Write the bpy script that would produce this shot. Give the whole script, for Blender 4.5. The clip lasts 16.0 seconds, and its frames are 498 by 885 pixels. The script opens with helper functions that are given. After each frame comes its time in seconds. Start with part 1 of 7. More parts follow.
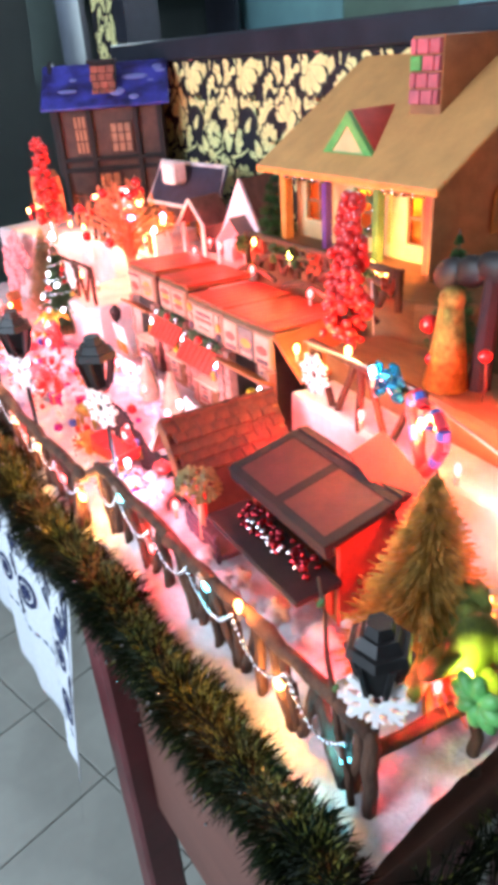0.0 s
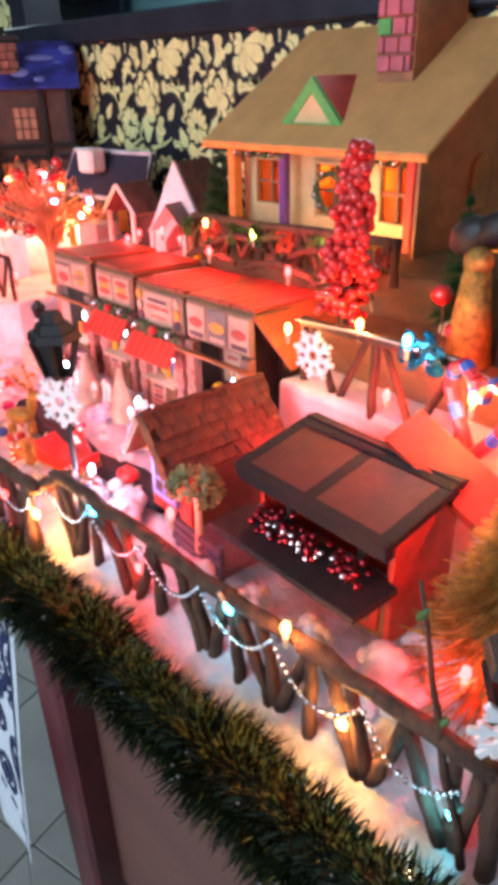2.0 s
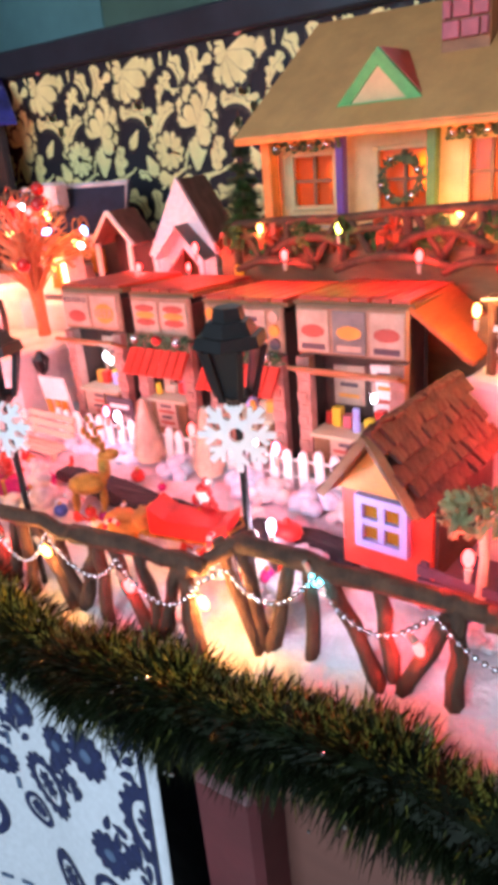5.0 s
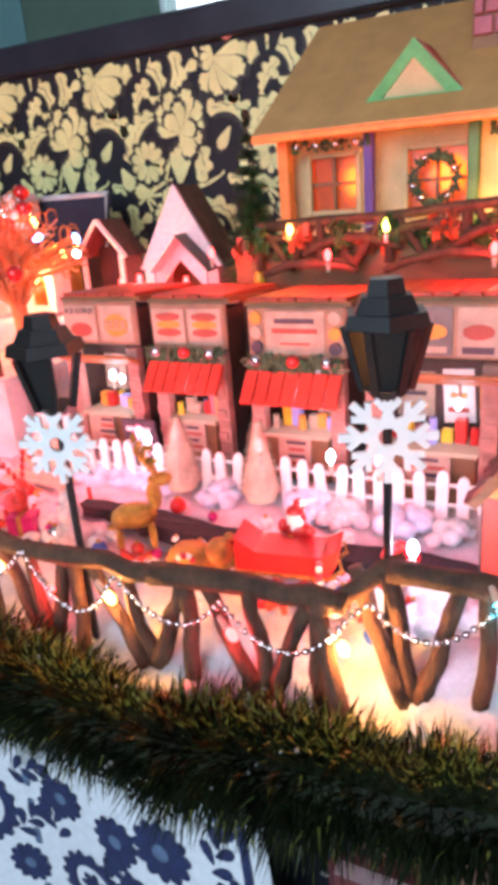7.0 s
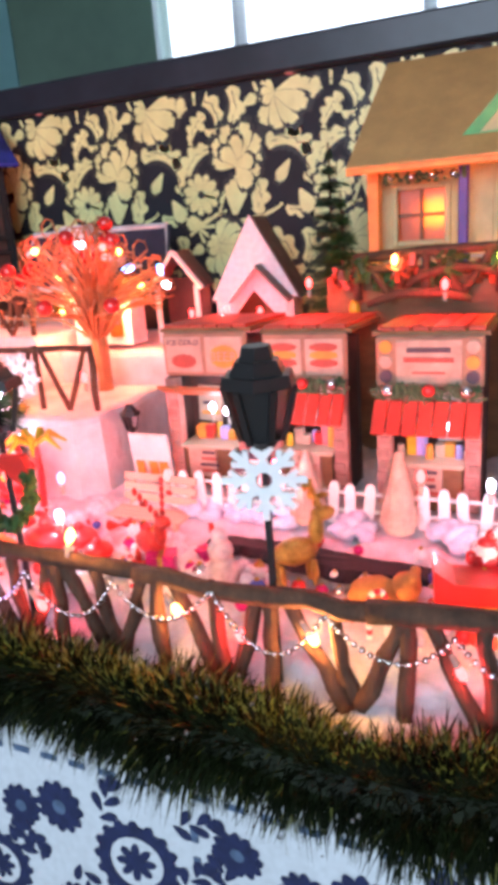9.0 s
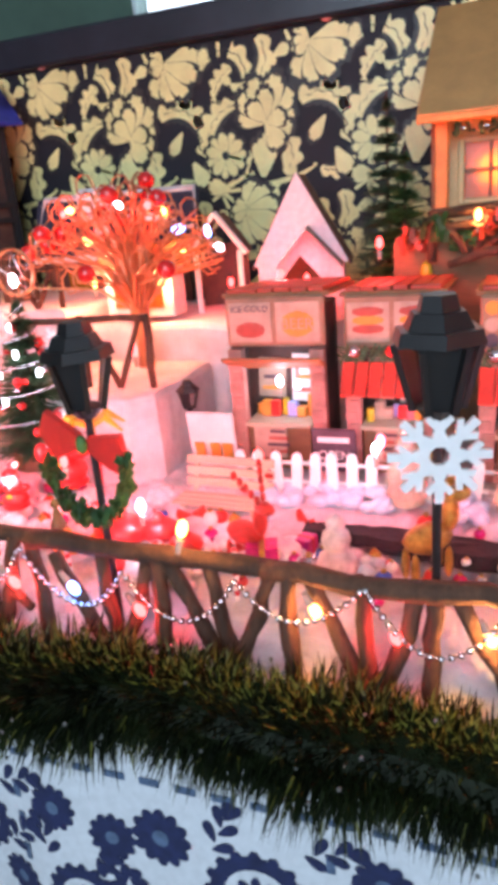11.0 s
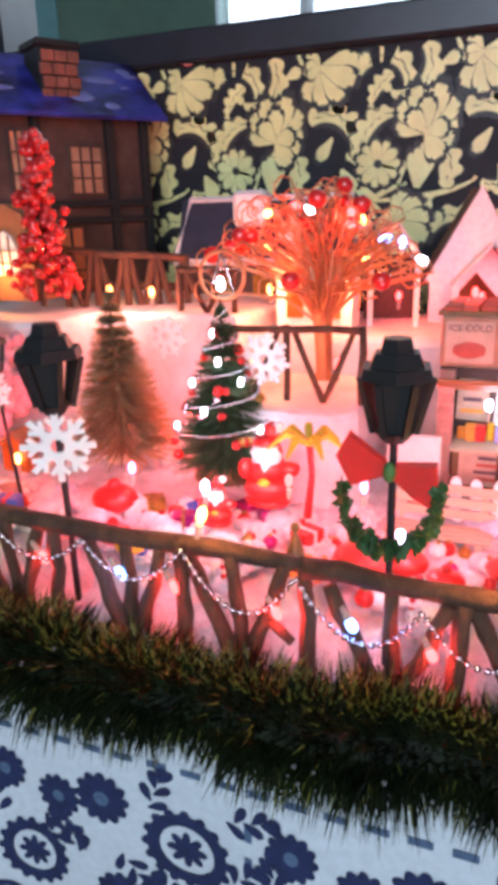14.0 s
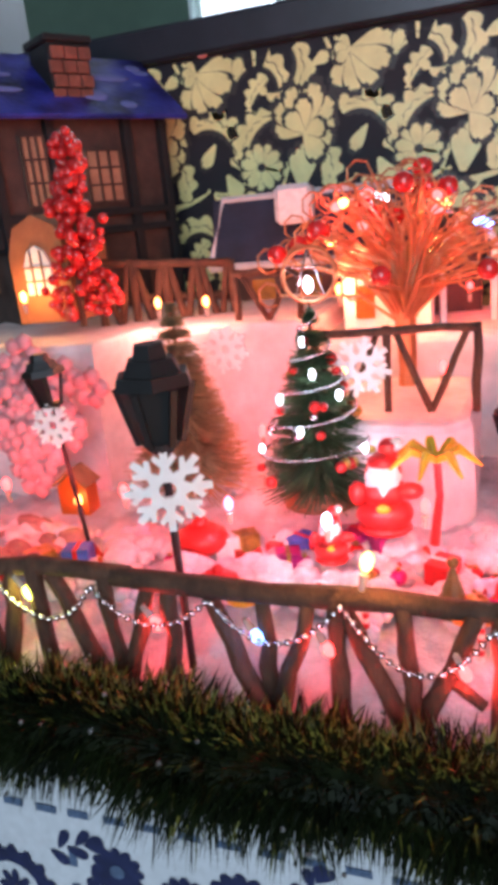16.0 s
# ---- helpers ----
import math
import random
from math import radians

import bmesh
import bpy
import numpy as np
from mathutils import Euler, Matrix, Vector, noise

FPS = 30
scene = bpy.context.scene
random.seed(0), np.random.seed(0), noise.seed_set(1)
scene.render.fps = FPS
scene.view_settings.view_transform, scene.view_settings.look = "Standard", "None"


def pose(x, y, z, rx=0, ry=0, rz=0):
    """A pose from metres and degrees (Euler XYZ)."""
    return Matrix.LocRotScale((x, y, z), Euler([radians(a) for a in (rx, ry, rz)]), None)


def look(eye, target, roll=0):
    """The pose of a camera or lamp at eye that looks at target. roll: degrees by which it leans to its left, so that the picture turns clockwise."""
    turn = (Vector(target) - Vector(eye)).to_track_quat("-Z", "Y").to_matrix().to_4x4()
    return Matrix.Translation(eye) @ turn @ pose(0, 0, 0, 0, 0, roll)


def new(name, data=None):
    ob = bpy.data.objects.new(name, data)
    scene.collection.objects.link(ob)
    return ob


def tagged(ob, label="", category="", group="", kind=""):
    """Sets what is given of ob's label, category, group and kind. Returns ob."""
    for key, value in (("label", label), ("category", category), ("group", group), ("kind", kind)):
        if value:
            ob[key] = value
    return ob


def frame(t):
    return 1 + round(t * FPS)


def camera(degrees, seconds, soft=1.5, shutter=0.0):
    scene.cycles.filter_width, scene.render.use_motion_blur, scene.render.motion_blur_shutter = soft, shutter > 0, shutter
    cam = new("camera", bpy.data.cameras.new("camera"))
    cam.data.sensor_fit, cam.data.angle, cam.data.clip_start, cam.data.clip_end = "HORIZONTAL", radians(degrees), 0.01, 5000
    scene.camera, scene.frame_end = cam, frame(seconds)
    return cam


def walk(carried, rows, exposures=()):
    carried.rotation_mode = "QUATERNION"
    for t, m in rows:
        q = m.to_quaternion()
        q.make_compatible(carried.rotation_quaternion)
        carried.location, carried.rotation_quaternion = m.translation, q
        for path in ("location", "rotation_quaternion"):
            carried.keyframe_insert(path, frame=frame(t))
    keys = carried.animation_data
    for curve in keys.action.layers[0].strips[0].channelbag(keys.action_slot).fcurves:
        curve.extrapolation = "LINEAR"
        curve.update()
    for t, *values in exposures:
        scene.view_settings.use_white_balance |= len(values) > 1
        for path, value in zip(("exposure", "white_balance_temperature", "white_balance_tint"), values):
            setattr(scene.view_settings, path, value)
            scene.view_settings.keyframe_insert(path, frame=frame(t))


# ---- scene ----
cam = camera(39.4, 16.0, soft=6.0)
PATH = [
    (0, (0.773, -0.92, 1.463), (-0.707, 0.008, 0.488), -4.1),
    (0.5, (0.765, -0.913, 1.459), (-0.719, 0.018, 0.494), -4.3),
    (1, (0.73, -0.92, 1.441), (-0.729, 0.033, 0.459), -3.4),
    (1.5, (0.677, -0.93, 1.422), (-0.716, 0.117, 0.439), -2.2),
    (2, (0.63, -0.957, 1.385), (-0.667, 0.25, 0.456), -1.4),
    (2.5, (0.569, -0.991, 1.361), (-0.689, 0.285, 0.475), -2.1),
    (3, (0.505, -0.998, 1.332), (-0.687, 0.353, 0.463), -2.0),
    (3.5, (0.449, -0.996, 1.311), (-0.686, 0.42, 0.47), -3.1),
    (4, (0.404, -0.999, 1.299), (-0.709, 0.439, 0.467), -4.0),
    (4.5, (0.372, -1.008, 1.299), (-0.683, 0.49, 0.496), -4.6),
    (5, (0.325, -1.022, 1.291), (-0.754, 0.475, 0.521), -5.2),
    (5.2, (0.312, -1.031, 1.284), (-0.757, 0.471, 0.509), -4.7),
    (7.3, (0.138, -1.027, 1.249), (-0.729, 0.651, 0.591), -4.8),
    (7.5, (0.118, -1.042, 1.255), (-0.747, 0.643, 0.611), -4.9),
    (8, (0.063, -1.083, 1.262), (-0.804, 0.605, 0.628), -5.1),
    (8.5, (0.031, -1.091, 1.261), (-0.775, 0.64, 0.667), -4.8),
    (9, (0.017, -1.081, 1.259), (-0.772, 0.653, 0.65), -4.6),
    (9.2, (0.01, -1.072, 1.26), (-0.835, 0.633, 0.646), -4.6),
    (11.3, (-0.138, -1.061, 1.238), (-0.814, 0.702, 0.576), -5.0),
    (11.5, (-0.154, -1.068, 1.241), (-0.848, 0.688, 0.583), -5.0),
    (12, (-0.201, -1.091, 1.242), (-0.909, 0.658, 0.578), -4.1),
    (12.5, (-0.241, -1.103, 1.246), (-0.914, 0.662, 0.589), -3.2),
    (13, (-0.277, -1.115, 1.248), (-0.924, 0.664, 0.604), -3.4),
    (13.5, (-0.286, -1.105, 1.25), (-0.935, 0.674, 0.607), -3.3),
    (14, (-0.304, -1.088, 1.249), (-1.009, 0.671, 0.608), -1.8),
    (14.5, (-0.31, -1.081, 1.247), (-1.007, 0.685, 0.617), -1.7),
    (15, (-0.363, -1.069, 1.245), (-0.973, 0.73, 0.619), -2.5),
    (15.5, (-0.407, -1.064, 1.242), (-0.985, 0.736, 0.588), -4.0),
    (16, (-0.428, -1.045, 1.242), (-1.08, 0.74, 0.618), -5.7),
]
walk(cam, [(t, look(eye, target, roll)) for t, eye, target, roll in PATH],
     exposures=((0.0, 1.12), (0.5, 0.82), (1.0, 0.68), (2.0, 0.4), (3.5, 0.34), (5.0, 0.37), (7.3, 0.38), (9.0, 0.36), (11.3, 0.22), (13.0, 0.14), (14.5, 0.08), (16.0, -0.06)))

# ---- light ----
world = bpy.data.worlds.new("world")
scene.world = world
world.use_nodes = True
world.node_tree.nodes["Background"].inputs[0].default_value = (0.55, 0.7, 1.0, 1)
world.node_tree.nodes["Background"].inputs[1].default_value = 0.02
GLOW = 1.0


def lamp(name, kind, m, energy, colour, size=0.0, size_y=0.0):
    data = bpy.data.lights.new(name, kind)
    data.energy, data.color = energy, colour
    if kind == "AREA":
        data.shape, data.size, data.size_y = "RECTANGLE", size, size_y
    else:
        data.shadow_soft_size = size
    ob = new(name, data)
    ob.matrix_world = m
    return ob


# daylight from the window behind the camera and from the curtained window of the back room
lamp("window_daylight", "AREA", look((0.0, -2.6, 1.75), (-0.25, 0, 1.05)), 47, (0.66, 0.82, 1.0), 1.6, 1.2)
lamp("curtain_daylight", "AREA", look((-0.3, 1.45, 2.35), (-0.3, -1.0, 1.0)), 16, (0.8, 0.9, 1.0), 2.2, 0.9)
# added fill without a window of its own, brightens the back room's teal wall
lamp("side_window_daylight", "AREA", look((-3.1, 0.35, 1.9), (-1.6, 1.65, 1.8)), 14, (0.7, 0.9, 1.0), 0.8, 1.0)

# ---- materials ----
MATS = {}


def mat(name, colour, rough=0.6, metal=0.0, vary=0.25, grain=60.0, bump=0.15, emit=0.0, trans=0.0, coat=0.0, alpha=1.0, per=0.0, stretch=(1, 1, 1), second=None, subsurf=0.0):
    if name in MATS:
        return MATS[name]
    m = bpy.data.materials.new(name)
    m.use_nodes = True
    nt = m.node_tree
    p = nt.nodes["Principled BSDF"]
    p.inputs["Roughness"].default_value = rough
    p.inputs["Metallic"].default_value = metal
    p.inputs["Transmission Weight"].default_value = trans
    p.inputs["Coat Weight"].default_value = coat
    p.inputs["Alpha"].default_value = alpha
    co = nt.nodes.new("ShaderNodeTexCoord")
    mp = nt.nodes.new("ShaderNodeMapping")
    mp.inputs["Scale"].default_value = stretch
    nt.links.new(co.outputs["Object"], mp.inputs["Vector"])
    fine = nt.nodes.new("ShaderNodeTexNoise")
    fine.inputs["Scale"].default_value, fine.inputs["Detail"].default_value = grain * 6, 4
    wide = nt.nodes.new("ShaderNodeTexNoise")
    wide.inputs["Scale"].default_value, wide.inputs["Detail"].default_value = grain, 3
    for n in (fine, wide):
        nt.links.new(mp.outputs[0], n.inputs["Vector"])
    ramp = nt.nodes.new("ShaderNodeValToRGB")
    dark = [c * (1 - vary) for c in colour]
    light = second or [min(1, c * (1 + vary * 0.6)) for c in colour]
    ramp.color_ramp.elements[0].position, ramp.color_ramp.elements[1].position = 0.3, 0.7
    ramp.color_ramp.elements[0].color = (*dark, 1)
    ramp.color_ramp.elements[1].color = (*light, 1)
    nt.links.new(wide.outputs["Fac"], ramp.inputs[0])
    mix = nt.nodes.new("ShaderNodeMix")
    mix.data_type, mix.blend_type = "RGBA", "MULTIPLY"
    mix.inputs[0].default_value = vary
    nt.links.new(ramp.outputs[0], mix.inputs[6])
    nt.links.new(fine.outputs["Fac"], mix.inputs[7])
    last = mix.outputs[2]
    if per:
        info = nt.nodes.new("ShaderNodeObjectInfo")
        isl = nt.nodes.new("ShaderNodeNewGeometry")
        add = nt.nodes.new("ShaderNodeMath")
        nt.links.new(info.outputs["Random"], add.inputs[0])
        nt.links.new(isl.outputs["Random Per Island"], add.inputs[1])
        rng = nt.nodes.new("ShaderNodeMapRange")
        rng.inputs[2].default_value = 2.0
        rng.inputs[3].default_value, rng.inputs[4].default_value = 1 - per, 1 + per * 0.5
        nt.links.new(add.outputs[0], rng.inputs[0])
        hsv = nt.nodes.new("ShaderNodeHueSaturation")
        nt.links.new(rng.outputs[0], hsv.inputs["Value"])
        nt.links.new(last, hsv.inputs["Color"])
        last = hsv.outputs[0]
    nt.links.new(last, p.inputs["Base Color"])
    if bump:
        b = nt.nodes.new("ShaderNodeBump")
        b.inputs["Strength"].default_value, b.inputs["Distance"].default_value = bump, 0.002
        nt.links.new(fine.outputs["Fac"], b.inputs["Height"])
        nt.links.new(b.outputs[0], p.inputs["Normal"])
    if emit:
        p.inputs["Emission Color"].default_value = (*colour, 1)
        p.inputs["Emission Strength"].default_value = emit
    if subsurf:
        p.inputs["Subsurface Weight"].default_value = subsurf
        p.inputs["Subsurface Radius"].default_value = (0.01, 0.008, 0.008)
    MATS[name] = m
    return m


SNOW = mat("cotton_snow", (0.68, 0.64, 0.66), 0.95, vary=0.22, grain=40, bump=1.0)
FOAM = mat("painted_foam", (0.74, 0.68, 0.69), 0.85, vary=0.25, grain=18, bump=0.7)
TWIG = mat("brown_twig", (0.12, 0.05, 0.026), 0.85, vary=0.5, grain=70, bump=0.8, stretch=(1, 1, 0.3), per=0.3)
BLACK = mat("black_plastic", (0.006, 0.005, 0.006), 0.55, vary=0.3, grain=80, bump=0.1)
BLACKW = mat("black_wood", (0.009, 0.008, 0.011), 0.8, vary=0.5, grain=60, bump=0.4, per=0.2)
WHITE = mat("white_paint", (0.8, 0.8, 0.8), 0.6, vary=0.1, grain=60, bump=0.2)
STEEL = mat("silver_bead", (0.75, 0.75, 0.78), 0.15, metal=1.0, vary=0.1, grain=60, bump=0)
REDP = mat("red_paint", (0.62, 0.05, 0.03), 0.5, vary=0.25, grain=50, bump=0.3)
ORANGE = mat("orange_paint", (0.75, 0.28, 0.06), 0.55, vary=0.2, grain=50, bump=0.3)
BRICKRED = mat("shingle_red", (0.13, 0.028, 0.018), 0.7, vary=0.5, grain=60, bump=0.8, per=0.6)
PURPLE = mat("purple_paint", (0.13, 0.05, 0.3), 0.5, vary=0.2, grain=50)
GREENP = mat("green_paint", (0.12, 0.4, 0.1), 0.5, vary=0.25, grain=60)
GREEND = mat("dark_green_paint", (0.1, 0.2, 0.06), 0.5, vary=0.25, grain=60)
CREAM = mat("cream_wall", (0.66, 0.48, 0.24), 0.65, vary=0.15, grain=40)
TANROOF = mat("tan_card_roof", (0.62, 0.3, 0.1), 0.7, vary=0.15, grain=30, bump=0.3)
PINKBRICK = mat("pink_brick", (0.55, 0.12, 0.15), 0.6, vary=0.2, grain=60, per=0.3)
RUST = mat("rust_brown_wall", (0.42, 0.15, 0.06), 0.6, vary=0.25, grain=40)
GREY = mat("grey_card", (0.19, 0.17, 0.16), 0.7, vary=0.3, grain=50)
PINKW = mat("glitter_white_card", (0.78, 0.7, 0.72), 0.6, vary=0.15, grain=120, bump=0.5)
ROOFBLUE = mat("blue_violet_roof", (0.012, 0.011, 0.13), 0.3, vary=0.6, grain=24, bump=0.5, second=(0.06, 0.07, 0.5))
DARKW = mat("dark_brown_wall", (0.07, 0.035, 0.028), 0.7, vary=0.4, grain=40, bump=0.4)
NAVY = mat("navy_roof", (0.02, 0.022, 0.05), 0.7, vary=0.3, grain=40)
WOODL = mat("pale_wood", (0.62, 0.5, 0.36), 0.6, vary=0.2, grain=40, bump=0.3, stretch=(0.2, 1, 1), per=0.2)
PLY = mat("plywood", (0.17, 0.075, 0.05), 0.65, vary=0.2, grain=14, bump=0.2, stretch=(0.2, 1, 1))
MAROON = mat("maroon_table_paint", (0.13, 0.025, 0.03), 0.45, vary=0.3, grain=14, bump=0.15)
LEAF = mat("green_leaf", (0.05, 0.14, 0.03), 0.6, vary=0.5, grain=60, per=0.4)
BOTTLE = mat("bottle_brush_green", (0.09, 0.16, 0.07), 0.7, vary=0.4, grain=60, per=0.5)
FROST = mat("frosted_brush", (0.7, 0.58, 0.44), 0.8, vary=0.3, grain=60, per=0.4)
BERRY = mat("red_berry", (0.55, 0.015, 0.015), 0.25, vary=0.25, grain=50, bump=0.05, coat=0.6, per=0.25)
WIRE = mat("copper_wire", (0.6, 0.25, 0.12), 0.35, metal=0.6, vary=0.2, grain=60, bump=0.1)
GOLD = mat("gold_glitter", (0.65, 0.4, 0.1), 0.3, metal=0.8, vary=0.5, grain=120, bump=1.0)
ORPANE = mat("orange_cellophane", (0.65, 0.17, 0.02), 0.3, vary=0.2, grain=40, trans=0.6, bump=0.1)
GLASS = mat("clear_glass", (0.9, 0.95, 1.0), 0.05, vary=0, trans=0.95, bump=0)
BROWN = mat("brown_wood", (0.25, 0.12, 0.05), 0.65, vary=0.35, grain=40, bump=0.4, stretch=(0.3, 1, 1), per=0.2)
BLUEP = mat("blue_paint", (0.05, 0.12, 0.5), 0.5, vary=0.2, grain=60)
LAV = mat("lavender_paint", (0.33, 0.33, 0.7), 0.5, vary=0.1, grain=60)
MAG = mat("magenta_foil", (0.6, 0.03, 0.25), 0.3, metal=0.5, vary=0.4, grain=90)
SKIN = mat("painted_resin_pale", (0.8, 0.62, 0.55), 0.5, vary=0.1, grain=60)
REDR = mat("painted_resin_red", (0.6, 0.02, 0.02), 0.35, vary=0.2, grain=60, coat=0.3)
YEL = mat("yellow_plastic", (0.7, 0.45, 0.03), 0.4, vary=0.2, grain=60)
CANDY = mat("candy_red", (0.65, 0.03, 0.05), 0.3, vary=0.1, grain=60, coat=0.5)
TEALW = mat("teal_wall_paint", (0.16, 0.33, 0.36), 0.7, vary=0.15, grain=3, bump=0.1)
GREENW = mat("green_wall_paint", (0.09, 0.16, 0.12), 0.6, vary=0.2, grain=3, bump=0.1)
LEDGE = mat("dark_painted_trim", (0.025, 0.028, 0.04), 0.35, vary=0.3, grain=12, bump=0.1)
WALLP = mat("black_wallpaper", (0.009, 0.008, 0.016), 0.7, vary=0.3, grain=20, bump=0.15)
PRINT = mat("gold_print", (0.86, 0.80, 0.36), 0.4, metal=0.0, vary=0.15, grain=30, bump=0.1, second=(0.9, 0.85, 0.4))
PRINT2 = mat("dark_gold_print", (0.035, 0.03, 0.028), 0.5, metal=0.0, vary=0.2, grain=30, bump=0.1)
CLOTH = mat("white_cotton_cloth", (0.6, 0.63, 0.67), 0.9, vary=0.08, grain=150, bump=0.4)
INDIGO = mat("indigo_print", (0.014, 0.022, 0.085), 0.9, vary=0.3, grain=120, bump=0.3)
INDIGO2 = mat("faded_indigo_print", (0.09, 0.14, 0.24), 0.9, vary=0.3, grain=120, bump=0.3)
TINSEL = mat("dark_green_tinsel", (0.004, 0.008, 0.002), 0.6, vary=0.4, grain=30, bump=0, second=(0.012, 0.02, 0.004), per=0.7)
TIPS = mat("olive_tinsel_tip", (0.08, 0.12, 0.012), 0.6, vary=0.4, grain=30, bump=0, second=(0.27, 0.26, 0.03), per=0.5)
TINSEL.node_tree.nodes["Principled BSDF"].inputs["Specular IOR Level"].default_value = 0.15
TILE = mat("pale_floor_tile", (0.36, 0.36, 0.32), 0.35, vary=0.15, grain=6, bump=0.05, per=0.12)
GROUT = mat("floor_grout", (0.2, 0.19, 0.17), 0.8, vary=0.2, grain=40)
PLASTER = mat("room_plaster", (0.4, 0.42, 0.42), 0.8, vary=0.1, grain=4)
PAPER = mat("printed_card", (0.36, 0.19, 0.12), 0.6, vary=0.25, grain=40, bump=0.1)
PAPERW = mat("white_printed_card", (0.75, 0.7, 0.68), 0.6, vary=0.12, grain=50, bump=0.1)
INKR = mat("red_brown_ink", (0.4, 0.07, 0.05), 0.6, vary=0.2, grain=60)
INKD = mat("dark_ink", (0.08, 0.05, 0.07), 0.6, vary=0.2, grain=60)
INKO = mat("orange_ink", (0.7, 0.28, 0.04), 0.6, vary=0.2, grain=60)
SIGNW = mat("aged_sign_print", (0.48, 0.34, 0.26), 0.6, vary=0.25, grain=60, bump=0.1)
BRICKP = mat("small_brick_pillar", (0.5, 0.24, 0.2), 0.75, vary=0.35, grain=50, bump=0.5, per=0.3)


def glow(name, colour, strength):
    if name in MATS:
        return MATS[name]
    m = bpy.data.materials.new(name)
    m.use_nodes = True
    nt = m.node_tree
    p = nt.nodes["Principled BSDF"]
    p.inputs["Base Color"].default_value = (*colour, 1)
    p.inputs["Roughness"].default_value = 0.2
    p.inputs["Emission Color"].default_value = (*colour, 1)
    p.inputs["Emission Strength"].default_value = strength
    MATS[name] = m
    return m


# ---- mesh helpers ----
def xf(loc=(0, 0, 0), rot=(0, 0, 0), s=(1, 1, 1)):
    return Matrix.LocRotScale(loc, Euler([radians(a) for a in rot]), s)


def box(bm, c, s, rot=(0, 0, 0), bev=0.0):
    r = bmesh.ops.create_cube(bm, size=1, matrix=xf(c, rot, s))
    if bev:
        es = {e for v in r["verts"] for e in v.link_edges}
        bmesh.ops.bevel(bm, geom=list(es), offset=bev, segments=1, affect="EDGES")
    return bm


def ball(bm, c, r, sub=1, s=(1, 1, 1), rot=(0, 0, 0)):
    bmesh.ops.create_icosphere(bm, subdivisions=sub, radius=r, matrix=xf(c, rot, s))
    return bm


def frustum(bm, c, r1, r2, h, n=12, rot=(0, 0, 0)):
    """A cone or cylinder that stands on c."""
    bmesh.ops.create_cone(bm, cap_ends=True, segments=n, radius1=r1, radius2=max(r2, 1e-5), depth=h, matrix=xf(c, rot) @ Matrix.Translation((0, 0, h / 2)))
    return bm


def tube(bm, pts, radii, n=6):
    pts = [Vector(p) for p in pts]
    if not hasattr(radii, "__len__"):
        radii = [radii] * len(pts)
    rings = []
    up = Vector((0.31, 0.17, 0.93))
    for i, p in enumerate(pts):
        d = (pts[min(i + 1, len(pts) - 1)] - pts[max(i - 1, 0)]).normalized()
        a = d.cross(up)
        if a.length < 0.05:
            a = d.cross(Vector((1, 0, 0)))
        a.normalize()
        b = d.cross(a)
        rings.append([bm.verts.new(p + (a * math.cos(k * math.tau / n) + b * math.sin(k * math.tau / n)) * radii[i]) for k in range(n)])
    for r, q in zip(rings, rings[1:]):
        for k in range(n):
            bm.faces.new((r[k], r[(k + 1) % n], q[(k + 1) % n], q[k]))
    bm.faces.new(rings[0][::-1])
    bm.faces.new(rings[-1])
    return bm


def prism(bm, outline, d, m=None):
    """The outline, points in x and z, pulled from y = 0 to y = d."""
    m = m or Matrix()
    a = [bm.verts.new(m @ Vector((x, 0, z))) for x, z in outline]
    b = [bm.verts.new(m @ Vector((x, d, z))) for x, z in outline]
    bm.faces.new(a)
    bm.faces.new(b[::-1])
    for i in range(len(a)):
        j = (i + 1) % len(a)
        bm.faces.new((a[j], a[i], b[i], b[j]))
    return bm


def fresh():
    return bmesh.new()


def part(name, bm, material, parent, label="", smooth=False):
    bmesh.ops.recalc_face_normals(bm, faces=bm.faces)
    me = bpy.data.meshes.new(name)
    bm.to_mesh(me)
    bm.free()
    me.materials.append(material)
    if smooth:
        for p in me.polygons:
            p.use_smooth = True
    ob = new(name, me)
    if parent is not None:
        ob.parent = parent
    if label:
        ob["label"] = label
    return ob


def solo(name, bm, material, m, label, category, group="", kind="", smooth=False):
    ob = part(name, bm, material, None, smooth=smooth)
    ob.matrix_world = m
    return tagged(ob, label, category, group, kind)


def thing(name, m, label, category, group="", kind=""):
    ob = new(name)
    ob.empty_display_size = 0.02
    ob.matrix_world = m
    return tagged(ob, label, category, group, kind)


# the village is drawn on a plan of its own; lay() sets a point of that plan on the table
def lay(p):
    x, y, z = p
    return Vector((0.097 + 1.071 * x + 0.117 * y - 0.071 * z + 0.1 * x * x + 0.051 * y * y + 0.257 * x * y,
                   -0.397 - 0.069 * x + 0.967 * y + 0.252 * z - 0.063 * x * x + 0.004 * y * y + 0.024 * x * y,
                   0.138 + 0.051 * x - 0.182 * y + 0.918 * z + 0.028 * x * x + 0.022 * y * y + 0.036 * x * y))


def on(loc, rot=(0, 0, 0), s=(1, 1, 1)):
    return xf(lay(loc), rot, s)


def laid(bm):
    for v in bm.verts:
        v.co = lay(v.co)
    return bm


# the plan's line of the front fence and the height of the snow behind it
def front(x):
    return -0.556 + max(0.0, x + 0.1) * 0.085


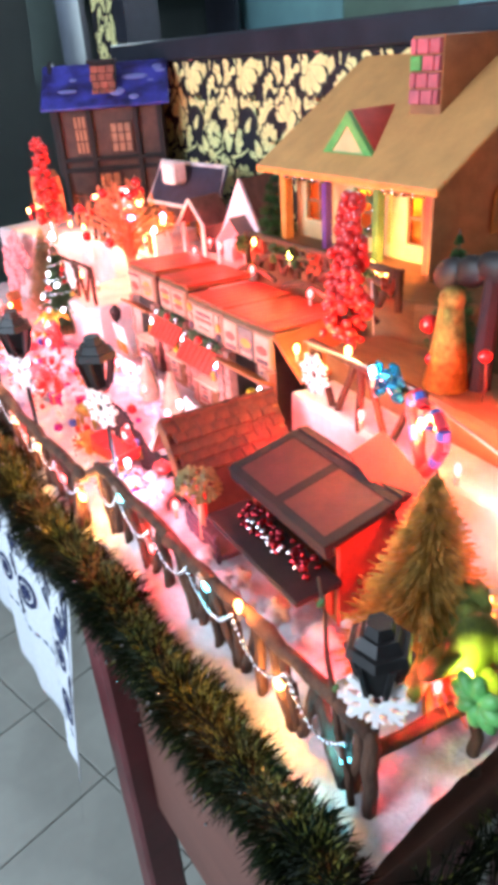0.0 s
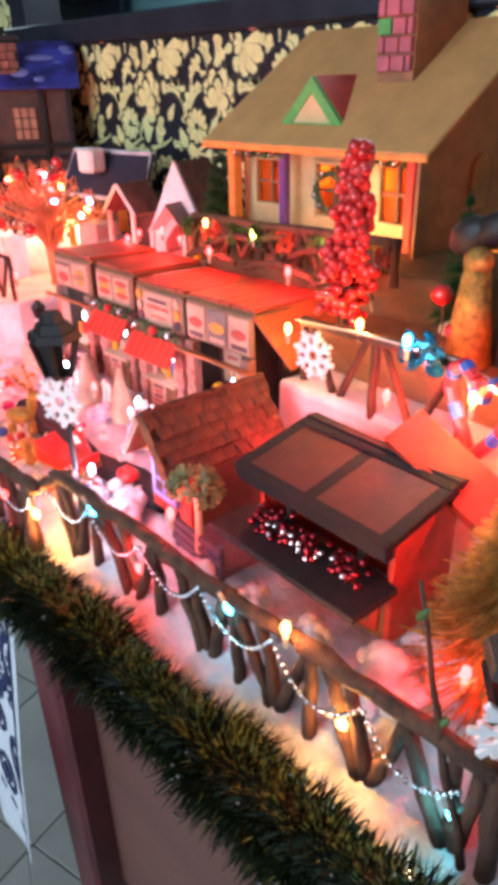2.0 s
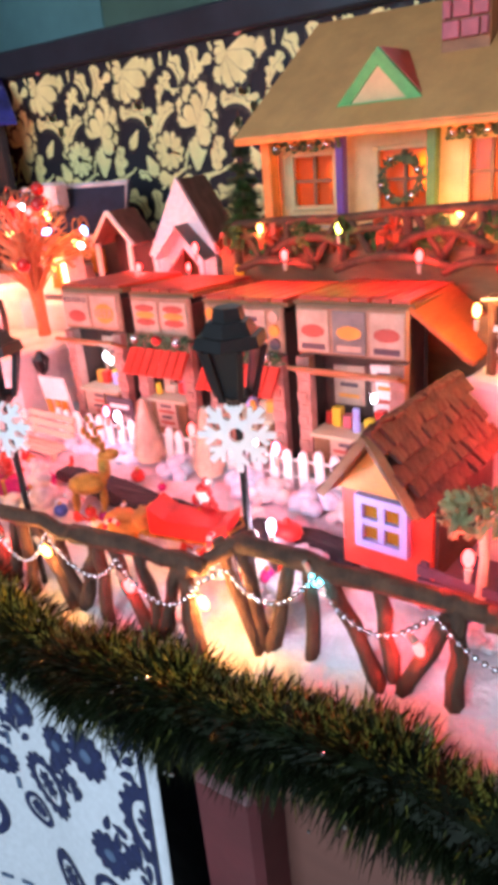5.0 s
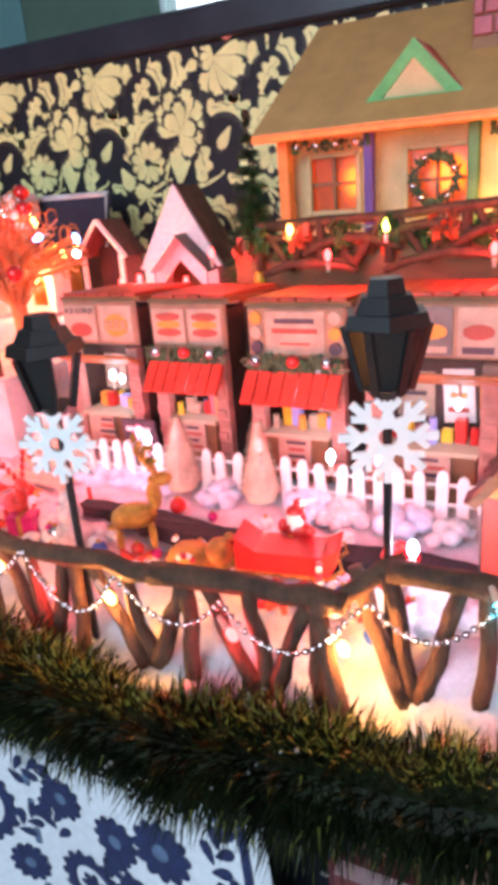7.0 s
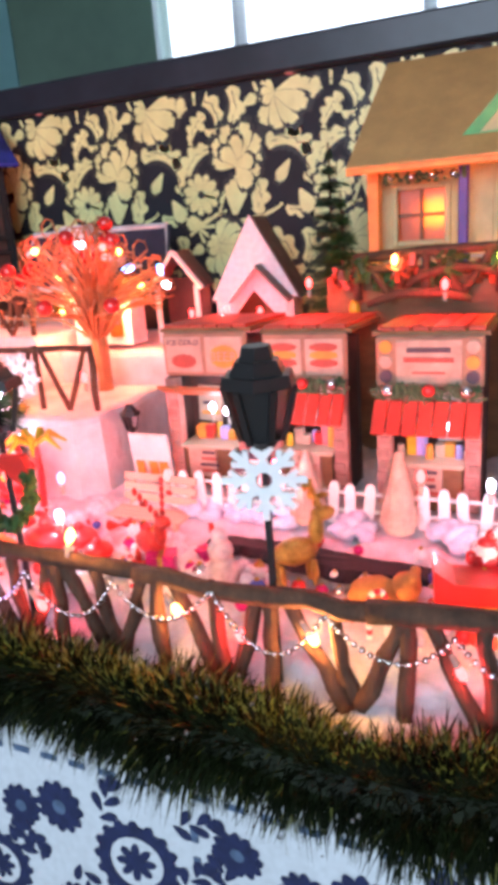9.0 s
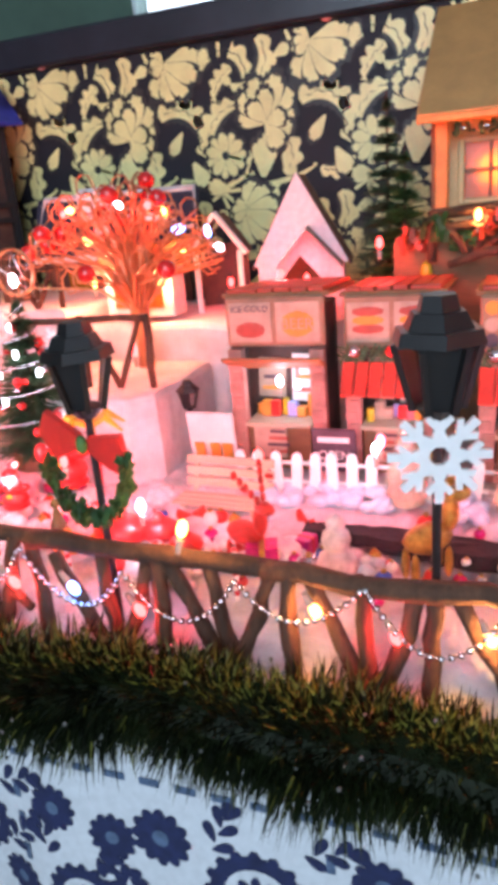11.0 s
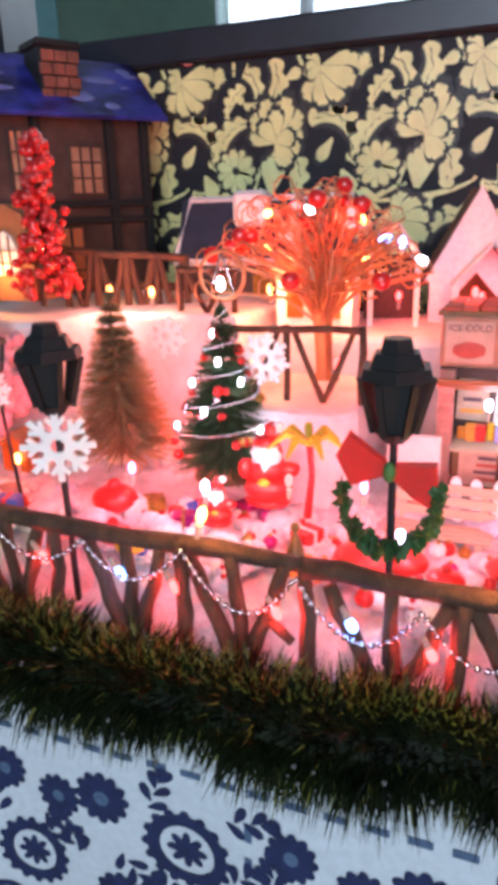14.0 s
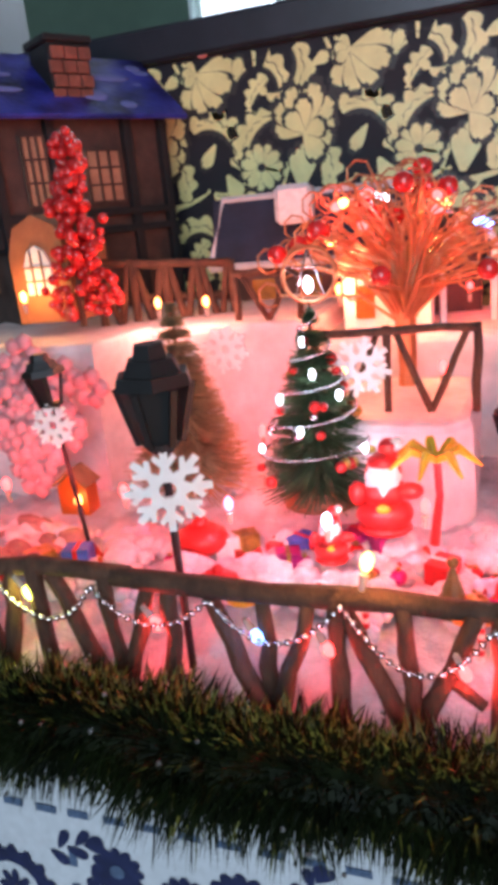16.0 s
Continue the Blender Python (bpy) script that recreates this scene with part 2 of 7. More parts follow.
def snow_z(x, y):
    d = y - front(x)
    knots = [(-0.02, 0.775), (0.0, 0.785), (0.025, 0.8), (0.06, 0.815), (0.1, 0.825), (0.15, 0.835), (0.21, 0.849), (0.27, 0.862), (0.6, 0.867)]
    z = knots[-1][1]
    for (a, za), (b, zb) in zip(knots, knots[1:]):
        if d <= b:
            z = za + (zb - za) * max(0, (d - a)) / (b - a)
            break
    return z + max(0.0, min(0.02, (x - 0.15) * 0.08))


# ---- the room ----
def slab(name, c, s, material, label, category, kind="structure"):
    bm = fresh()
    box(bm, (0, 0, 0), s)
    return solo(name, bm, material, xf(c), label, category, kind=kind)


X0, X1, Y0, Y1 = -3.2, 2.4, -3.1, 1.75
floor = slab("floor", ((X0 + X1) / 2, (Y0 + Y1) / 2, -0.03), (X1 - X0, Y1 - Y0, 0.05), GROUT, "grey grout bed of the tiled floor", "floor")
slab("ceiling", ((X0 + X1) / 2, (Y0 + Y1) / 2, 2.75), (X1 - X0, Y1 - Y0, 0.1), PLASTER, "plain pale plaster ceiling of the room", "ceiling")
slab("wall_west", (X0 - 0.05, (Y0 + Y1) / 2, 1.35), (0.1, Y1 - Y0, 2.75), mat("dark_green_wall_paint", (0.02, 0.03, 0.028), 0.6, vary=0.2, grain=3, bump=0.1), "dim green painted wall of the room", "wall")
slab("wall_east", (X1 + 0.05, (Y0 + Y1) / 2, 1.35), (0.1, Y1 - Y0, 2.75), PLASTER, "plain plaster wall of the room", "wall")
slab("wall_south", ((X0 + X1) / 2, Y0 - 0.05, 1.35), (X1 - X0, 0.1, 2.75), PLASTER, "plain plaster wall behind the viewer", "wall")
# wall of the back room with a curtained window
WX0, WX1, WZ0 = -1.45, 1.3, 1.75
slab("wall_north", ((X0 - 2.15) / 2, Y1 - 0.1, 1.35), (-2.15 - X0, 0.1, 2.7), TEALW, "teal painted wall of the back room", "wall")
slab("wall_north_middle", ((WX0 - 2.15) / 2, Y1 - 0.095, 1.35), (WX0 + 2.15, 0.1, 2.7), GREENW, "dark green painted wall beside the window", "wall")
slab("wall_north_right", ((X1 + WX1) / 2, Y1 - 0.1, 1.35), (X1 - WX1, 0.1, 2.7), TEALW, "teal painted wall of the back room", "wall")
slab("wall_north_below", ((WX0 + WX1) / 2, Y1 - 0.1, WZ0 / 2), (WX1 - WX0, 0.1, WZ0), TEALW, "teal painted wall below the window", "wall")
SKYGLOW = glow("daylight_backdrop", (0.75, 0.86, 1.0), 3.5)
slab("backdrop", ((WX0 + WX1) / 2, Y1 + 0.02, 2.2), (WX1 - WX0 + 0.1, 0.01, 1.1), SKYGLOW, "bright white daylight outside the window", "backdrop")
win = thing("window_1", xf(((WX0 + WX1) / 2, Y1 - 0.12, WZ0)), "window with white sheer curtain and grey frame", "window", kind="structure")
CURT = mat("sheer_curtain", (0.75, 0.8, 0.85), 0.9, vary=0.05, grain=80, trans=0.0, alpha=0.45, bump=0.1)
bm = fresh()
n = 260
top, bot = [], []
for i in range(n):
    u = i / (n - 1)
    x = (u - 0.5) * (WX1 - WX0)
    y = -0.06 + 0.018 * math.sin(u * 190) + 0.012 * math.sin(u * 71 + 1)
    top.append(bm.verts.new((x, y, 0.95)))
    bot.append(bm.verts.new((x, y * 1.1, -0.05)))
for i in range(n - 1):
    bm.faces.new((bot[i], bot[i + 1], top[i + 1], top[i]))
part("curtain", bm, CURT, win, "gathered sheer white curtain", smooth=True)
for x in (-1.05, -0.35, 0.35, 1.05):
    bm = fresh()
    box(bm, (x, 0.02, 0.46), (0.045, 0.04, 0.94), bev=0.004)
    part("mullion", bm, GREY, win, "grey window mullion")

# half wall with the wallpaper, dark sill above it, and the post at its left end
PX0, PX1 = -1.17, 1.6
panel = slab("wall_panel", ((PX0 + PX1) / 2, 0.03, 0.73), (PX1 - PX0, 0.06, 1.46), WALLP, "black wallpapered half wall with gold flower print", "wall")
sill = fresh()
box(sill, (0, 0, 0), (PX1 - PX0 + 0.08, 0.16, 0.045), bev=0.004)
solo("sill", sill, LEDGE, xf(((PX0 + PX1) / 2 - 0.02, 0.06, 1.482)), "dark painted sill on top of the half wall", "sill", kind="structure")
slab("post", (-1.205, 0.06, 1.36), (0.07, 0.1, 2.72), LEDGE, "dark painted post at the end of the half wall", "post")
leftp = slab("wall_panel_left", (-1.37, 0.09, 1.35), (0.26, 0.06, 2.7), WALLP, "black wallpapered wall beside the post", "wall")


# flowers, leaves and scrolls that lie on a surface given by place(u, v, lift)
class Print:
    def __init__(self):
        self.v, self.f = [], []

    def poly(self, pts, place, lift):
        k = len(self.v)
        self.v += [place(u, v, lift) for u, v in pts]
        self.f.append(list(range(k, k + len(pts))))

    def petal(self, u, v, ang, length, width, place, lift, notch=0.0):
        c, s = math.cos(ang), math.sin(ang)
        shape = [(0, 0.08), (0.25, 0.32), (0.55, 0.5), (0.82, 0.46), (0.97, 0.22), (1.0 - notch, 0), (0.97, -0.22), (0.82, -0.46), (0.55, -0.5), (0.25, -0.32), (0, -0.08)]
        self.poly([(u + length * a * c - width * b * s, v + length * a * s + width * b * c) for a, b in shape], place, lift)

    def disc(self, u, v, r, place, lift, n=10, sq=1.0):
        self.poly([(u + r * math.cos(k * math.tau / n), v + sq * r * math.sin(k * math.tau / n)) for k in range(n)], place, lift)

    def ring(self, u, v, r, w, place, lift, n=20):
        for k in range(n):
            a, b = k * math.tau / n, (k + 1) * math.tau / n
            self.poly([(u + q * math.cos(t), v + q * math.sin(t)) for q, t in ((r, a), (r, b), (r - w, b), (r - w, a))], place, lift)

    def scroll(self, u, v, ang, size, turn, w, place, lift, n=14):
        """A curl that starts at u, v in the direction ang and winds by turn."""
        pu, pv, left, right = u, v, [], []
        for k in range(n + 1):
            f = k / n
            a = ang + turn * f * f
            ww = w * (0.35 + 0.9 * math.sin(math.pi * min(1, f * 0.85 + 0.12)))
            left.append((pu - ww * math.sin(a), pv + ww * math.cos(a)))
            right.append((pu + ww * math.sin(a), pv - ww * math.cos(a)))
            step = size / n * (1.25 - 0.6 * f)
            pu, pv = pu + step * math.cos(a), pv + step * math.sin(a)
        for k in range(n):
            self.poly([left[k], left[k + 1], right[k + 1], right[k]], place, lift)
        self.disc(left[-1][0], left[-1][1], w * 0.9, place, lift)

    def make(self, name, material, parent, label=""):
        me = bpy.data.meshes.new(name)
        me.from_pydata(self.v, [], self.f)
        me.materials.append(material)
        ob = new(name, me)
        ob.parent = parent
        if parent is not None:
            ob.matrix_parent_inverse = parent.matrix_world.inverted()
        if label:
            ob["label"] = label
        ob["kind"] = "stuff"
        return ob


def damask(x0, x1, z0, z1, y, parent, u_first):
    """Peonies, knotted flowers, daisies and acanthus scrolls, printed in columns with a half drop."""
    pr, dk = Print(), Print()
    flat = lambda u, v, lift: (u, y - 0.001 - lift, v)
    LOBE = ((0, 0.1), (0.28, 0.3), (0.55, 0.48), (0.72, 0.5), (0.84, 0.42), (0.82, 0.3), (0.95, 0.26), (0.97, 0.12), (0.93, 0.05), (1.0, 0))

    def lobe(u, v, a, ln, w, lift):
        """One broad petal with a scalloped tip and a thin dark line round it."""
        c, s_ = math.cos(a), math.sin(a)
        shape = list(LOBE) + [(p, -q) for p, q in reversed(LOBE[:-1])]
        for pen, k, l in ((dk, 1.13, lift), (pr, 0.95, lift + 0.00012)):
            pen.poly([(u + ln * p * k * c - w * q * k * s_, v + ln * p * k * s_ + w * q * k * c) for p, q in shape], flat, l)

    def frond(u, v, a, ln, turn, w, lift=0.0002, teeth=4):
        """An acanthus leaf: a curved rib, smooth inside, lobed outside, tapering into a curl."""
        n, side = 26, (1 if turn > 0 else -1)
        inner, outer = [], []
        for k in range(n + 1):
            f = k / n
            e = a + turn * f
            body = w * math.sin(math.pi * min(1.0, 0.15 + 0.85 * f)) ** 0.7 if f < 1 else 0.001
            edge = body * (0.5 + 0.55 * abs(math.sin(math.pi * (teeth + 1) * f)))
            nu, nv = math.sin(e) * side, -math.cos(e) * side
            outer.append((u + nu * edge, v + nv * edge))
            inner.append((u - nu * body * 0.28, v - nv * body * 0.28))
            u, v = u + ln / n * math.cos(e), v + ln / n * math.sin(e)
        grown = [((1.3 * p[0] - 0.3 * q[0]), (1.3 * p[1] - 0.3 * q[1]), (1.14 * q[0] - 0.14 * p[0]), (1.14 * q[1] - 0.14 * p[1])) for p, q in zip(inner, outer)]
        for k in range(n):
            dk.poly([grown[k][:2], grown[k + 1][:2], grown[k + 1][2:], grown[k][2:]], flat, lift - 0.0001)
            pr.poly([inner[k], inner[k + 1], outer[k + 1], outer[k]], flat, lift)
        pr.disc(u, v, w * 0.3, flat, lift + 0.0001, 8)
        mid = [((p[0] * 0.62 + q[0] * 0.38), (p[1] * 0.62 + q[1] * 0.38)) for p, q in zip(inner, outer)]
        for k in range(2, n - 4):
            (ua, va), (ub, vb) = mid[k], mid[k + 1]
            dk.poly([(ua, va), (ub, vb), (ub + 0.0011, vb + 0.0011), (ua + 0.0011, va + 0.0011)], flat, lift + 0.0002)

    def stem(u, v, a, ln, turn, w=0.0032):
        pr.scroll(u, v, a, ln, turn, w, flat, 0.0001, 16)

    def motif(u, v):
        # the peony: outer petals first, the cup last
        for i, (a, ln, w) in enumerate(((2.85, 0.05, 0.034), (0.25, 0.05, 0.036), (-0.35, 0.046, 0.034), (2.35, 0.062, 0.036), (0.75, 0.064, 0.036), (1.85, 0.07, 0.036), (1.25, 0.072, 0.038), (-1.05, 0.046, 0.036), (1.55, 0.05, 0.03), (0.2, 0.034, 0.03), (2.3, 0.04, 0.03))):
            lobe(u - 0.004, v - 0.018, a, ln * 0.94, w * 0.85, 0.0008 + 0.0003 * i)
        # the knotted flower above it, opening downwards
        fu, fv = u + 0.066, v + 0.076
        for i, a in enumerate((1.25, -2.05, 0.7, -1.5, 0.15, -0.95, -0.4)):
            lobe(fu, fv, a, 0.048 + 0.002 * i, 0.03, 0.0008 + 0.0003 * i)
        for i, a in enumerate((2.2, 2.9, -2.6)):
            lobe(fu, fv, a, 0.024, 0.015, 0.003 + 0.0003 * i)
        # the daisy
        du, dv = u - 0.071, v - 0.057
        for i in range(11):
            a = i * math.tau / 11
            lobe(du, dv, a, 0.035, 0.017, 0.0018 + 0.0002 * (i % 2))
        dk.disc(du, dv, 0.0062, flat, 0.0025, 12)
        # the great curl and the bud that feeds it
        frond(u - 0.1, v + 0.062, 1.05, 0.115, -3.3, 0.02, 0.0003, 5)
        frond(u - 0.012, v + 0.092, -0.9, 0.1, -2.9, 0.021, 0.0005, 4)
        lobe(u - 0.102, v + 0.06, 1.9, 0.036, 0.022, 0.0004)
        lobe(u - 0.102, v + 0.06, 1.2, 0.034, 0.018, 0.0007)
        frond(u - 0.052, v + 0.058, -2.7, 0.05, 0.9, 0.016, 0.0003, 3)
        # side leaves
        frond(u + 0.05, v + 0.002, 0.6, 0.1, -2.5, 0.024, 0.0003, 5)
        lobe(u + 0.084, v - 0.018, -2.2, 0.04, 0.02, 0.0005)
        frond(u - 0.095, v - 0.05, 1.7, 0.095, -1.9, 0.022, 0.0006, 5)
        # lower leaves and stems
        lobe(u - 0.014, v - 0.092, 1.45, 0.058, 0.042, 0.0004)
        frond(u + 0.018, v - 0.088, 0.7, 0.075, 2.6, 0.02, 0.0005, 4)
        lobe(u + 0.022, v - 0.09, 1.2, 0.036, 0.03, 0.0004)
        lobe(u - 0.068, v - 0.106, 2.9, 0.04, 0.026, 0.0004)
        frond(u + 0.075, v - 0.085, -0.5, 0.06, 1.6, 0.014, 0.0003, 3)
        frond(u - 0.05, v - 0.115, -0.9, 0.07, 2.2, 0.018, 0.0003, 4)
        frond(u + 0.1, v + 0.015, 2.0, 0.06, -1.7, 0.018, 0.0003, 3)
        frond(u - 0.118, v + 0.002, -0.5, 0.05, 1.5, 0.016, 0.0003, 3)
        lobe(u + 0.098, v - 0.062, -1.1, 0.042, 0.028, 0.0004)
        lobe(u + 0.112, v - 0.05, -0.2, 0.03, 0.02, 0.0006)
        lobe(u + 0.012, v + 0.066, 0.4, 0.028, 0.018, 0.0004)
        stem(u - 0.012, v - 0.03, -2.2, 0.075, 0.9)
        stem(u - 0.075, v - 0.108, 0.05, 0.15, 0.5)
        stem(u - 0.1, v - 0.12, 0.6, 0.08, -0.6)
        stem(u + 0.055, v + 0.085, 2.4, 0.06, 0.7, 0.0026)
        stem(u + 0.03, v + 0.1, -1.15, 0.06, 0.1, 0.0028)

    P = 0.2235
    first = u_first - P * (int((u_first - x0) / P) + 2)
    for r in range(int((z1 - z0) / 0.36) + 2):
        for c in range(int((x1 - x0) / P) + 5):
            for half in (0, 1):
                motif(first + (c + 0.5 * half) * P, z1 - 0.097 - r * 0.43 - half * 0.215)
    for pen in (pr, dk):
        pen.f = [f for f in pen.f if all(x0 + 0.005 < pen.v[i][0] < x1 - 0.005 and z0 < pen.v[i][2] < z1 for i in f)]
    pr.make("flower_print", PRINT, parent, "pale gold flower and scroll print")
    dk.make("petal_lines", PRINT2, parent, "darker lines in the petals")


damask(PX0 + 0.0, 0.75, 1.0, 1.457, 0.0, panel, -0.452)
damask(-1.5, -1.24, 1.2, 2.5, 0.06, leftp, -1.37)


def pin(x):
    bm = fresh()
    ball(bm, (0, 0, 0), 0.009, 2, (1.1, 0.6, 0.7))
    solo("glass_stone", bm, mat("pink_glass_stone", (0.75, 0.3, 0.3), 0.1, vary=0.2, coat=1.0), xf((x, -0.005, 1.462)), "small pinkish glass stone stuck under the sill", "ornament", "stones under the sill", smooth=True)


for x in (-0.82, -0.36, 0.1):
    pin(x)

# ---- the table and its cloth ----
table = thing("table", xf((-0.35, -0.37, 0.168)), "maroon painted wooden table under a plywood base", "table")
bm = fresh()
box(bm, (0, 0.05, 0.685), (1.78, 0.58, 0.05), bev=0.004)
part("tabletop", bm, MAROON, table)
for x, y in ((-0.85, -0.1), (0.75, -0.05), (-0.85, 0.2), (0.75, 0.2)):
    bm = fresh()
    frustum(bm, (x, y, -0.168), 0.05, 0.055, 0.83, 18)
    part("leg", bm, MAROON, table, smooth=True)
bm = fresh()
box(bm, (-0.3, -0.3, 0.63), (1.36, 0.02, 0.15), bev=0.003)
part("apron", bm, MAROON, table)
bm = fresh()
box(bm, (0.427, -0.352, 0.27), (0.058, 0.06, 0.876), bev=0.006)
part("leg", bm, MAROON, table, "square maroon corner leg")
bm = fresh()
box(bm, (0, 0, 0), (1.7, 0.735, 0.05))
base = solo("base_board", bm, PLY, xf((-0.28, -0.37, 0.905)), "brown plywood base board of the miniature village", "board")
bm2 = fresh()
box(bm2, (0, 0, 0), (0.52, 0.006, 0.42), bev=0.001)
solo("side_board", bm2, mat("brown_side_plywood", (0.15, 0.06, 0.045), 0.6, vary=0.2, grain=14, bump=0.2, stretch=(0.2, 1, 1)), xf((0.34, -0.712, 0.66), (0, 0, 0)), "plain brown plywood board closing the table's side", "board")


def cloth_at(u, v, lift):
    """u along the table, v up; the cloth hangs in soft folds and bulges at its free corner."""
    d = max(0.0, 0.88 - v)
    fold = 0.012 * math.sin(u * 17 + 1.2) * min(1, d * 5) + 0.006 * math.sin(u * 41) * min(1, d * 5)
    if u > -0.25:
        fold += (u + 0.25) * d * 0.6
    return (u + 1.1 * d * max(0, u + 0.2), -0.738 - d * 0.06 - fold * 0.9 - lift, v)


bm = fresh()
NU, NV = 90, 40
grid = [[bm.verts.new(cloth_at(-1.3 + 1.3 * i / NU, 0.92 - 0.52 * j / NV * (1 - 0.3 * max(0, (i / NU - 0.85) * 6.6)), 0)) for j in range(NV + 1)] for i in range(NU + 1)]
for i in range(NU):
    for j in range(NV):
        bm.faces.new((grid[i][j], grid[i + 1][j], grid[i + 1][j + 1], grid[i][j + 1]))
cloth = solo("tablecloth", bm, CLOTH, Matrix(), "white cotton cloth with navy blue flower print hanging off the table", "tablecloth", smooth=True)
# added near-black sheet: under-table shade between cloth and leg, put in as colour
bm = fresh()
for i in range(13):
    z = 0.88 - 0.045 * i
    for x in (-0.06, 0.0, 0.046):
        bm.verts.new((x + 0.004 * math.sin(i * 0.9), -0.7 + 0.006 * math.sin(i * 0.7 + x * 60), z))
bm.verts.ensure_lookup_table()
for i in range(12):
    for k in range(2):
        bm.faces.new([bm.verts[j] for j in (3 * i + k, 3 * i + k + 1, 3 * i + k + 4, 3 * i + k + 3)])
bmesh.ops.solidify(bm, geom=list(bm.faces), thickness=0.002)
part("lining", bm, mat("navy_under_shade", (0.01, 0.013, 0.035), 0.9, vary=0.3, grain=60), cloth, "dark navy sheet added for the shade under the table", smooth=True)
md = cloth.modifiers.new("thickness", "SOLIDIFY")
md.thickness, md.offset = 0.0012, -1


class ClothPrint(Print):
    def poly(self, pts, place, lift):
        for u, v in pts:
            f = (u + 1.3) / 1.42
            if u > -0.012 or v + 0.178 < 0.927 - 0.52 * (1 - 0.3 * max(0, (f - 0.85) * 6.6)):
                return
        Print.poly(self, pts, place, lift)


hung = lambda u, v, lift: cloth_at(u, v + 0.178, lift)
pr, fa = ClothPrint(), ClothPrint()
for k in range(-1, 8):
    u = 0.04 - k * 0.245
    top = 0.69
    for i in range(9):
        a = -0.012 + u - i * 0.0275
        fa.poly([(a, top), (a - 0.016, top), (a - 0.016, top - 0.006), (a, top - 0.006)], hung, 0.0012)
    for i in range(5):
        b = top - 0.03 - i * 0.03
        fa.poly([(u, b), (u - 0.006, b), (u - 0.006, b - 0.016), (u, b - 0.016)], hung, 0.0012)
    # ringed flower, daisies and leafy sprays of one square
    for du, v, R in ((-0.055, 0.612, 0.034), (-0.195, 0.567, 0.03)):
        pr.ring(u + du, v, R, R * 0.32, hung, 0.0013)
        for i in range(8):
            pr.petal(u + du, v, i * math.tau / 8, R * 0.5, R * 0.2, hung, 0.0013)
        for i in range(16):
            a = i * math.tau / 16
            pr.disc(u + du + R * math.cos(a), v + R * math.sin(a), R * 0.13, hung, 0.0014, 6)
    for du, v, R in ((-0.125, 0.642, 0.024), (-0.165, 0.632, 0.02), (-0.215, 0.645, 0.02), (-0.015, 0.56, 0.02), (-0.115, 0.55, 0.022)):
        for i in range(12):
            pr.petal(u + du, v, i * math.tau / 12, R, R * 0.42, hung, 0.0013)
        fa.disc(u + du, v, R * 0.28, hung, 0.0017)
    for du, v, a0 in ((-0.085, 0.645, 1.2), (-0.02, 0.595, 0.8), (-0.15, 0.582, 2.2), (-0.225, 0.602, 1.7), (-0.11, 0.592, -1.0), (-0.06, 0.545, 2.2), (-0.18, 0.61, -0.4), (-0.02, 0.655, 0.3)):
        for i in range(5):
            pr.petal(u + du + 0.007 * i * math.cos(a0), v + 0.007 * i * math.sin(a0), a0 + (0.9 if i % 2 else -0.9) * (1 - i / 8), 0.017, 0.008, hung, 0.0013)
        pr.petal(u + du + 0.03 * math.cos(a0), v + 0.03 * math.sin(a0), a0, 0.014, 0.011, hung, 0.0013)
# the lower half of each square, and the navy hem along the free edge
for k in range(-1, 8):
    u = 0.04 - k * 0.245
    for du, v, R in ((-0.06, 0.475, 0.034), (-0.18, 0.46, 0.03), (-0.12, 0.5, 0.022), (-0.225, 0.51, 0.02), (-0.11, 0.42, 0.024)):
        pr.ring(u + du, v, R, R * 0.32, hung, 0.0013)
        for i in range(10):
            pr.petal(u + du, v, i * math.tau / 10, R * 0.55, R * 0.22, hung, 0.0013)
    for i in range(9):
        a = -0.012 + u - i * 0.0275
        fa.poly([(a, 0.385), (a - 0.016, 0.385), (a - 0.016, 0.379), (a, 0.379)], hung, 0.0012)
for i in range(40):
    v = 0.74 - i * 0.0125
    pr.poly([(-0.02, v), (-0.013, v), (-0.013, v - 0.0125), (-0.02, v - 0.0125)], hung, 0.0014)
pr.make("flower_print", INDIGO, cloth, "navy flower print")
fa.make("dash_border", INDIGO2, cloth, "faded blue dashes round each square")

# ---- snow ground and terraces ----
def snow_at(x, y):
    d = y + 0.718
    knots = [(0.0, 0.944), (0.03, 0.955), (0.09, 0.966), (0.2, 0.973), (0.3, 0.978), (0.75, 0.98)]
    z = knots[-1][1]
    for (a, za), (b, zb) in zip(knots, knots[1:]):
        if d <= b:
            z = za + (zb - za) * max(0, d - a) / (b - a)
            break
    return z + 0.012 * max(0.0, min(1.0, (x - 0.06) / 0.06)) * min(1.0, d / 0.05)


bm = fresh()
NX, NY = 300, 110
rows = []
for i in range(NX + 1):
    x = -1.12 + 1.69 * i / NX
    col = []
    for j in range(NY + 1):
        y = -0.728 + 0.72 * (j / NY) ** 1.25
        z = snow_at(x, y) + 0.006 * noise.noise((x * 14, y * 14, 0)) + 0.007 * noise.noise((x * 48, y * 48, 3)) + 0.003 * noise.noise((x * 110, y * 110, 7)) if j else 0.926
        col.append(bm.verts.new((x, y, z)))
    rows.append(col)
for i in range(NX):
    for j in range(NY):
        bm.faces.new((rows[i][j], rows[i + 1][j], rows[i + 1][j + 1], rows[i][j + 1]))
solo("snow_ground", bm, SNOW, Matrix(), "white cotton snow ground of the miniature village", "snow", kind="structure", smooth=True)


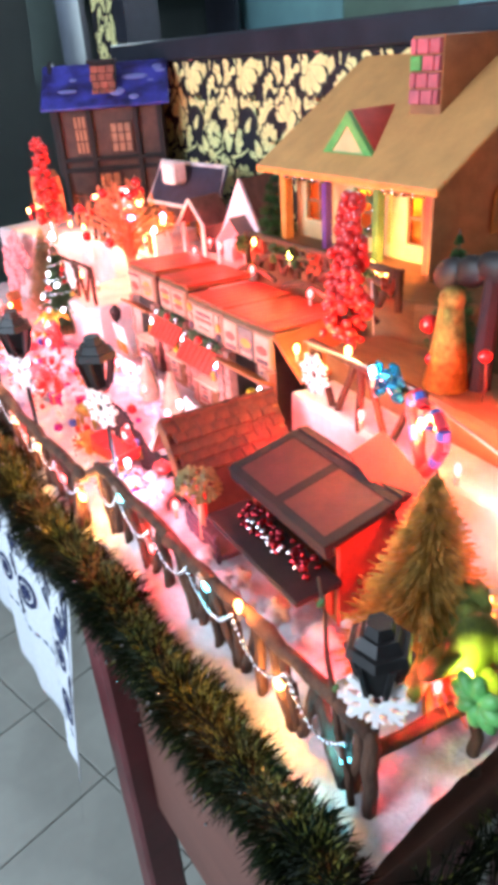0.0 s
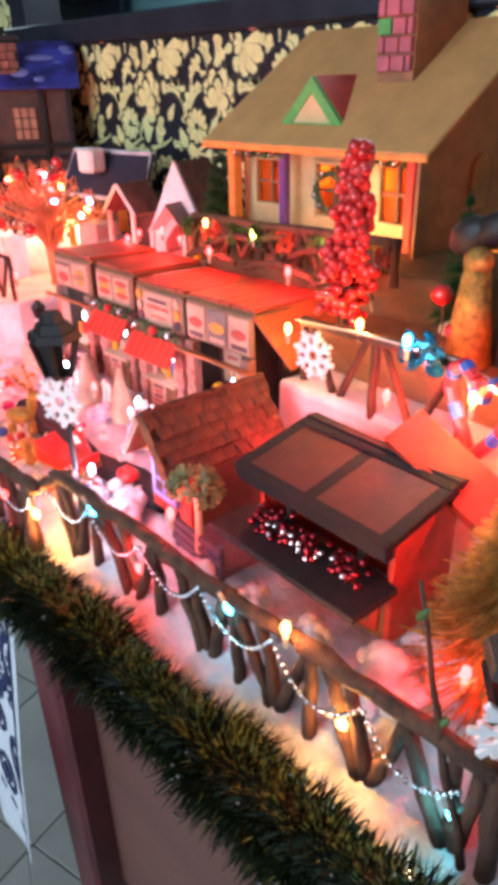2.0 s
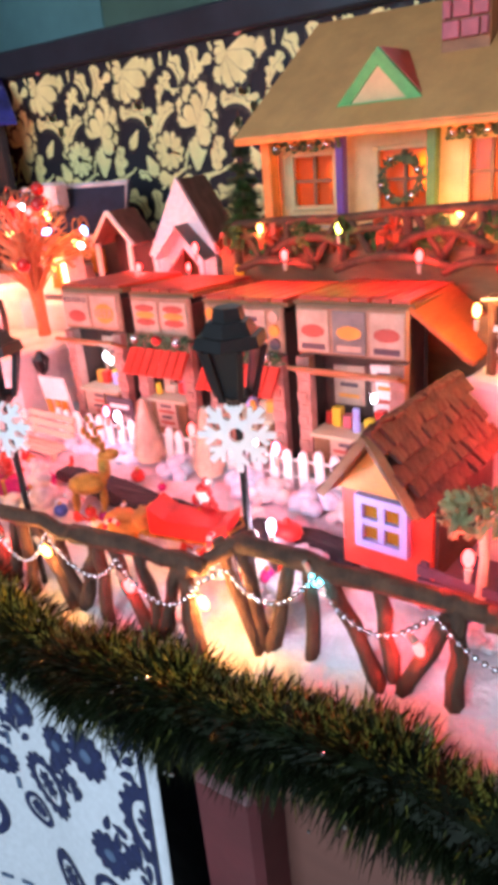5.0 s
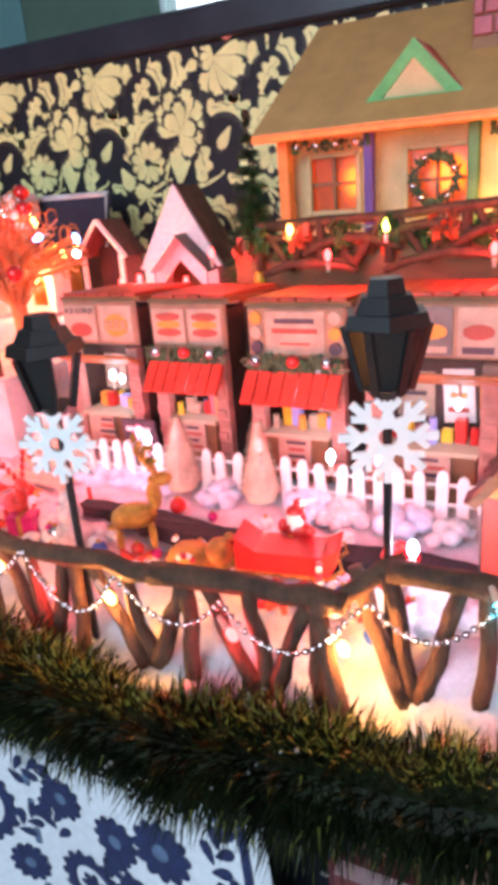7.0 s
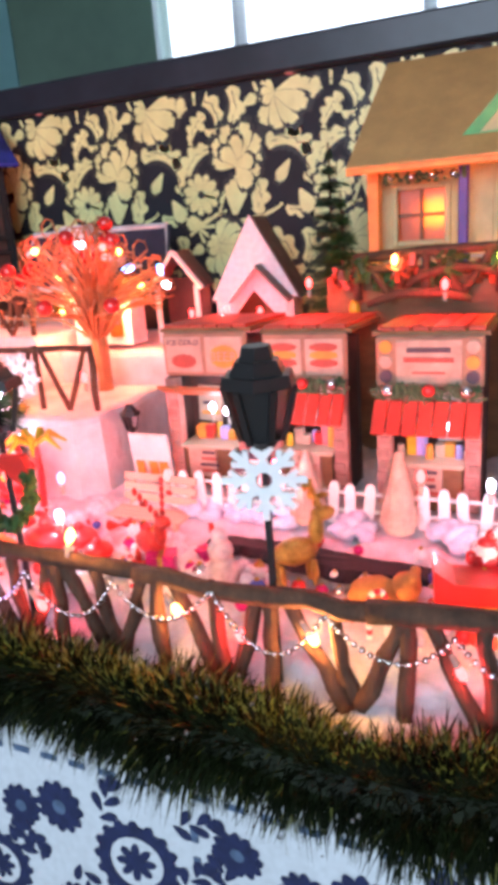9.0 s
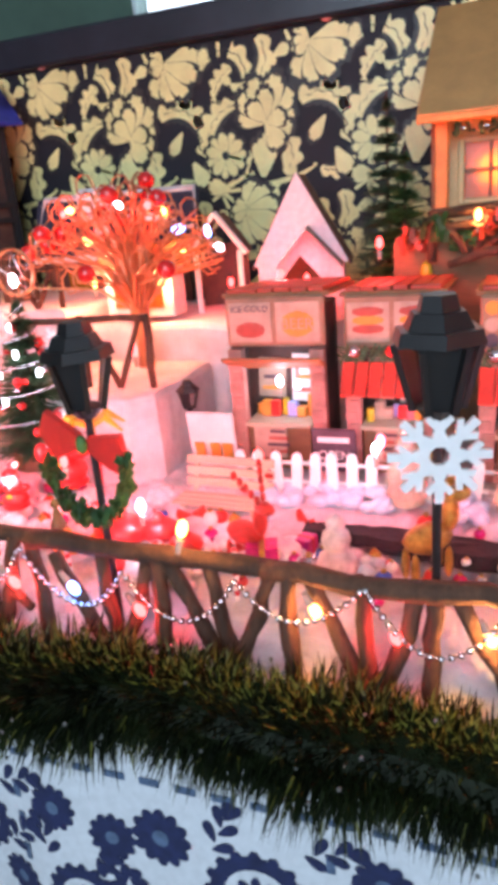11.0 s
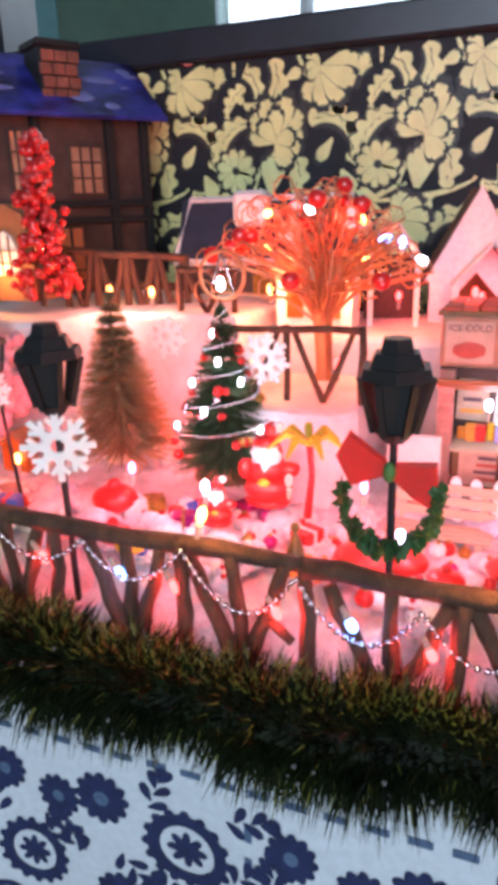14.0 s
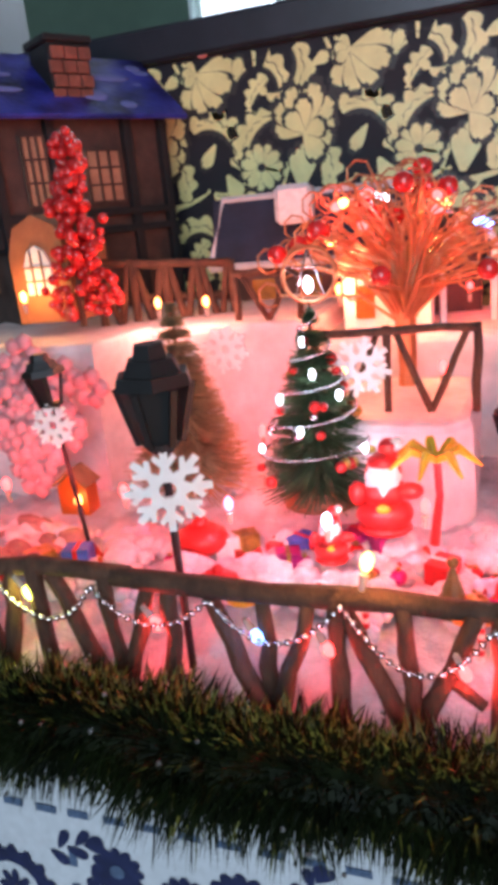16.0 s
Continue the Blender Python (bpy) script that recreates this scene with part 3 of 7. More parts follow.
def terrace(outline, z0, z1, label, material=FOAM, placed=False):
    """A block with the given plan, soft upper edge and uneven faces."""
    bm = fresh()
    tops = [lay((x, y, z1)) for x, y in outline]
    n = len(outline)
    if not placed:
        z0, z1 = z0 + 0.11, sum(p.z for p in tops) / n
        outline = [(p.x, min(-0.004, p.y)) for p in tops]
    c = Vector((sum(p[0] for p in outline) / n, sum(p[1] for p in outline) / n, 0))
    levels = [(z0, 0), (z0 + (z1 - z0) * 0.5, 0.002), (z1 - 0.008, 0.002), (z1 - 0.002, 0.005), (z1, 0.012)]
    rings = []
    for z, inset in levels:
        ring = []
        for k in range(n):
            a, b = Vector((*outline[k], 0)), Vector((*outline[(k + 1) % n], 0))
            m = max(2, int((b - a).length / 0.015))
            for i in range(m):
                p = a.lerp(b, i / m)
                q = p + (c - p).normalized() * (inset + 0.004 * noise.noise((p.x * 20, p.y * 20, z * 20)))
                ring.append(bm.verts.new((q.x, q.y, z + 0.003 * noise.noise((p.x * 30, p.y * 30, 5)))))
        rings.append(ring)
    for r, q in zip(rings, rings[1:]):
        for k in range(len(r)):
            j = (k + 1) % len(r)
            bm.faces.new((r[k], r[j], q[j], q[k]))
    bm.faces.new(rings[-1])
    return solo("terrace", bm, material, Matrix(), label, "terrace", kind="structure", smooth=False)


terrace([(-0.64, -0.365), (-0.56, -0.378), (-0.49, -0.375), (-0.462, -0.35), (-0.455, -0.28), (-0.455, -0.2), (-0.64, -0.2)], 0.83, 0.962, "white foam terrace with rounded end, lit pink")
terrace([(-0.66, -0.215), (-0.43, -0.215), (-0.28, -0.2), (-0.22, -0.18), (-0.22, -0.006), (-0.66, -0.006)], 0.83, 1.043, "white foam terrace under the small houses")
terrace([(-0.235, -0.175), (0.2, -0.19), (0.25, -0.15), (0.25, -0.006), (-0.235, -0.006)], 0.83, 1.118, "brown foam terrace under the large colourful house", BROWN)
terrace([(0.147, -0.463), (0.555, -0.475), (0.555, -0.27), (0.2, -0.3), (0.15, -0.33)], 0.95, 1.099, "white foam terrace with a clean front edge", placed=True)
terrace([(-1.16, -0.36), (-0.89, -0.345), (-0.862, -0.3), (-0.84, -0.262), (-0.64, -0.255), (-0.62, -0.2), (-0.62, -0.006), (-1.16, -0.006)], 0.82, 1.056, "high white foam terrace under the timbered house")


# ---- the front fence ----
rf = random.Random(11)
fence = thing("twig_fence", xf((0, 0, 0)), "rustic brown twig fence along the front edge of the snow", "fence")


def fence_y(x):
    return -0.709 if x < 0.06 else -0.69


def rail_z(x):
    return (1.024 + 0.016 * max(0.0, min(1.0, (-0.3 - x) / 0.4)) if x < 0.06 else 1.041) + 0.003 * math.sin(x * 23) + 0.002 * math.sin(x * 61 + 1)


def twig(p, q, r0, r1, parent, name="stick", knots=6, wob=0.002):
    bm = fresh()
    p, q = Vector(p), Vector(q)
    pts, rad = [], []
    for i in range(knots):
        f = i / (knots - 1)
        w = wob if 0 < i < knots - 1 else 0
        pts.append(p.lerp(q, f) + Vector((rf.uniform(-w, w), rf.uniform(-w, w), rf.uniform(-w, w))))
        rad.append((r0 + (r1 - r0) * f) * rf.uniform(0.88, 1.15))
    tube(bm, pts, rad, 7)
    return part(name, bm, TWIG, parent, smooth=True)


VEES = (-1.02, -0.93, -0.84, -0.755, -0.662, -0.556, -0.47, -0.367, -0.28, -0.187, -0.096, -0.008, 0.08, 0.178, 0.281, 0.36, 0.445, 0.51)
RAILS = ((-1.08, -0.87), (-0.88, -0.64), (-0.65, -0.41), (-0.42, -0.24), (-0.25, -0.07), (-0.08, 0.05), (0.07, 0.25), (0.24, 0.4), (0.39, 0.535))
for i, (a, b) in enumerate(RAILS):
    twig((a, fence_y(a) - 0.002 * (i % 2), rail_z(a)), (b, fence_y(b) + 0.002, rail_z(b)), 0.0072, 0.0062, fence, "rail", 8, 0.0025)
twig((0.03, -0.712, 1.018), (0.078, -0.68, 1.044), 0.006, 0.005, fence, "rail", 5, 0.002)
for k, x in enumerate(VEES):
    nx = VEES[k + 1] if k + 1 < len(VEES) else 0.545
    y = fence_y(x)
    z = (0.954 if x < 0.06 else 0.962) + rf.uniform(-0.003, 0.004)
    half = (nx - x) * 0.5
    w = rf.uniform(0.03, 0.04)
    twig((x, y, z - 0.01), (x - w, y + 0.002, rail_z(x) - 0.004), 0.0062, 0.005, fence)
    twig((x + 0.004, y + 0.004, z - 0.01), (x + rf.uniform(-0.012, 0.006), y, rail_z(x) - 0.002), 0.0055, 0.0048, fence)
    twig((x + 0.008, y + 0.003, z - 0.008), (x + min(w, half), y - 0.001, rail_z(x) - 0.004), 0.0062, 0.0048, fence)
    if nx - x > 0.075:
        xm = (x + nx) / 2 + rf.uniform(-0.006, 0.006)
        twig((xm + rf.uniform(-0.004, 0.004), fence_y(xm), z - 0.014), (xm, fence_y(xm), rail_z(xm)), 0.006, 0.0052, fence, "post")
# the cut side branch of one stick, and the stick in front of the step in the rail
twig((-0.445, -0.708, 0.985), (-0.428, -0.712, 0.974), 0.0042, 0.0036, fence, "stub", 3, 0.0)
twig((0.052, -0.726, 0.955), (0.036, -0.712, 1.016), 0.0055, 0.0048, fence)
# side run of the fence at the end of the board
twig((0.54, -0.69, 0.945), (0.535, -0.688, 1.045), 0.007, 0.006, fence, "post")
twig((0.532, -0.688, 1.015), (0.565, -0.5, 1.02), 0.0068, 0.006, fence, "rail", 7)
for y in (-0.6, -0.51):
    twig((0.563, y, 0.955), (0.56, y, 1.02), 0.005, 0.0045, fence, "post")
# a bare twig leans at the corner
tw = thing("bare_twig", xf((0.53, -0.7, 0.945)), "thin bare brown twig with a few buds leaning at the corner", "twig")
twig((0, 0, 0.02), (-0.06, 0.02, 0.19), 0.003, 0.0012, tw, "stem", 7, 0.003)
for p in ((-0.03, 0.01, 0.11), (-0.055, 0.018, 0.17)):
    bm = fresh()
    ball(bm, p, 0.006, 1, (0.5, 0.5, 1.4), (0, 30, 0))
    part("bud", bm, LEAF, tw, "yellowish green bud")


# bead chain that swags below the rail
def beads(points, name="bead_chain", r=0.0024, material=STEEL, label="string of small silver beads draped on the fence"):
    bm = fresh()
    pts = [Vector(p) for p in points]
    d, nextd = 0.0, 0.0
    for a, b in zip(pts, pts[1:]):
        L = (b - a).length
        while nextd <= d + L:
            c = a.lerp(b, (nextd - d) / max(L, 1e-6))
            ball(bm, c, r, 1)
            nextd += r * 2.5
        d += L
    tube(bm, pts, 0.0005, 4)
    return solo(name, bm, material, Matrix(), label, "bead chain", kind="stuff", smooth=True)


pts = []
xs = [-1.06 + i * 0.0795 for i in range(21)]
for a, b in zip(xs, xs[1:]):
    sag = rf.uniform(0.022, 0.036)
    for i in range(9):
        f = i / 9
        x = a + (b - a) * f
        pts.append((x, fence_y(x) - 0.009, rail_z(x) - 0.004 - sag * 4 * f * (1 - f)))
beads(pts)

# ---- garland along the front edge ----
rg = random.Random(5)


def gar_z(x):
    return 0.93 + max(0.0, min(0.014, -x * 0.028)) + max(0.0, min(0.02, (x - 0.02) * 0.12)) + 0.005 * math.sin(x * 16) + 0.004 * math.sin(x * 37 + 1)


N = 46000
verts, faces, tverts, tfaces = [], [], [], []
for i in range(N):
    x = -1.25 + 1.87 * rg.random()
    y = -0.748
    zc = gar_z(x)
    if x > 0.57:
        y, x, zc = y + (x - 0.57) * 6, 0.57 + 0.02, zc - 0.055
    a = rg.random() * math.tau
    d = Vector((rg.uniform(-0.45, 0.45), math.cos(a), math.sin(a))).normalized()
    ln = rg.uniform(0.028, 0.047) * (1 + 0.2 * math.sin(x * 55) * math.sin(x * 23)) * (0.86 if x > 0.12 else 1.0)
    w = rg.uniform(0.0004, 0.0009)
    p = Vector((x, y, zc)) + d * 0.006
    side = d.cross(Vector((rg.uniform(-1, 1), rg.uniform(-1, 1), rg.uniform(-1, 1)))).normalized() * w
    mid = p + d * ln * 0.7
    tip = p + d * ln + Vector((0, 0, -0.2 * ln * rg.random()))
    k = len(verts)
    verts += [p - side, p + side, mid + side, mid - side]
    faces.append((k, k + 1, k + 2, k + 3))
    # blades that point up or down end paler; most of the front ones are dark
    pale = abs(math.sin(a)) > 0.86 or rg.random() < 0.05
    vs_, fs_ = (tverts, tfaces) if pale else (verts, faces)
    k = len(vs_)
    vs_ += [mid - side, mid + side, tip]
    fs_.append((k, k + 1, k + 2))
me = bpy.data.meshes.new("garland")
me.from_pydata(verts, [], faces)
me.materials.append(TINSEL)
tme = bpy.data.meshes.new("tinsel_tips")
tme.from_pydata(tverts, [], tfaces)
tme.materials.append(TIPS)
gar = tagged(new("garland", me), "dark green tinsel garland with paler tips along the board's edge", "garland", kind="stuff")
bm = fresh()
tube(bm, [(-1.25 + i * 0.0607, -0.748, gar_z(-1.25 + i * 0.0607)) for i in range(31)], 0.022, 10)
tp = new("tinsel_tips", tme)
tp.parent, tp["kind"], tp["label"] = gar, "stuff", "paler olive ends of the blades"
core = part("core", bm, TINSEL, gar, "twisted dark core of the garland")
bm = fresh()
for i in range(150):
    x = rg.uniform(-1.2, 0.55)
    a = rg.uniform(1.2, 4.2)
    bmesh.ops.create_icosphere(bm, subdivisions=1, radius=rg.uniform(0.0008, 0.0018), matrix=Matrix.Translation((x, -0.748 + 0.045 * math.cos(a), gar_z(x) + 0.045 * math.sin(a))))
part("foil_flecks", bm, STEEL, gar, "tiny shiny foil flecks")["kind"] = "stuff"


# ---- lamps and ornaments of the front row ----
def bulb(p, colour, power, name="fairy_bulb", aim=(0, 0, 1), r=0.0036, socket=True):
    """A small lit bulb in a clear socket."""
    key = "bulb_%s" % name
    t = thing("fairy_light", xf(p), "small lit %s on a thin wire" % name.replace("_", " "), "fairy light", "fairy lights")
    d = Vector(aim).normalized()
    bm = fresh()
    q = Vector((0, 0, 1)).rotation_difference(d).to_matrix().to_4x4()
    bmesh.ops.create_icosphere(bm, subdivisions=2, radius=r, matrix=q @ Matrix.Translation((0, 0, 0.006)) @ Matrix.Diagonal((1, 1, 1.7, 1)))
    b = part("bulb", bm, glow(key, colour, 10), t, smooth=True)
    b.visible_shadow = False
    if socket:
        bm = fresh()
        bmesh.ops.create_cone(bm, cap_ends=True, segments=8, radius1=0.0018, radius2=0.0026, depth=0.009, matrix=q @ Matrix.Translation((0, 0, -0.006)))
        part("socket", bm, mat("clear_socket", (0.5, 0.4, 0.34), 0.2, vary=0.2, coat=1.0), t)
    if power:
        lamp("bulb_light", "POINT", Matrix.Translation(Vector(p) + d * 0.006), power * GLOW, colour, 0.006)
    return t


WARM, RED, BLUE, COOL, PINKC, GRNY, CYAN = (1.0, 0.42, 0.12), (1.0, 0.05, 0.05), (0.15, 0.35, 1.0), (0.75, 0.82, 1.0), (1.0, 0.12, 0.2), (0.8, 0.9, 0.15), (0.1, 0.75, 1.0)
F = lambda x, dz=-0.03, dy=-0.006: (x, fence_y(x) + dy, rail_z(x) + dz)
for x, c, w, nm, dz in ((0.515, CYAN, 0.10, "cyan bulb", -0.04), (0.43, WARM, 0.30, "warm yellow bulb", -0.035), (0.319, CYAN, 0.05, "cyan bulb", -0.008), (0.2, RED, 0.2, "red bulb", -0.03), (0.13, CYAN, 0.03, "cyan bulb", -0.004), (0.048, WARM, 0.34, "warm yellow bulb", -0.02), (-0.025, RED, 0.14, "red bulb", -0.025), (-0.118, WARM, 0.3, "warm yellow bulb", -0.02), (-0.218, WARM, 0.12, "warm yellow bulb", -0.02), (-0.17, RED, 0.14, "red bulb", -0.03), (-0.3, WARM, 0.12, "warm yellow bulb", 0.02), (-0.39, BLUE, 0.03, "blue bulb", -0.026), (-0.34, RED, 0.18, "red bulb", -0.03), (-0.44, RED, 0.2, "red bulb", -0.03), (-0.515, RED, 0.15, "red bulb", -0.03), (-0.49, WARM, 0.14, "warm yellow bulb", 0.018), (-0.558, BLUE, 0.03, "blue bulb", -0.022), (-0.624, RED, 0.18, "red bulb", -0.024), (-0.715, GRNY, 0.12, "yellow green bulb", -0.02), (-0.86, RED, 0.2, "red bulb", -0.02)):
    bulb(F(x, dz), c, w * 1.8, nm, aim=(0.2, 0.2, -0.6 if dz < 0 else 1))


def street_lamp(x, y, z, h, s=1.0, rz=0, flake=True, hf=0.0, lean=0, group="lamps along the fence", flat=1.0):
    t = thing("street_lamp", xf((x, y, z), (0, lean, rz)), "black miniature street lamp" + (" with a white wooden snowflake on its pole" if flake else " on a thin pole"), "street lamp", group)
    bm = fresh()
    tube(bm, [(0, 0, 0), (0, 0, h - 0.055 * s)], 0.0026 * s, 8)
    part("pole", bm, BLACK, t)
    zz = h - 0.055 * s
    bm = fresh()
    frustum(bm, (0, 0, zz - 0.006 * s), 0.006 * s, 0.013 * s, 0.008 * s, 6)
    cg = part("cage", bm, BLACK, t)
    for k in range(6):
        a = k * math.tau / 6
        c, d = math.cos(a), math.sin(a)
        bm = fresh()
        tube(bm, [(0.012 * s * c, 0.012 * s * d, zz), (0.021 * s * c, 0.021 * s * d, zz + 0.034 * s)], 0.0026 * s, 4)
        part("cage_bar", bm, BLACK, cg)
    bm = fresh()
    for k in range(0, 6, 2):
        a = (k + 0.5) * math.tau / 6
        b = (k + 1.5) * math.tau / 6
        v = [bm.verts.new((rr * s * math.cos(q), rr * s * math.sin(q), zq)) for rr, q, zq in ((0.0105, a - 0.5, zz), (0.0105, a + 0.5, zz), (0.019, a + 0.5, zz + 0.034 * s), (0.019, a - 0.5, zz + 0.034 * s))]
        bm.faces.new(v)
    part("panel", bm, BLACK, t)
    bm = fresh()
    frustum(bm, (0, 0, zz + 0.034 * s), 0.024 * s, 0.022 * s, 0.007 * s, 6)
    frustum(bm, (0, 0, zz + 0.041 * s), 0.018 * s, 0.014 * s, 0.008 * s, 6)
    frustum(bm, (0, 0, zz + 0.049 * s), 0.011 * s, 0.009 * s, 0.008 * s, 6)
    part("cap", bm, BLACK, t)
    if flake:
        snowflake((0, -0.006, hf), 0.026 * s, t)
    return t


def snowflake(p, r, parent, rot=0.0):
    """A flat cut-out flake: eight forked arms round a ring, one piece."""
    bm = fresh()
    th, n = 0.003, 8
    P = lambda a, l, w: bm.verts.new((p[0] + r * (l * math.sin(a) + w * math.cos(a)), p[1] - th / 2, p[2] + r * (l * math.cos(a) - w * math.sin(a))))
    inner = [P((k - 0.5) * math.tau / n + rot, 0.2, 0) for k in range(n)]
    valley = [P((k - 0.5) * math.tau / n + rot, 0.4, 0) for k in range(n)]
    for k in range(n):
        a, j = k * math.tau / n + rot, (k + 1) % n
        arm = [P(a, l, w) for l, w in ((0.52, -0.085), (0.74, -0.28), (0.84, -0.2), (0.72, -0.085), (1.0, -0.085), (1.0, 0.085), (0.72, 0.085), (0.84, 0.2), (0.74, 0.28), (0.52, 0.085))]
        bm.faces.new((inner[k], valley[k], arm[0], arm[9], valley[j], inner[j]))
        bm.faces.new((arm[0], arm[1], arm[2], arm[3]))
        bm.faces.new((arm[6], arm[7], arm[8], arm[9]))
        bm.faces.new((arm[0], arm[3], arm[6], arm[9]))
        bm.faces.new((arm[3], arm[4], arm[5], arm[6]))
    ex = bmesh.ops.extrude_face_region(bm, geom=list(bm.faces))
    bmesh.ops.translate(bm, vec=(0, th, 0), verts=[v for v in ex["geom"] if isinstance(v, bmesh.types.BMVert)])
    return part("snowflake", bm, WHITE, parent, "white wooden cut-out snowflake")


street_lamp(0.064, -0.67, 0.955, 0.245, 1.05, 20, hf=0.162)
street_lamp(-0.147, -0.7, 0.945, 0.24, 1.05, 15, hf=0.158)
l3 = street_lamp(-0.37, -0.69, 0.945, 0.229, 1.0, 10, False)
street_lamp(-0.613, -0.69, 0.945, 0.23, 1.05, 25, hf=0.144)
street_lamp(-0.757, -0.575, 0.985, 0.165, 0.75, 5, hf=0.108, lean=-5)
street_lamp(0.538, -0.685, 0.945, 0.2, 1.0, 40, hf=0.137)
# bow and leafy half wreath on the third lamp
bow = thing("bow_wreath", xf((-0.37, -0.7, 1.098), (0, 0, 0), (1.0, 1, 1.15)), "red ribbon bow over a half wreath of dark green leaves", "wreath")
RIBBON = mat("bright_red_ribbon", (0.8, 0.04, 0.03), 0.6, vary=0.15, grain=50, trans=0.4)
for pts in ([(-0.003, -0.003), (-0.003, 0.004), (-0.025, 0.019), (-0.033, 0.006), (-0.024, -0.011)], [(0.003, 0.003), (0.027, 0.005), (0.028, -0.007), (0.024, -0.02), (0.014, -0.015), (0.002, -0.005)]):
    bm = fresh()
    prism(bm, pts, 0.006, xf((0, 0, 0), (8, 0, 0)))
    part("loop", bm, RIBBON, bow, "red ribbon loop")
bm = fresh()
ball(bm, (0, -0.002, 0), 0.005, 2, (0.8, 0.7, 1.2))
part("knot", bm, LEAF, bow, "dark green knot")
bm = fresh()
rb = random.Random(8)
for i in range(130):
    a = math.pi * (0.98 + 1.04 * rb.random())
    c = Vector((0.029 * math.cos(a), rb.uniform(-0.005, 0.005), -0.012 + 0.034 * math.sin(a) + rb.uniform(-0.003, 0.003)))
    M = Matrix.Translation(c) @ Euler((rb.uniform(0, 6), rb.uniform(0, 6), rb.uniform(0, 6))).to_matrix().to_4x4()
    bmesh.ops.create_cube(bm, size=1, matrix=M @ xf(s=(0.011, 0.0008, 0.005)))
part("leaves", bm, LEAF, bow, "dark green leaves")["kind"] = "stuff"


# ---- the large colourful house ----
OX0, OX1, OZ = -0.2, 0.158, 1.118
house = thing("house", xf((-0.002, 0, 1.181), (0, 0, 0), (1, 1.5, 1)), "colourful card house with porch, tan roof and brick chimney", "house")
h = 1.238 - OZ
yw, yb = -0.118, -0.012
# front wall with three openings, built from strips
WIN = ((-0.168, -0.105, 0.035, 0.1), (-0.05, 0.022, 0.028, 0.1), (0.06, 0.115, 0.03, 0.105))
edges = [OX0 + 0.01] + [v for w in WIN for v in (w[0], w[1])] + [OX1 - 0.008]
strips = [((edges[i] + edges[i + 1]) / 2, h / 2, edges[i + 1] - edges[i], h) for i in range(0, 8, 2)]
for x0, x1, z0, z1 in WIN:
    strips += [((x0 + x1) / 2, z0 / 2, x1 - x0, z0), ((x0 + x1) / 2, (z1 + h) / 2, x1 - x0, h - z1)]
for x, z, w, hh in strips:
    bm = fresh()
    box(bm, (x, yw, z), (w, 0.006, hh))
    part("front_wall", bm, CREAM, house, "cream painted front wall")
for x0, x1, z0, z1 in WIN:
    bm = fresh()
    box(bm, ((x0 + x1) / 2, yw + 0.003, (z0 + z1) / 2), (x1 - x0, 0.0012, z1 - z0))
    w = part("window", bm, ORPANE, house, "orange cellophane window lit from inside")
    bm = fresh()
    for x in (x0, x1):
        box(bm, (x, yw - 0.004, (z0 + z1) / 2), (0.007, 0.006, z1 - z0 + 0.006), bev=0.001)
    for z in (z0, z1):
        box(bm, ((x0 + x1) / 2, yw - 0.004, z), (x1 - x0 - 0.007, 0.006, 0.006), bev=0.001)
    part("frame", bm, CREAM, w, "cream window frame")
    bm = fresh()
    box(bm, ((x0 + x1) / 2, yw - 0.002, (z0 + z1) / 2), (0.004, 0.003, z1 - z0))
    box(bm, ((x0 + x1) / 2, yw - 0.0024, (z0 + z1) / 2), (x1 - x0, 0.002, 0.004))
    part("glazing_bar", bm, BROWN, w)
bm = fresh()
gable = [(-0.118, 0), (-0.012, 0), (-0.012, 0.265), (-0.118, h + 0.045)]
for x, nm in ((OX0 + 0.003, 0), (OX1 - 0.003, 1)):
    bm = fresh()
    M = Matrix.Translation((x, 0, 0)) @ Matrix.Rotation(radians(90), 4, "Z")
    prism(bm, gable if nm == 0 else [(-0.158, 0), (-0.012, 0), (-0.012, 0.26), (-0.158, h + 0.006)], 0.005, M)
    part("side_wall", bm, RUST, house, "rust orange side wall")
bm = fresh()
prism(bm, [(-0.085, 0.05), (-0.062, 0.05), (-0.062, 0.1), (-0.067, 0.112), (-0.0735, 0.116), (-0.08, 0.112), (-0.085, 0.1)], 0.003, Matrix.Translation((OX1 + 0.0035, 0, 0)) @ Matrix.Rotation(radians(90), 4, "Z"))
part("arched_window", bm, ORPANE, house, "arched orange window")
bm = fresh()
box(bm, ((OX0 + OX1) / 2, -0.009, 0.12), (OX1 - OX0 - 0.012, 0.005, 0.24))
part("back_wall", bm, RUST, house)
bm = fresh()
L = math.hypot(0.155, 0.142)
an = math.degrees(math.atan2(0.142, 0.155))
box(bm, ((OX0 + OX1) / 2 + 0.002, -0.0895, h + 0.074), (0.382, L, 0.005), (an, 0, 0), bev=0.0012)
roof = part("roof", bm, TANROOF, house, "tan card roof with an orange edge")
bm = fresh()
box(bm, ((OX0 + OX1) / 2 + 0.002, -0.166, h - 0.0), (0.382, 0.004, 0.007), bev=0.001)
part("eave_strip", bm, ORANGE, roof, "orange eave strip")
for x, m_, w in ((-0.187, ORANGE, 0.014), (-0.084, PURPLE, 0.011), (0.03, GREEND, 0.012), (0.128, REDP, 0.012), (0.149, ORANGE, 0.008)):
    bm = fresh()
    box(bm, (x, -0.14, h / 2), (w, w * 0.8, h - 0.002), bev=0.0012)
    part("porch_post", bm, m_, house)
bm = fresh()
box(bm, ((OX0 + OX1) / 2, -0.14, -0.002), (0.37, 0.07, 0.006), bev=0.001)
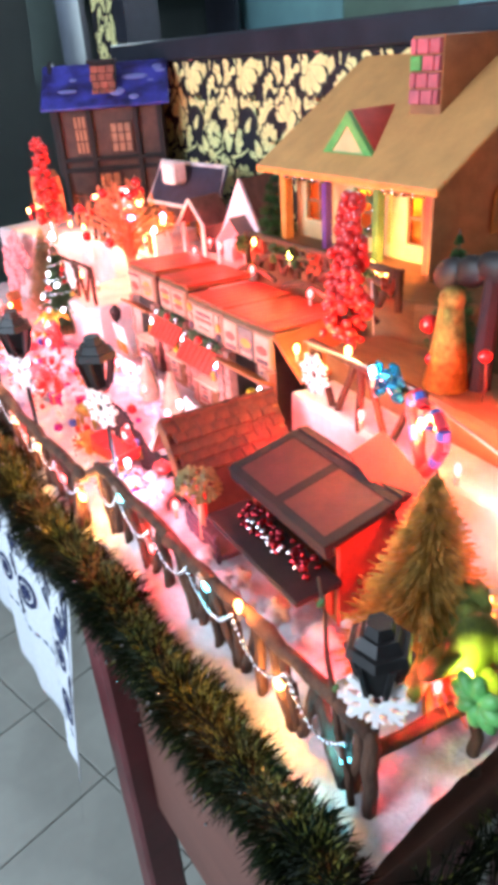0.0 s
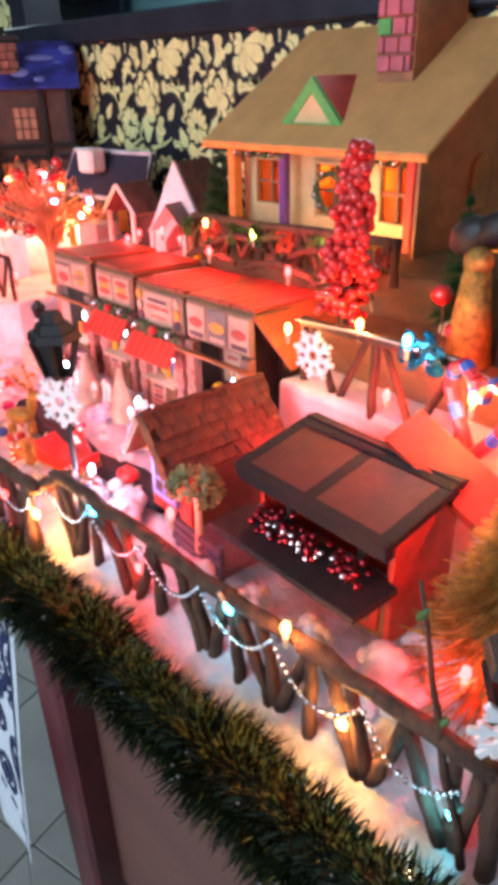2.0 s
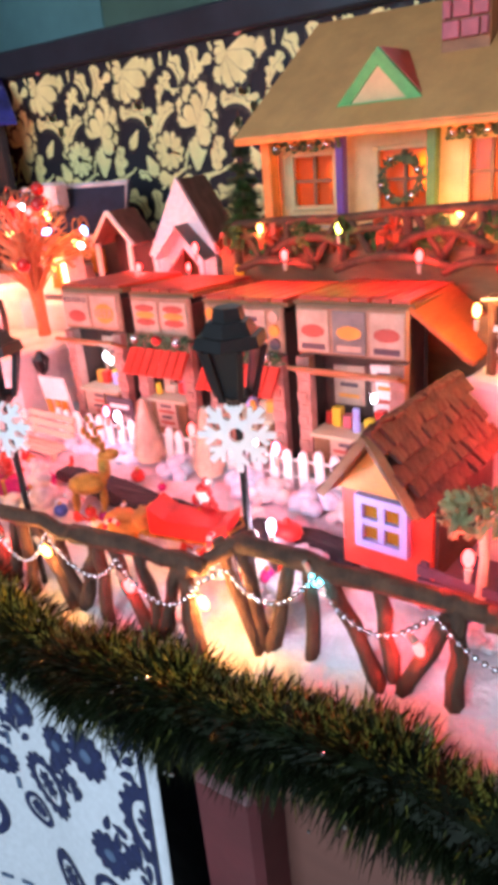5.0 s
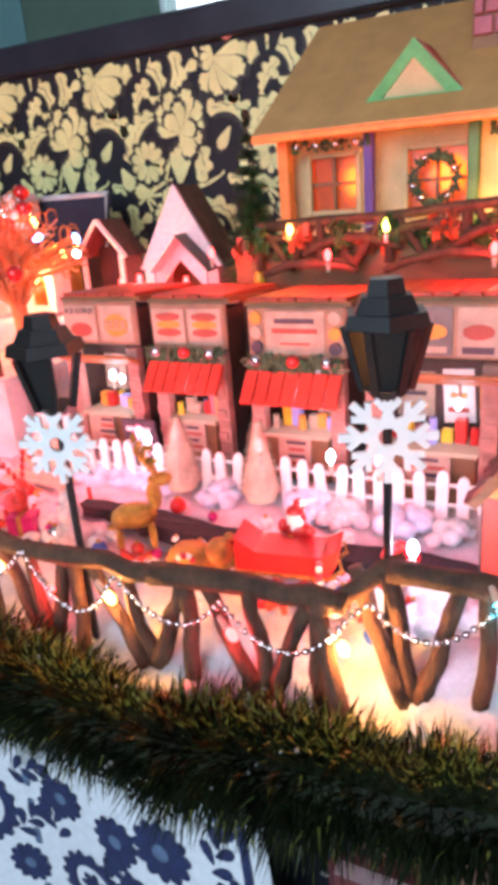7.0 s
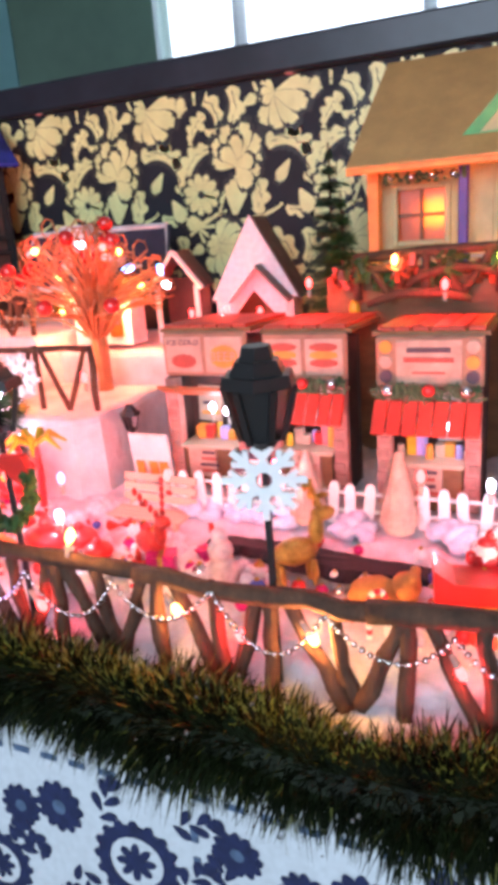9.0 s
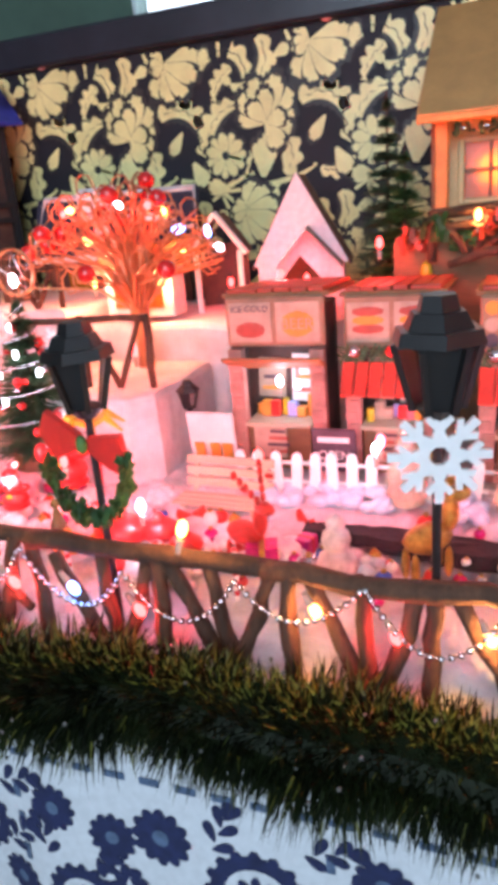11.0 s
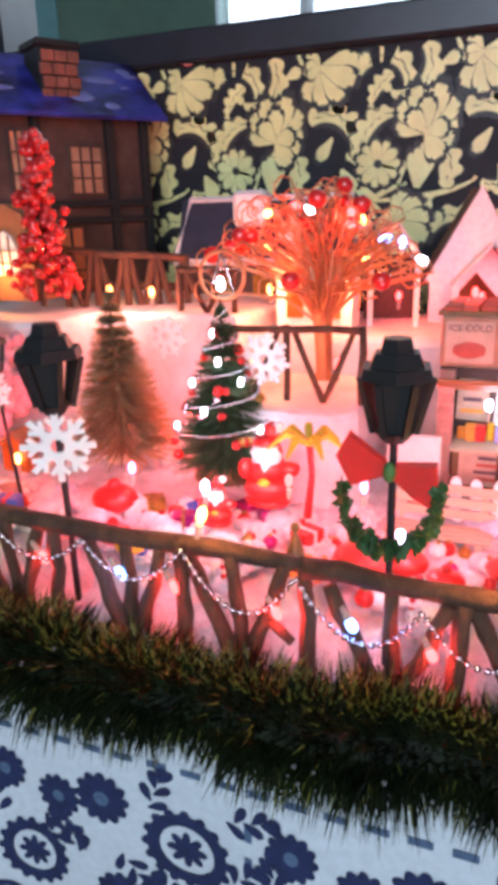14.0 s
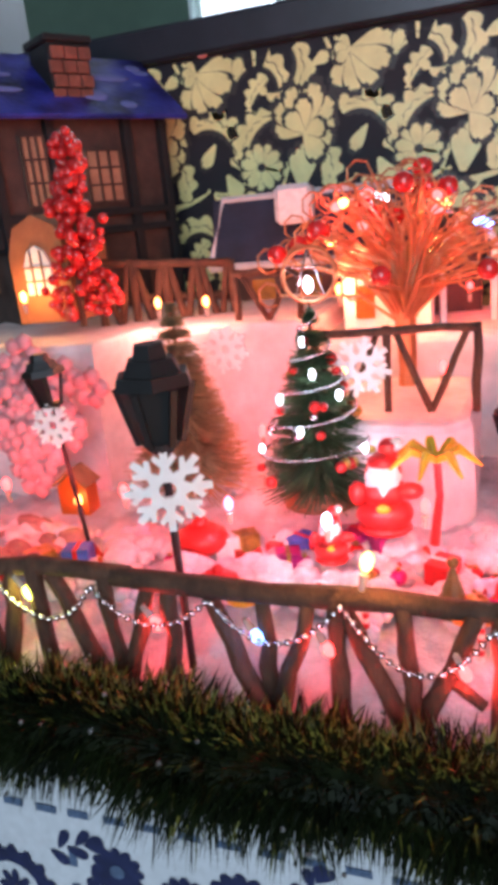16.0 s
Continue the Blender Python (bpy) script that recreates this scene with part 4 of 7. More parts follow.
part("porch_floor", bm, BROWN, house)
# dormer
DX, DY = -0.034, -0.143
bm = fresh()
tri_o = [(-0.066, 0.0), (0.066, 0.0), (0.0, 0.07)]
tri_i = [(-0.034, 0.016), (0.034, 0.016), (0.0, 0.052)]
M = Matrix.Translation((DX, DY, h + 0.014))
for k in range(3):
    j = (k + 1) % 3
    prism(bm, [tri_o[k], tri_o[j], tri_i[j], tri_i[k]], 0.006, M)
d = part("dormer", bm, GREENP, house, "green triangular dormer frame")
bm = fresh()
prism(bm, tri_i, 0.004, M @ Matrix.Translation((0, 0.0015, 0)))
part("dormer_pane", bm, CREAM, d, "cream dormer pane")
for sgn, m_ in ((1, REDP), (-1, REDP)):
    bm = fresh()
    a = [Vector((DX, DY + 0.006, h + 0.014 + 0.068)), Vector((DX + sgn * 0.062, DY + 0.006, h + 0.014 + 0.003)), Vector((DX + sgn * 0.062, DY + 0.016, h + 0.014 + 0.003)), Vector((DX, DY + 0.085, h + 0.014 + 0.068))]
    v = [bm.verts.new(p) for p in a] + [bm.verts.new(p + Vector((0, 0, 0.003))) for p in a]
    for f in ((0, 1, 2, 3), (7, 6, 5, 4), (0, 4, 5, 1), (1, 5, 6, 2), (2, 6, 7, 3), (3, 7, 4, 0)):
        bm.faces.new([v[i] for i in f])
    part("dormer_roof", bm, m_, d, "dark red dormer roof")
# chimney with separate bricks
bm = fresh()
box(bm, (0.039, -0.055, h + 0.115), (0.056, 0.075, 0.106), bev=0.001)
ch = part("chimney", bm, RUST, house, "rust chimney faced with pink bricks")
for r in range(4):
    off = 0.008 if r % 2 else 0
    x = 0.0125
    k = 0
    while x < 0.065:
        w = min((0.022 if not (k == 0 and off) else 0.012), 0.0665 - x)
        if w > 0.005:
            bm = fresh()
            box(bm, (x + w / 2, -0.0945, h + 0.096 + r * 0.02), (w - 0.0022, 0.005, 0.0178), bev=0.001)
            part("brick", bm, GREENP if (r, k) == (2, 0) else PINKBRICK, ch)
        x += w
        k += 1
# ball garlands under the eave and the wreath on the middle window
for x0, x1 in ((-0.175, -0.082), (0.048, 0.122)):
    bm = fresh()
    for i in range(60):
        ball(bm, (rb.uniform(x0, x1), -0.142 + rb.uniform(-0.005, 0.005), h - 0.009 + rb.uniform(-0.006, 0.004)), rb.uniform(0.002, 0.004), 1)
    g = part("eave_garland", bm, BOTTLE, house, "dark garland under the eave")
    g["kind"] = "stuff"
    for i in range(4):
        bm = fresh()
        ball(bm, (x0 + (i + 0.5) * (x1 - x0) / 4, -0.15, h - 0.01), 0.0052, 2)
        part("silver_ball", bm, STEEL, g, smooth=True)
wre = thing("wreath", xf((-0.016, -0.194, 1.246)), "dark leafy wreath with silver balls hung on the window", "wreath")
bm = fresh()
for i in range(170):
    a = rb.uniform(0, math.tau)
    R = 0.024 + rb.uniform(-0.004, 0.004)
    M = Matrix.Translation((R * math.cos(a), rb.uniform(-0.003, 0.002), R * math.sin(a))) @ Euler((rb.uniform(0, 6), rb.uniform(0, 6), 0)).to_matrix().to_4x4()
    bmesh.ops.create_cube(bm, size=1, matrix=M @ xf(s=(0.008, 0.001, 0.003)))
part("ring", bm, BOTTLE, wre)["kind"] = "stuff"
for a in (0.4, 2.0, 3.4, 4.1, 5.4):
    bm = fresh()
    ball(bm, (0.024 * math.cos(a), -0.006, 0.024 * math.sin(a)), 0.0045, 2)
    part("silver_ball", bm, STEEL, wre, smooth=True)
lamp("house_light", "POINT", Matrix.Translation((-0.02, -0.09, 1.25)), 0.7, (1.0, 0.34, 0.07), 0.02)
lamp("house_light", "POINT", Matrix.Translation((-0.135, -0.09, 1.25)), 0.6, (1.0, 0.34, 0.07), 0.02)
lamp("house_light", "POINT", Matrix.Translation((0.09, -0.09, 1.25)), 0.5, (1.0, 0.34, 0.07), 0.02)
for p, c, w, nm in (((-0.199, -0.226, 1.172), GRNY, 0.22, "yellow green bulb"), ((-0.101, -0.268, 1.165), WARM, 0.5, "warm yellow bulb"), ((0.06, -0.25, 1.19), WARM, 0.5, "warm yellow bulb"), ((0.1, -0.26, 1.185), WARM, 0.2, "warm yellow bulb"), ((-0.03, -0.26, 1.175), GRNY, 0.1, "yellow green bulb")):
    bulb(p, c, w, nm)


# ---- trees ----
def brush_tree(p, h, r, material, label, n=26, seed=0, trunk=True, bands=9, base_r=0.018):
    rt = random.Random(seed)
    t = thing("bottle_brush_tree", xf(p), label, "tree")
    bm = fresh()
    tube(bm, [(0, 0, 0), (0, 0, h)], [0.003, 0.001], 6)
    part("trunk", bm, TWIG, t)
    vs, fs = [], []
    m = n * bands * 9
    for i in range(m):
        f = (int(rt.random() * bands) + rt.gauss(0.5, 0.16)) / bands
        f = min(0.99, max(0.0, f))
        z = 0.06 * h + 0.92 * h * f
        R = r * (1 - f) ** 0.85 * rt.uniform(0.75, 1.08) + 0.002
        a = rt.random() * math.tau
        d = Vector((math.cos(a), math.sin(a), rt.uniform(-0.25, 0.15)))
        s = Vector((-math.sin(a), math.cos(a), rt.uniform(-0.6, 0.6))).normalized() * 0.0011
        q = Vector((0, 0, z))
        k = len(vs)
        vs += [q - s, q + s, q + d * R + s * 0.5, q + d * R - s * 0.5]
        fs.append((k, k + 1, k + 2, k + 3))
    me = bpy.data.meshes.new("needles")
    me.from_pydata(vs, [], fs)
    me.materials.append(material)
    ob = new("needles", me)
    ob.parent = t
    ob["kind"] = "stuff"
    bm = fresh()
    frustum(bm, (0, 0, -0.004), base_r, base_r * 0.85, 0.016, 14)
    part("stand", bm, WOODL if base_r < 0.02 else BROWN, t, "round wooden stand")
    return t


def cone_tree(p, h, r, seed):
    rt = random.Random(seed)
    t = thing("cone_tree", xf(p), "pale frosted sisal cone tree on a wooden disc", "tree", "frosted cone trees")
    bm = fresh()
    frustum(bm, (0, 0, 0.008), r * 0.92, 0.003, h - 0.008, 16)
    for v in bm.verts:
        v.co.x *= rt.uniform(0.93, 1.06)
    part("core", bm, FROST, t)
    vs, fs = [], []
    for i in range(900):
        f = rt.random() ** 0.8
        a = rt.random() * math.tau
        R = (r * (1 - f)) + 0.003
        d = Vector((math.cos(a), math.sin(a), 0.35))
        q = Vector((R * math.cos(a) * 0.85, R * math.sin(a) * 0.85, 0.008 + f * (h - 0.01)))
        s = Vector((-math.sin(a), math.cos(a), 0)) * 0.0007
        k = len(vs)
        vs += [q - s, q + s, q + d * rt.uniform(0.003, 0.006)]
        fs.append((k, k + 1, k + 2))
    me = bpy.data.meshes.new("bristles")
    me.from_pydata(vs, [], fs)
    me.materials.append(FROST)
    ob = new("bristles", me)
    ob.parent, ob["kind"] = t, "stuff"
    bm = fresh()
    frustum(bm, (0, 0, 0), r * 0.75, r * 0.7, 0.01, 12)
    part("disc", bm, WOODL, t)


def berry_tree(p, h, r, seed, n=190, lean=(0, 0)):
    rt = random.Random(seed)
    t = thing("berry_tree", xf(p), "tall tree of shiny red berries clustered on twigs", "tree", "red berry trees")
    bm = fresh()
    tube(bm, [(0, 0, 0), (lean[0] * 0.5, lean[1] * 0.5, h * 0.5), (lean[0], lean[1], h * 0.97)], [0.004, 0.003, 0.0015], 6)
    part("trunk", bm, TWIG, t)
    bm = fresh()
    for i in range(n):
        f = rt.random()
        a = rt.random() * math.tau
        lump = 0.85 + 0.25 * math.sin(f * 16 + a * 1.5 + seed)
        R = r * (1 - 0.72 * f) * rt.uniform(0.35, 1.0) * lump
        ball(bm, (lean[0] * f + R * math.cos(a), lean[1] * f + R * math.sin(a), h * (0.06 + 0.94 * f)), rt.uniform(0.0042, 0.0066), 2)
    part("berry", bm, BERRY, t, "shiny red berries", smooth=True)["kind"] = "stuff"


berry_tree((0.196, -0.42, 1.16), 0.172, 0.036, 3, 380, (0.012, 0.0))
berry_tree((-0.836, -0.4, 1.145), 0.188, 0.045, 5, 300, (0.014, 0.0))
cone_tree((-0.103, -0.503, 0.98), 0.075, 0.019, 1)
cone_tree((-0.19, -0.5, 0.98), 0.072, 0.02, 2)
brush_tree((-0.567, -0.492, 1.0), 0.17, 0.054, BOTTLE, "decorated green bottle-brush tree on a log slice stand", n=48, seed=1, base_r=0.034)
brush_tree((-0.7, -0.47, 0.995), 0.183, 0.06, mat("olive_brush", (0.5, 0.34, 0.18), 0.7, vary=0.4, per=0.5), "olive bottle-brush tree with frosted tips", n=40, seed=2, bands=14)
brush_tree(lay((-0.262, -0.06, 1.05)), 0.24, 0.05, BOTTLE, "dark bottle-brush pine beside the house", seed=3, bands=12)
brush_tree(lay((-0.235, -0.1, 1.05)), 0.17, 0.045, LEAF, "green bottle-brush pine beside the house", seed=4, bands=8)
brush_tree(lay((0.478, -0.365, 0.845)), 0.19, 0.072, GOLD, "gold glitter bottle-brush tree", seed=6, bands=16)
brush_tree(lay((0.25, -0.17, 1.05)), 0.14, 0.03, LEAF, "small green tree behind the red berries", seed=7, bands=8)

# trimmings of the decorated tree
TX, TY, TZ = -0.567, -0.492, 1.0
pts = []
for i in range(150):
    f = i / 149
    a = f * math.tau * 5
    R = 0.052 * (1 - f * 0.93) + 0.002
    pts.append((TX + R * math.cos(a), TY + R * math.sin(a), TZ + 0.03 + 0.13 * f))
beads(pts, r=0.0017, label="silver bead garland wound round the decorated tree")
rt = random.Random(21)
for i in range(22):
    f = rt.random() * 0.85
    a = rt.uniform(math.pi * 0.9, math.pi * 2.1)
    R = 0.054 * (1 - f)
    bm = fresh()
    ball(bm, (0, 0, 0), rt.choice((0.004, 0.0052)), 2)
    solo("bauble", bm, rt.choice((REDR, REDR, STEEL, GOLD)), xf((TX + R * math.cos(a), TY + R * math.sin(a), TZ + 0.025 + 0.135 * f)), "small shiny ball hung on the decorated tree", "bauble", "tree baubles", smooth=True)
for a, f in ((3.6, 0.45), (5.7, 0.48), (3.4, 0.12), (5.9, 0.15), (4.6, 0.3), (4.9, 0.62), (4.2, 0.8)):
    R = 0.055 * (1 - f)
    bulb((TX + R * math.cos(a), TY + R * math.sin(a), TZ + 0.025 + 0.135 * f), COOL, 0.02, "cool white bulb", r=0.0026, socket=False)
star = thing("star_topper", xf((TX, TY + 0.006, 1.19)), "wire ring star topper with silver beads", "star")
bm = fresh()
tube(bm, [(0.022 * math.cos(k * math.tau / 24), 0, 0.022 * math.sin(k * math.tau / 24)) for k in range(25)], 0.002, 6)
part("ring", bm, WIRE, star)
bm = fresh()
q = [(0.021 * math.sin(k * 4 * math.pi / 5), 0, 0.021 * math.cos(k * 4 * math.pi / 5)) for k in range(6)]
tube(bm, q, 0.0013, 5)
part("star", bm, STEEL, star)
bulb((TX, TY + 0.002, 1.177), COOL, 0.06, "cool white bulb", r=0.004, socket=False)

# wire tree with lights and red berries
wt = thing("wire_tree", xf((-0.506, -0.36, 1.025)), "spreading copper wire tree with red berries and lights", "tree")
bm = fresh()
tube(bm, [(0, 0, 0), (0.002, 0, 0.06), (0.0, 0, 0.12)], [0.011, 0.009, 0.011], 8)
part("trunk", bm, WIRE, wt, "bundle of twisted wires")
rt = random.Random(31)
tips = []
bm = fresh()
for i in range(104):
    a = rt.random() * math.tau
    R = rt.uniform(0.03, 0.125)
    z = 0.25 - R * 0.75 + rt.uniform(-0.02, 0.025)
    tip = Vector((R * math.cos(a), R * math.sin(a) * 0.7, z))
    tips.append(tip)
    mid = Vector((tip.x * 0.35 + rt.uniform(-0.01, 0.01), tip.y * 0.35, 0.12 + (z - 0.12) * 0.6))
    p0 = Vector((rt.uniform(-0.006, 0.006), rt.uniform(-0.006, 0.006), 0.1))
    curl = [tip + Vector((0.012 * math.cos(k * 0.9) - 0.012, 0.006 * math.sin(k * 0.5), 0.012 * math.sin(k * 0.9))) for k in range(1, 7)]
    tube(bm, [p0, p0.lerp(mid, 0.5), mid, mid.lerp(tip, 0.5), tip, *curl], [0.002, 0.0017, 0.0015, 0.0014, 0.0012] + [0.0011] * 6, 5)
part("branch_spray", bm, WIRE, wt, "curled copper wire branches")
for i in range(0, 64, 4):
    bm = fresh()
    ball(bm, tips[i] + Vector((0, -0.004, 0.006)), 0.0095, 2)
    part("berry", bm, BERRY, wt, smooth=True)
W0 = Vector((-0.506, -0.36, 1.025))
cols = (WARM, RED, COOL, WARM, RED, BLUE, WARM, RED)
nms = ("warm yellow bulb", "red bulb", "cool white bulb", "warm yellow bulb", "red bulb", "blue bulb", "warm yellow bulb", "red bulb")
for j, i in enumerate(range(1, 64, 4)):
    p = W0 + tips[i] + Vector((0, -0.006, -0.006))
    bulb(p, cols[j % 8], 0.22 if j % 3 == 0 else 0, nms[j % 8], aim=(rt.uniform(-1, 1), -0.5, rt.uniform(-0.5, 1)), r=0.0042)


# ---- the tudor house ----
tud = thing("timbered_house", xf((-0.925, -0.185, 1.118), (0, 0, 58), (1, 1, 0.92)), "dark timbered house with a snowy blue violet roof and chimney", "house")
hw = 0.285
bm = fresh()
box(bm, (0, 0.085, hw / 2 + 0.0), (0.25, 0.15, hw))
body = part("wall", bm, DARKW, tud, "dark brown walls")
for x0, z0, w, hh, m_ in ((0.025, 0.17, 0.05, 0.07, PAPER), (-0.07, 0.17, 0.03, 0.09, mat("tan_plaster", (0.45, 0.25, 0.15), 0.8)), (-0.02, 0.02, 0.06, 0.1, RUST)):
    bm = fresh()
    box(bm, (x0, 0.008, z0 + hh / 2), (w, 0.006, hh), bev=0.001)
    wn = part("window", bm, m_, tud, "dim tan window")
    bm = fresh()
    for k in range(4):
        box(bm, (x0 - w / 2 + k * w / 3, 0.0035, z0 + hh / 2), (0.003, 0.003, hh))
    for k in range(4):
        box(bm, (x0, 0.0032, z0 + k * hh / 3), (w, 0.0024, 0.003))
    part("glazing_bar", bm, DARKW, wn)
for x in (-0.122, -0.045, 0.065, 0.122):
    bm = fresh()
    box(bm, (x, 0.005, hw / 2), (0.012, 0.012, hw), bev=0.001)
    part("timber", bm, BLACKW, tud)
for z in (0.13, 0.155):
    bm = fresh()
    box(bm, (0, 0.004, z), (0.25, 0.011, 0.01), bev=0.001)
    part("timber", bm, BLACKW, tud)
# the gable end towards the front
M = Matrix.Translation((-0.126, 0.01, 0)) @ Matrix.Rotation(radians(90), 4, "Z")
bm = fresh()
prism(bm, [(0, 0.12), (0.15, 0.12), (0.15, hw), (0.075, hw + 0.1), (0, hw)], 0.005, M)
gb = part("gable_wall", bm, WHITE, tud, "white plastered gable wall")
for z, w in ((0.18, 0.05), (0.06, 0.06)):
    bm = fresh()
    prism(bm, [(0.05, z), (0.05 + w, z), (0.05 + w, z + 0.06), (0.05, z + 0.06)], 0.008, M)
    part("window", bm, PAPER, gb, "small window in the gable")
for pts in (((0, 0.12), (0, hw)), ((0.15, 0.12), (0.15, hw)), ((0, hw), (0.15, hw)), ((0, 0.12), (0.15, 0.12)), ((0.03, 0.12), (0.03, hw)), ((0, hw), (0.075, hw + 0.1)), ((0.15, hw), (0.075, hw + 0.1))):
    bm = fresh()
    a, b = [M @ Vector((p[0], 0.006, p[1])) for p in pts]
    tube(bm, [a, b], 0.006, 4)
    part("timber", bm, BLACKW, tud)
for sgn in (1, -1):
    bm = fresh()
    yc = 0.085 - sgn * 0.055
    box(bm, (0, yc, hw + 0.042), (0.3, 0.145, 0.008), (sgn * 42, 0, 0), bev=0.002)
    for v in bm.verts:
        v.co.z += 0.002 * noise.noise(v.co * 40)
    rf_ = part("roof", bm, ROOFBLUE, tud, "blue violet roof with snow patches")
    if sgn == 1:
        for k in range(9):
            bm = fresh()
            x, f = rt.uniform(-0.14, 0.14), rt.uniform(-0.06, 0.06)
            bmesh.ops.create_icosphere(bm, subdivisions=2, radius=rt.uniform(0.006, 0.017), matrix=Matrix.Translation((0, yc, hw + 0.042)) @ Matrix.Rotation(radians(42), 4, "X") @ xf((x, f, 0.004), s=(rt.uniform(0.9, 2.2), rt.uniform(0.5, 1), 0.12)))
            part("snow_patch", bm, mat("bluish_snow", (0.16, 0.17, 0.42), 0.8, vary=0.1, grain=60), rf_, smooth=True)
bm = fresh()
box(bm, (0.0, 0.035, hw + 0.052), (0.056, 0.055, 0.08), bev=0.002)
chm = part("chimney", bm, BLACKW, tud, "brick chimney with dark cap")
for r in range(4):
    for k in range(3):
        bm = fresh()
        box(bm, (-0.0185 + k * 0.0185 + (0.002 if r % 2 else -0.002), 0.006, hw + 0.026 + r * 0.0175), (0.0168, 0.005, 0.0155), bev=0.001)
        part("brick", bm, mat("dark_chimney_brick", (0.3, 0.09, 0.06), 0.7, vary=0.4, grain=60, per=0.4), chm)
bm = fresh()
box(bm, (0.0, 0.035, hw + 0.096), (0.066, 0.064, 0.01), bev=0.002)
part("cap", bm, BLACKW, chm)


# ---- the cabin with the shingle roof ----
cab = thing("cabin", xf((0.148, -0.579, 0.993), (0, 0, -5.5)), "red wooden cabin with dark red shingle roof and lavender window", "cabin")
bm = fresh()
prism(bm, [(-0.036, 0), (0.036, 0), (0.036, 0.068), (0.0, 0.11), (-0.036, 0.068)], 0.1, Matrix.Translation((0, -0.034, 0)))
body = part("wall", bm, REDP, cab, "red painted walls")
bm = fresh()
prism(bm, [(-0.037, 0.066), (0.037, 0.066), (0.0, 0.112)], 0.004, Matrix.Translation((0, -0.038, 0)))
part("gable_board", bm, ORANGE, cab, "orange gable board")
bm = fresh()
for x in (-0.018, 0.018):
    box(bm, (x, -0.039, 0.044), (0.006, 0.006, 0.042))
for z in (0.026, 0.062):
    box(bm, (0, -0.039, z), (0.03, 0.0062, 0.006))
box(bm, (0, -0.0388, 0.044), (0.005, 0.005, 0.034))
box(bm, (0, -0.0386, 0.044), (0.03, 0.005, 0.005))
wn = part("window_frame", bm, LAV, cab, "lavender window frame")
bm = fresh()
box(bm, (0, -0.036, 0.044), (0.032, 0.003, 0.036))
part("pane", bm, mat("amber_pane", (0.35, 0.16, 0.02), 0.2, vary=0.4, grain=40), wn, "amber window pane")
shm = fresh()
box(shm, (0, 0, 0), (0.017, 0.021, 0.0032), bev=0.0008)
sh_me = bpy.data.meshes.new("shingle")
shm.to_mesh(sh_me)
shm.free()
sh_me.materials.append(BRICKRED)
rs = random.Random(12)
ridge, run, drop = 0.12, 0.037, 0.05
for sgn in (-1, 1):
    bm = fresh()
    a = [Vector((0, -0.058, ridge - 0.004)), Vector((sgn * run, -0.058, ridge - drop - 0.004)), Vector((sgn * run, 0.085, ridge - drop - 0.004)), Vector((0, 0.085, ridge - 0.004))]
    v = [bm.verts.new(p) for p in a] + [bm.verts.new(p + Vector((0, 0, 0.003))) for p in a]
    for f in ((0, 1, 2, 3), (7, 6, 5, 4), (0, 4, 5, 1), (1, 5, 6, 2), (2, 6, 7, 3), (3, 7, 4, 0)):
        bm.faces.new([v[i] for i in f])
    slope = part("roof", bm, BROWN, cab, "roof slope covered with uneven shingles")
    slant = math.degrees(math.atan2(drop, run))
    for r in range(5):
        f = (r + 0.62) / 5
        for k in range(10):
            y = -0.052 + k * 0.016 + (0.008 if r % 2 else 0)
            if y > 0.084:
                continue
            ob = new("shingle", sh_me)
            ob.parent = slope
            ob.matrix_basis = xf((sgn * run * f, y, ridge - drop * f + 0.003 + 0.0012 * (r % 2)), (rs.uniform(-7, 7), sgn * (slant - 9) + rs.uniform(-9, 9), rs.uniform(-13, 13))) @ xf(rot=(0, 0, 90))
    bm = fresh()
    tube(bm, [(0, -0.06, ridge), (sgn * run, -0.06, ridge - drop)], 0.0042, 4)
    part("verge_board", bm, BROWN, cab)
for x in (-0.0375, 0.0375):
    bm = fresh()
    box(bm, (x, 0.018, 0.033), (0.003, 0.096, 0.065), bev=0.0006)
    part("side_wall", bm, DARKW, cab, "dark brown plank side wall")
VIOLET = mat("grey_violet_wood", (0.1, 0.07, 0.12), 0.7, vary=0.3)
bm = fresh()
box(bm, (0.075, -0.02, 0.002), (0.075, 0.07, 0.008), bev=0.001)
deck = part("deck", bm, VIOLET, cab, "dark violet wooden deck")
for z in (0.008, 0.018, 0.028):
    bm = fresh()
    box(bm, (0.075, -0.056, z), (0.078, 0.003, 0.0075), (0, 1.5, 0), bev=0.0006)
    part("slat", bm, VIOLET, deck)
for x in (0.04, 0.11):
    bm = fresh()
    box(bm, (x, -0.053, 0.015), (0.006, 0.004, 0.038), bev=0.0006)
    part("post", bm, VIOLET, deck)

pot = thing("potted_tree", on((0.232, -0.452, 0.85)), "small tree with pale trunk and dry greenery by the cabin", "tree")
bm = fresh()
tube(bm, [(0, 0, -0.01), (0.002, 0, 0.03), (0, 0, 0.055)], [0.004, 0.0032, 0.003], 7)
part("trunk", bm, WOODL, pot)
bm = fresh()
for i in range(120):
    a, b = rs.uniform(0, math.tau), rs.uniform(-0.3, 1)
    c = Vector((0.024 * math.cos(a) * math.sqrt(1 - b * b), 0.02 * math.sin(a) * math.sqrt(1 - b * b), 0.058 + 0.014 * b))
    M = Matrix.Translation(c) @ Euler((rs.uniform(0, 6), rs.uniform(0, 6), rs.uniform(0, 6))).to_matrix().to_4x4()
    bmesh.ops.create_cube(bm, size=1, matrix=M @ xf(s=(0.013, 0.001, 0.004)))
